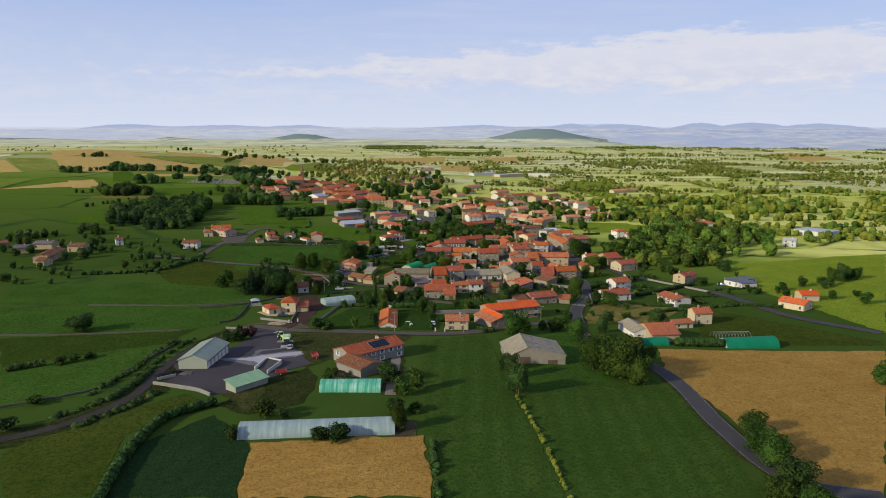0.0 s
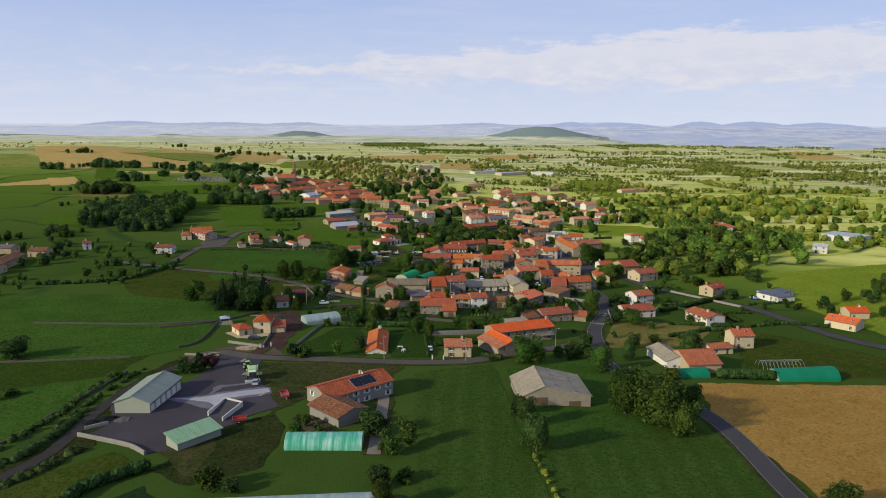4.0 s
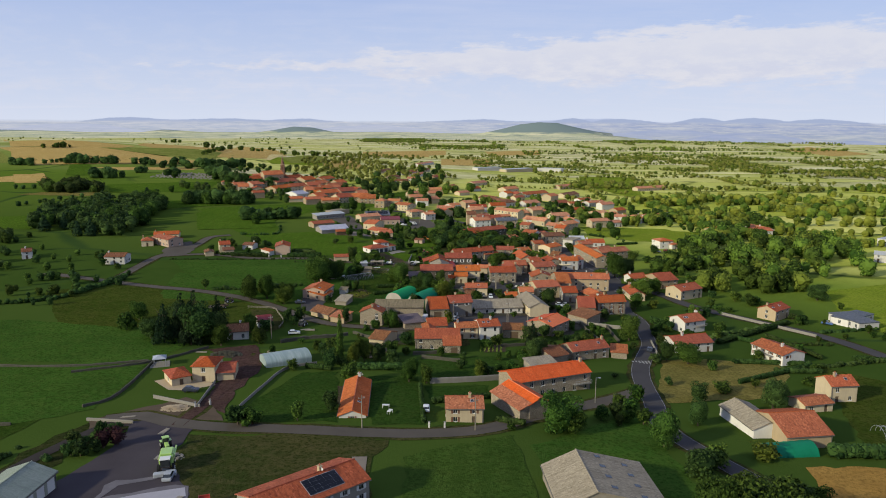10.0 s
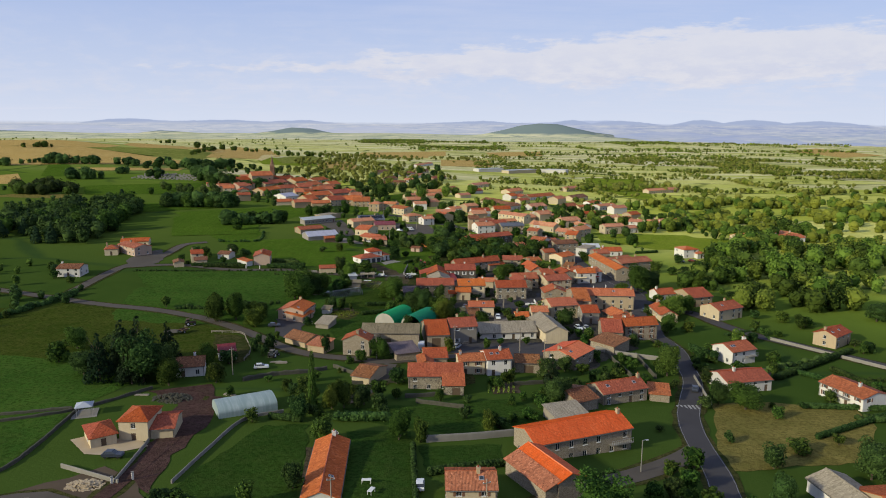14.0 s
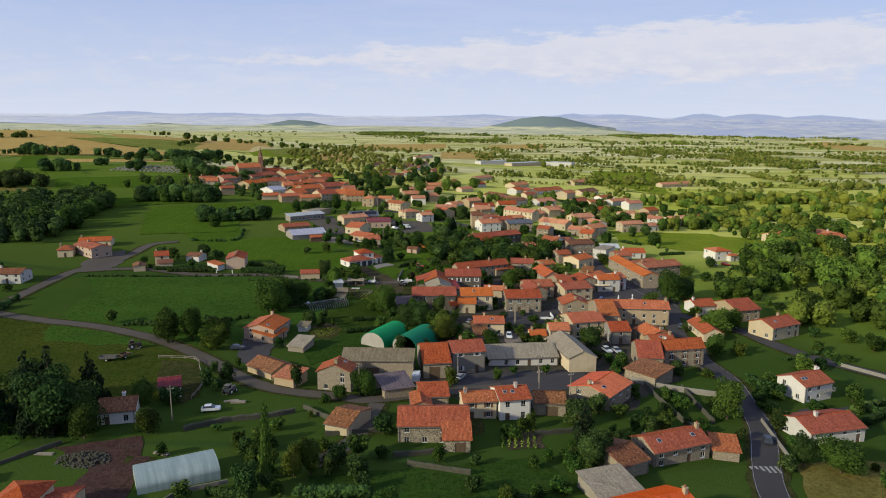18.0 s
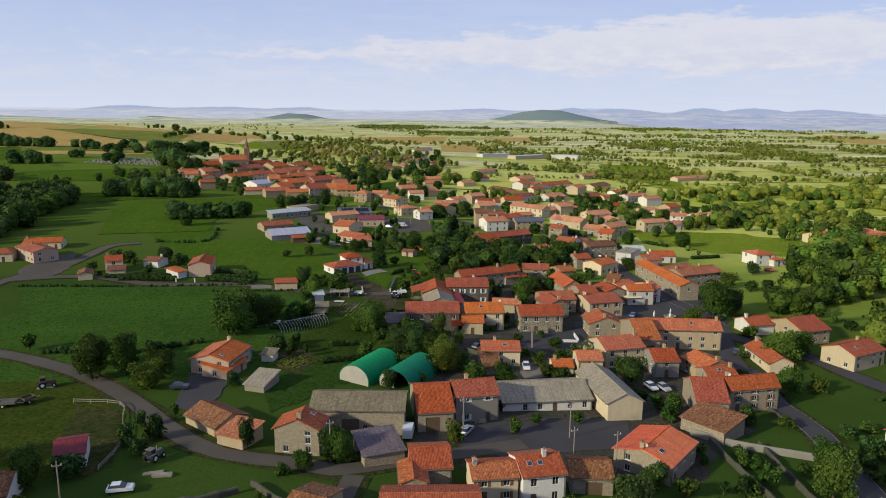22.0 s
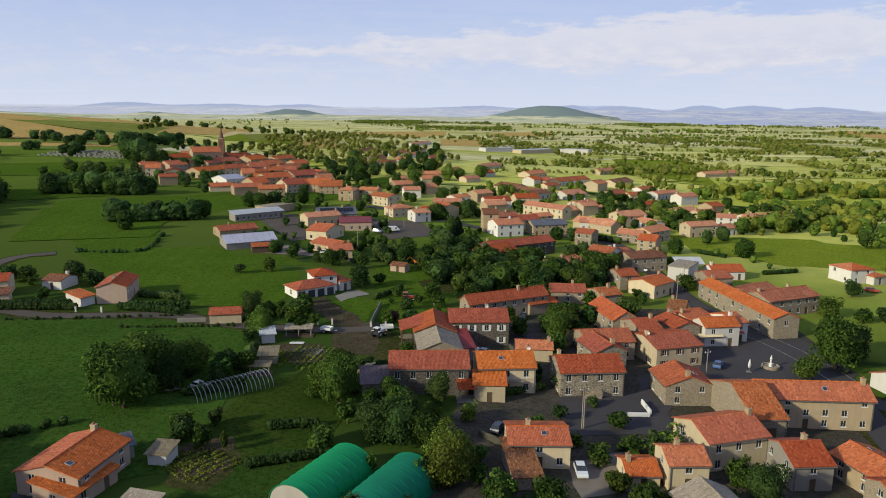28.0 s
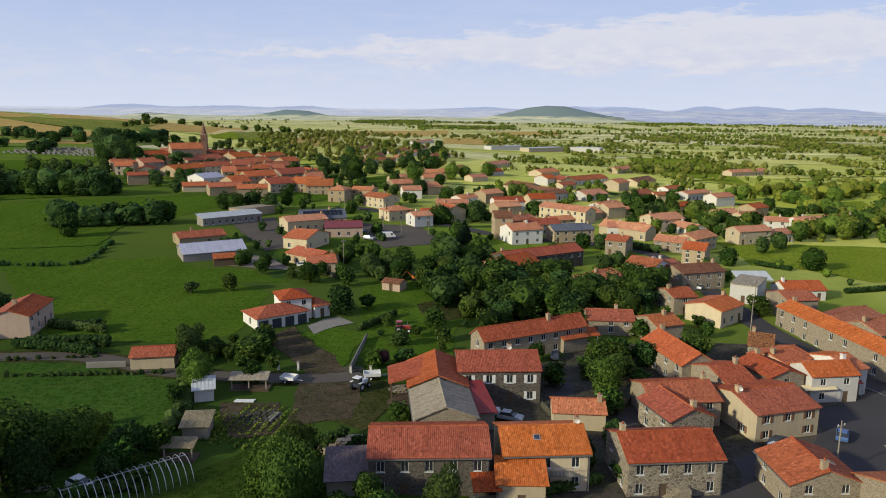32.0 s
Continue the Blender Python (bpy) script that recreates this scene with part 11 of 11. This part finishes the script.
grove([(-253.3, 397.9), (-225.2, 382.6), (-211.8, 398.7), (-189.1, 354.6), (-218.5, 341.3)], 14, 3.0, 6.0, ['dark', 'bush_dark', 'broad'], 100, 'round a small hamlet', 0.85)

# ---------------------------------------------------------------- markings, machines and garden things
mark([(94.7, 140.3), (77.1, 146.1), (72.2, 174.0), (70.8, 217.3), (54.4, 261.2), (56.0, 283.2), (60.4, 312.1), (71.5, 341.3), (74.2, 355.7), (77.1, 373.4), (75.4, 389.7)], offset=-2.60)
mark([(94.7, 140.3), (77.1, 146.1), (72.2, 174.0), (70.8, 217.3), (54.4, 261.2), (56.0, 283.2), (60.4, 312.1), (71.5, 341.3), (74.2, 355.7), (77.1, 373.4), (75.4, 389.7)], offset=2.60)
mark([(84.3, 446.5), (83.2, 458.0), (80.5, 469.0), (77.0, 478.0)], 0.16, offset=-2.7)
mark([(84.3, 446.5), (83.2, 458.0), (80.5, 469.0), (77.0, 478.0)], 0.16, offset=2.7)
zebra(63.6, 321.5, 0)
gazebo(-83.2, 305.5, 20)
table_set(-69.3, 289.2, 15, label='round pale garden table under the veranda')
drape('patio', [(-78.8, 290.4), (-76.2, 292.5), (-63.2, 290.0), (-60.9, 287.3), (-67.7, 282.7), (-72.2, 283.2)], 'sand', 0.13, 'pale paved patio round the villa', 'patio')
parasol(66.0, 451.3)
fountain(72.0, 454.2)
stone_wall([(33.5, 427.4), (37.7, 427.5)], h=0.9, w=0.3, material='white_paint', label='low white garden wall in a yard')
stone_wall([(37.8, 433.2), (38.1, 428.3)], h=1.1, w=0.3, material='white_paint', label='low white garden wall in a yard')
drape('square', [(60.1, 466.9), (76.6, 472.4), (83.9, 454.0), (80.8, 449.6), (60.2, 448.3), (48.5, 449.3)], 'asphalt_pale', 0.12, 'asphalt village square', 'square')
harvester(-54.0, 235.6, -75)
tractor(-58.0, 245.5, -60, 'paint_lime', 'green tractor parked beside the yard')
trailer(-41.4, 220.1, -70, 'car_red', 'red farm trailer on rough grass')
trailer(-48.4, 202.7, 20, 'car_red', 'red machine trailer beside the loading bay', 3.2)
plank_stack(-74.1, 263.8, 10)
plank_stack(-47.7, 222.6, 60)
plank_stack(-62.0, 254.4, 80, 6)
plank_stack(-20.7, 189.0, 30)
tractor(-15.6, 466.7, 60)
trailer(-13.9, 471.4, 10, 'white_paint', 'white flat trailer beside the farm lane', 3)
cold_frame(-34.2, 466.2, 2)
cold_frame(-37.2, 441.9, 0, 4.0, 2.0, 'roof_tan', 'low open wood store with a tan roof')
trailer(-28.1, 468.6, -15, 'white_paint', 'white boat trailer on rough grass', 2.6)
H = house(-40.6, 461.8, 18.0, 3.0, 4.0, 2.12, 0.48, 'roof_white', 'wall_white', 1, kind='mono', win=0, chimney=0, label='white garden cabin beside the hedge', category='cabin', name='cabin')
H = house(-37.2, 448.9, 7.0, 3.6, 4.0, 2.02, 0.48, 'roof_tan', 'wood_grey', 1, kind='mono', win=0, chimney=0, label='grey board garden shed with a tan roof', category='shed', name='garden_shed')
heap(-30.5, 454.9, 4.2, 0.5, 'dry_stone', 'scattered grey stones and pots in a vegetable garden')
heap(-15.3, 445.4, 3.6, 1.6, 'sand', 'heap of yellowish sand beside the shed', size=0.4, n=140)
heap(-18.0, 475.6, 2.2, 0.7, 'dry_stone', 'heap of pinkish rubble beside the lane')
heap(-8.2, 467.3, 2.5, 0.8, 'wood_grey', 'heap of old timber on the grass')
plank_stack(-27.7, 454.7, 75, 7, 'pallets of grey blocks beside the garden', 'concrete')
plank_stack(-33.6, 460.6, 5, 3, 'white crate on the grass', 'white_paint')
gate_posts(-29.5, 474.6, 0)
gate_posts(-16.2, 473.8, 0)
gate_posts(-59.0, 271.1, 30)
gate_posts(-1.1, 259.6, 0)
digger(-9.4, 541.9, 200)
table_set(-2.0, 494.3, 30)
table_set(25.1, 512.7, 10)
table_set(-13.9, 272.1, 0)
table_set(-12.6, 268.1, 70)
table_set(-46.4, 389.5, 30)
tractor(-10.3, 497.9, 0, 'car_red', 'red garden tractor on rough grass')
awning(63.2, 467.5, 8, 6.0, 2.7, 'canvas')
awning(70.9, 470.8, 8, 3.0, 2.6, 'wall_red', 'red awning over a cafe front')
awning(-52.5, 400.4, -35, 5.0, 2.5, 'canvas', 'striped pale awning over a house terrace')
veranda(83.3, 542.1, 0, 9.0, 5.0, 3.0, 'roof_white', 'open terrace deck with a white roof beside the pavilion', 'concrete', 'white_paint')
veranda(27.9, 492.9, 12, 5.0, 3.0, 2.4, 'roof_red', 'open red-roofed porch of the long stone house')
drape('patio', [(-31.6, 499.7), (-25.3, 506.9), (-21.9, 503.1), (-28.2, 494.8)], 'concrete', 0.14, 'pale paved terrace beside the villa', 'patio')
pole(-40.2, 625.4, 15.0)
pole(73.3, 516.8, 9.0)
pole(-17.2, 609.1, 9.0)
pole(-7.2, 610.7, 9.0)
pole(24.1, 421.7, 8.0)
pole(-25.0, 623.1, 7.0)
hoops(112.3, 266.8, 3, 14.0, 6.0, 2.8, 12, 'bare white hoops of a greenhouse beside the tarpaulin shed')
car(68.5, 521.9, 58, 'car_grey', where='beside the road')
car(68.7, 518.2, 58, 'car_dark', where='beside the road')
car(68.3, 527.8, 57, 'car_red', where='beside the road')
car(68.8, 540.9, 59, 'car_white', where='beside the road')
car(69.6, 554.8, 61, 'car_grey', where='beside the road')
car(64.7, 606.9, -32, 'car_dark', where='beside the road')
car(-27.7, 596.8, -25, 'car_grey', where='beside the road')
car(-32.3, 610.0, -29, 'car_dark', where='beside the road')
car(-76.3, 626.6, 57, 'car_white', where='beside the road')
car(132.6, 518.9, -29, 'car_red', where='beside the road')
car(126.1, 517.3, -29, 'car_grey', where='beside the road')
car(5.8, 628.4, 10, 'car_white', where='beside the road')
car(49.2, 450.9, 34, 'car_dark', where='beside the road')
car(51.9, 394.9, -70, 'car_grey', where='beside the road')
car(149.6, 372.4, -39, 'car_blue', where='beside the road')
car(6.0, 458.4, 4, 'car_white', where='beside the road')
car(70.9, 430.7, -100, 'car_grey', where='beside the road')

# gardens: more hedges, shrubs and low walls between the houses
hedge([(-39.4, 304.0), (-32.4, 302.5)], h=1.7, w=1.5, label='dense green garden hedge between houses')
hedge([(13.5, 265.1), (19.2, 263.2)], h=1.7, w=1.5, label='dense green garden hedge between houses')
hedge([(-18.1, 353.4), (-10.8, 356.8)], h=1.7, w=1.5, label='dense green garden hedge between houses')
hedge([(-29.4, 404.3), (-18.2, 409.1)], h=1.7, w=1.5, label='dense green garden hedge between houses')
hedge([(8.0, 394.6), (14.5, 398.4)], h=1.7, w=1.5, label='dense green garden hedge between houses')
hedge([(-48.2, 429.9), (-39.7, 433.3)], h=1.7, w=1.5, label='dense green garden hedge between houses')
hedge([(-29.4, 417.3), (-22.1, 418.9)], h=1.7, w=1.5, label='dense green garden hedge between houses')
hedge([(12.2, 435.2), (19.3, 438.6)], h=1.7, w=1.5, label='dense green garden hedge between houses')
hedge([(-19.1, 498.2), (-12.6, 509.0)], h=1.7, w=1.5, label='dense green garden hedge between houses')
hedge([(97.6, 571.9), (105.0, 565.0)], h=1.7, w=1.5, label='dense green garden hedge between houses')
hedge([(108.2, 539.3), (120.9, 543.0)], h=1.7, w=1.5, label='dense green garden hedge between houses')
hedge([(56.6, 547.1), (56.2, 529.9)], h=1.7, w=1.5, label='dense green garden hedge between houses')
hedge([(118.5, 355.2), (124.7, 329.8)], h=1.7, w=1.5, label='dense green garden hedge between houses')
hedge([(94.5, 323.7), (117.4, 322.8)], h=1.7, w=1.5, label='dense green garden hedge between houses')
hedge([(103.8, 354.6), (112.8, 344.1)], h=1.7, w=1.5, label='dense green garden hedge between houses')
hedge([(87.2, 303.3), (116.7, 320.9)], h=1.7, w=1.5, label='dense green garden hedge between houses')
hedge([(135.9, 329.7), (158.1, 322.2)], h=1.7, w=1.5, label='dense green garden hedge between houses')
stone_wall([(-20.9, 381.6), (-28.4, 374.5)], h=1.1, w=0.4, label='low stone garden wall between plots')
stone_wall([(23.4, 436.2), (35.4, 440.0)], h=1.1, w=0.4, label='low stone garden wall between plots')
stone_wall([(5.9, 418.0), (9.4, 414.3)], h=1.1, w=0.4, label='low stone garden wall between plots')
stone_wall([(15.1, 462.3), (16.7, 457.2)], h=1.1, w=0.4, label='low stone garden wall between plots')
stone_wall([(27.2, 460.0), (32.6, 468.2)], h=1.1, w=0.4, label='low stone garden wall between plots')
stone_wall([(-38.1, 549.6), (-26.8, 538.1)], h=1.1, w=0.4, label='low stone garden wall between plots')
stone_wall([(19.7, 333.8), (30.5, 337.4)], h=1.1, w=0.4, label='low stone garden wall between plots')
stone_wall([(68.2, 500.2), (70.3, 487.0)], h=1.1, w=0.4, label='low stone garden wall between plots')
stone_wall([(-24.0, 330.0), (-10.3, 333.6)], h=1.1, w=0.4, label='low stone garden wall between plots')
stone_wall([(-6.4, 317.6), (5.5, 314.4)], h=1.1, w=0.4, label='low stone garden wall between plots')
grove([(13.6, 324.6), (31.1, 326.7), (29.8, 308.6), (16.4, 303.1)], 5, 2.0, 4.5, ['bush', 'bush_dark', 'broad', 'bush'], 70, 'in a village garden', 0.85)
grove([(88.8, 378.6), (111.2, 379.7), (101.2, 348.9), (81.4, 347.5)], 5, 2.0, 4.5, ['bush', 'bush_dark', 'broad', 'bush'], 71, 'in a village garden', 0.85)
grove([(47.6, 361.8), (72.5, 377.4), (67.0, 351.9), (47.6, 344.2)], 5, 2.0, 4.5, ['bush', 'bush_dark', 'broad', 'bush'], 72, 'in a village garden', 0.85)
grove([(63.4, 413.2), (85.2, 420.4), (73.9, 394.1), (57.9, 388.2)], 5, 2.0, 4.5, ['bush', 'bush_dark', 'broad', 'bush'], 73, 'in a village garden', 0.85)
grove([(9.4, 407.2), (36.9, 410.5), (33.6, 390.2), (11.7, 387.7)], 5, 2.0, 4.5, ['bush', 'bush_dark', 'broad', 'bush'], 74, 'in a village garden', 0.85)
grove([(-24.2, 449.6), (-4.5, 460.5), (-0.8, 436.6), (-18.9, 429.8)], 5, 2.0, 4.5, ['bush', 'bush_dark', 'broad', 'bush'], 75, 'in a village garden', 0.85)
grove([(2.2, 432.2), (33.3, 435.5), (29.8, 414.0), (4.7, 407.8)], 5, 2.0, 4.5, ['bush', 'bush_dark', 'broad', 'bush'], 76, 'in a village garden', 0.85)
grove([(-64.6, 446.2), (-45.9, 454.7), (-38.4, 436.2), (-56.4, 431.9)], 5, 2.0, 4.5, ['bush', 'bush_dark', 'broad', 'bush'], 77, 'in a village garden', 0.85)
grove([(-20.4, 450.2), (-3.4, 451.8), (-0.9, 436.8), (-16.3, 435.4)], 5, 2.0, 4.5, ['bush', 'bush_dark', 'broad', 'bush'], 78, 'in a village garden', 0.85)
grove([(11.4, 453.3), (27.7, 461.9), (26.7, 442.1), (12.5, 438.0)], 5, 2.0, 4.5, ['bush', 'bush_dark', 'broad', 'bush'], 79, 'in a village garden', 0.85)
grove([(-20.3, 508.2), (4.7, 519.9), (3.7, 488.0), (-14.8, 480.2)], 5, 2.0, 4.5, ['bush', 'bush_dark', 'broad', 'bush'], 80, 'in a village garden', 0.85)
grove([(-94.3, 602.4), (-60.9, 607.6), (-49.0, 570.8), (-79.7, 566.9)], 5, 2.0, 4.5, ['bush', 'bush_dark', 'broad', 'bush'], 81, 'in a village garden', 0.85)
grove([(48.8, 524.1), (66.3, 525.6), (62.3, 507.5), (44.0, 502.1)], 5, 2.0, 4.5, ['bush', 'bush_dark', 'broad', 'bush'], 82, 'in a village garden', 0.85)
grove([(-66.1, 331.3), (4.5, 347.2), (9.1, 307.6), (-54.2, 294.5)], 5, 2.0, 4.5, ['bush', 'bush_dark', 'broad', 'bush'], 83, 'in a village garden', 0.85)
grove([(21.3, 342.9), (92.7, 359.2), (83.4, 301.9), (23.0, 291.9)], 5, 2.0, 4.5, ['bush', 'bush_dark', 'broad', 'bush'], 84, 'in a village garden', 0.85)
grove([(34.3, 347.0), (65.7, 351.4), (58.4, 299.5), (32.3, 295.5)], 5, 2.0, 4.5, ['bush', 'bush_dark', 'broad', 'bush'], 85, 'in a village garden', 0.85)
grove([(114.7, 355.4), (144.2, 346.8), (124.7, 306.5), (98.4, 311.8)], 5, 2.0, 4.5, ['bush', 'bush_dark', 'broad', 'bush'], 86, 'in a village garden', 0.85)
drape('garden_plot', [(-28.2, 288.0), (-21.4, 289.2), (-19.9, 276.0), (-26.3, 274.1)], 'trodden', 0.10, 'dug vegetable plot', 'plot')
drape('garden_plot', [(13.8, 335.8), (22.0, 337.9), (21.5, 327.8), (13.9, 326.0)], 'trodden', 0.10, 'dug vegetable plot', 'plot')
drape('garden_plot', [(-42.7, 410.5), (-34.7, 414.4), (-31.7, 402.3), (-38.7, 399.2)], 'trodden', 0.10, 'dug vegetable plot', 'plot')
drape('garden_plot', [(-36.9, 459.3), (-28.1, 460.6), (-25.8, 449.2), (-32.9, 447.7)], 'trodden', 0.10, 'dug vegetable garden', 'plot')
drape('garden_plot', [(-16.8, 449.8), (-12.6, 450.1), (-12.0, 443.3), (-16.5, 442.7)], 'sand', 0.10, 'sandy yard corner', 'plot')
drape('garden_plot', [(-43.2, 408.3), (-35.8, 411.7), (-30.8, 408.2), (-33.4, 397.2), (-40.2, 398.3)], 'rough_grass', 0.10, 'weedy vegetable garden', 'plot')
drape('garden_plot', [(-21.1, 455.2), (-15.1, 464.4), (-9.1, 460.4), (-13.7, 451.9)], 'rough_grass', 0.10, 'trampled dry grass', 'plot')
drape('garden_plot', [(-16.3, 474.4), (-7.7, 467.4), (-7.6, 458.4), (-14.2, 464.5)], 'rough_grass', 0.10, 'trampled dry grass', 'plot')
drape('garden_plot', [(-7.7, 518.6), (5.0, 530.1), (5.7, 510.8), (-4.6, 503.5)], 'rough_grass', 0.10, 'rough dry grass in the park', 'plot')
drape('garden_plot', [(-3.9, 343.5), (8.3, 350.8), (9.3, 334.2), (-2.0, 328.7)], 'rough_grass', 0.10, 'rough dry garden grass', 'plot')
drape('garden_plot', [(42.9, 338.3), (57.4, 342.6), (51.0, 324.3), (41.4, 323.2)], 'gravel', 0.10, 'gravel garden yard', 'plot')
drape('garden_plot', [(62.5, 393.1), (74.0, 398.8), (70.6, 385.0), (59.9, 379.9)], 'gravel', 0.10, 'gravel garden yard', 'plot')
drape('garden_plot', [(19.5, 409.3), (31.2, 414.2), (30.6, 403.3), (19.6, 398.9)], 'gravel', 0.10, 'gravel garden yard', 'plot')
drape('garden_plot', [(16.9, 471.9), (21.7, 473.6), (21.7, 462.8), (17.0, 459.2)], 'asphalt', 0.10, 'dark yard behind the farmhouse', 'plot')
drape('garden_plot', [(27.5, 461.1), (31.6, 464.7), (30.0, 455.2), (26.0, 453.0)], 'asphalt', 0.10, 'dark yard between houses', 'plot')
drape('garden_plot', [(-48.7, 232.2), (-46.6, 240.8), (-38.1, 217.3), (-42.1, 207.8)], 'rough_grass', 0.10, 'trampled dry grass', 'plot')
drape('garden_plot', [(-36.4, 204.9), (-27.3, 208.0), (-25.4, 197.1), (-33.9, 194.5)], 'trodden', 0.10, 'bare earth beside the farmhouse', 'plot')
drape('garden_plot', [(-64.4, 190.3), (-58.8, 205.0), (-49.8, 189.6), (-50.2, 173.1)], 'rough_grass', 0.10, 'weedy waste ground', 'plot')
drape('garden_plot', [(-13.3, 167.9), (-7.0, 168.3), (-5.7, 151.3), (-10.8, 151.0)], 'trodden', 0.10, 'bare brown earth beside the tunnel', 'plot')
veranda(-7.2, 465.5, -84, 7.5, 6.0, 3.4, 'roof_red', 'open cart shed with a red tile roof against the barn', 'earth', 'wood_dark')
awning(8.6, 433.3, 5, 5.0, 2.3, 'canvas', 'striped pale canvas awning over a terrace')
veranda(4.2, 432.9, 5, 3.0, 3.0, 2.4, 'roof_red', 'small red-tiled porch on posts', 'concrete', 'wood_grey')
car(13.1, 438.0, -13, 'car_dark', where='on the house forecourt')
H = house(-42.9, 405.6, -7.0, 3.0, 3.5, 1.93, 0.4, 'roof_tan', 'wall_white', 1, kind='mono', win=0, chimney=0, label='small white garden shed with a flat roof', category='shed', name='garden_shed')
H = house(-49.8, 407.0, 33.0, 3.0, 4.0, 2.12, 0.3, 'roof_slate', 'wall_metal', 1, kind='mono', win=0, chimney=0, label='blue-grey metal shed behind the house', category='shed', name='shed')
gate_posts(-90.0, 478.9, 0, 6.5)
hedge([(-112.9, 479.0), (-103.6, 480.2), (-94.4, 480.5)], h=2.2, w=1.8, label='tall clipped dark hedge along the lane')
hedge([(-83.5, 482.0), (-75.0, 480.8), (-67.4, 479.0)], h=2.2, w=1.8, label='tall clipped dark hedge along the lane')
car(-46.2, 432.7, -31, 'car_white', where='under bare greenhouse hoops')
plank_stack(-51.7, 432.3, 10, 6, 'pile of grey tubes and boards under a hedge')
tree(-107.9, 507.2, 7.7, 8.2, kind='dark')
tree(-100.9, 504.7, 5.1, 7.3, kind='dark')
tree(-122.0, 507.2, 5.5, 6.9, kind='broad')
tree(-125.9, 505.6, 5.9, 5.8, kind='dark')
tree(-52.3, 432.3, 9.1, 7.7, kind='dark')
tree(-43.9, 440.1, 6.2, 5.4, kind='dark')
tree(-39.9, 442.0, 5.6, 4.8, kind='broad')
tree(-77.1, 493.8, 2.9, 5.0, kind='bush_dark')
tree(-74.2, 494.1, 3.3, 5.0, kind='bush_dark')
hedge([(97.9, 352.6), (110.5, 359.3), (135.1, 373.6)], h=1.8, w=2.0, label='dense dark garden hedge near the side road', gaps=0.1)
hedge([(104.0, 316.1), (123.8, 321.7), (145.3, 328.1)], h=1.4, w=1.8, label='dense dark garden hedge near the side road', gaps=0.1)
hedge([(99.5, 391.0), (113.5, 397.2), (114.6, 386.9)], h=1.2, w=1.4, label='dense dark garden hedge near the side road', gaps=0.1)
hedge([(119.6, 345.4), (136.6, 345.6)], h=1.2, w=1.4, label='dense dark garden hedge near the side road', gaps=0.1)
hedge([(142.0, 361.4), (164.0, 365.5)], h=1.0, w=2.2, label='dense dark garden hedge near the side road', gaps=0.1)
tree(81.9, 371.0, 3.6, 4.6, kind='dark')
tree(88.4, 374.8, 3.0, 4.2, kind='bush')
tree(100.7, 385.1, 2.6, 4.0, kind='bush_dark')
tree(114.4, 399.6, 3.8, 4.6, kind='broad')
tree(115.1, 393.3, 3.2, 4.4, kind='bush')
tree(119.1, 391.5, 2.8, 4.0, kind='bush')
tree(131.8, 400.9, 6.0, 6.4, kind='broad')
tree(84.8, 361.9, 4.6, 5.0, kind='dark')
tree(120.3, 413.9, 4.2, 5.0, kind='dark')
tree(72.2, 376.3, 3.2, 4.2, kind='bush')
tree(128.9, 409.6, 5.0, 6.5, kind='sunny')
tree(165.3, 410.2, 8.5, 11.0, kind='dark')
tree(134.6, 403.2, 4.6, 7.5, kind='broad')
tree(140.7, 373.6, 4.4, 5.4, kind='dark')
tree(139.7, 379.9, 3.8, 4.6, kind='bush_dark')
tree(107.1, 384.6, 4.0, 5.0, kind='dark')
tree(81.1, 362.8, 5.6, 5.6, kind='dark')
tree(76.5, 342.6, 5.2, 6.2, kind='dark')
tree(47.9, 361.2, 3.6, 4.0, kind='broad')
tree(89.7, 436.4, 4.6, 5.2, kind='sunny')
tree(112.6, 472.7, 7.0, 8.5, kind='dark')
tree(126.4, 486.8, 7.5, 8.5, kind='broad')
join_crowns(FAR_TREES, random.Random(77), 'in and round the upper village', 420)
trailer(-88.8, 373.3, 10, 'zinc', 'grey farm harrow and trailer in the pasture')
trailer(-85.6, 375.6, 60, 'wood_dark', 'small dark trailer in the pasture', 2.4)
tractor(-86.6, 384.0, 30, 'wood_dark', 'old dark farm machine standing in the pasture')
tractor(-50.3, 352.1, 70, 'zinc', 'old dark farm machine beside the lane')
plank_stack(-46.8, 346.9, 8, 6)
plank_stack(-48.6, 347.6, 20, 4)
heap(-77.5, 205.2, 2.2, 0.9, 'zinc', 'pile of scrap metal beside the shed')
heap(-85.0, 204.0, 2.0, 0.9, 'tyre', 'pile of dark scrap by the yard wall')
stone_wall([(-84.3, 199.9), (-80.1, 203.0)], h=0.9, w=0.3, material='wall_block', label='low pale block wall of the works yard')
stone_wall([(-53.3, 330.4), (-46.6, 335.4), (-38.3, 338.7), (-32.7, 342.0)], h=1.1, w=0.7)
stone_wall([(-31.2, 344.6), (-23.8, 337.7)], h=1.0, w=0.5)
plank_stack(-86.5, 383.6, 20)
plank_stack(-50.7, 353.2, 70, 8, 'stack of firewood beside the lane')
plank_stack(-46.7, 346.8, 5, 9, 'stack of firewood beside the lane')
plank_stack(-53.5, 319.4, -20, 7, 'pile of old beams on bare earth')
plank_stack(-75.3, 318.5, 5, 4, 'pale planks on red earth')
table_set(-48.1, 317.1, 20, label='white plastic crate stack behind the hangar')
crop_rows(-36.1, 404.3, 55, 9.0, 8.0, 6)
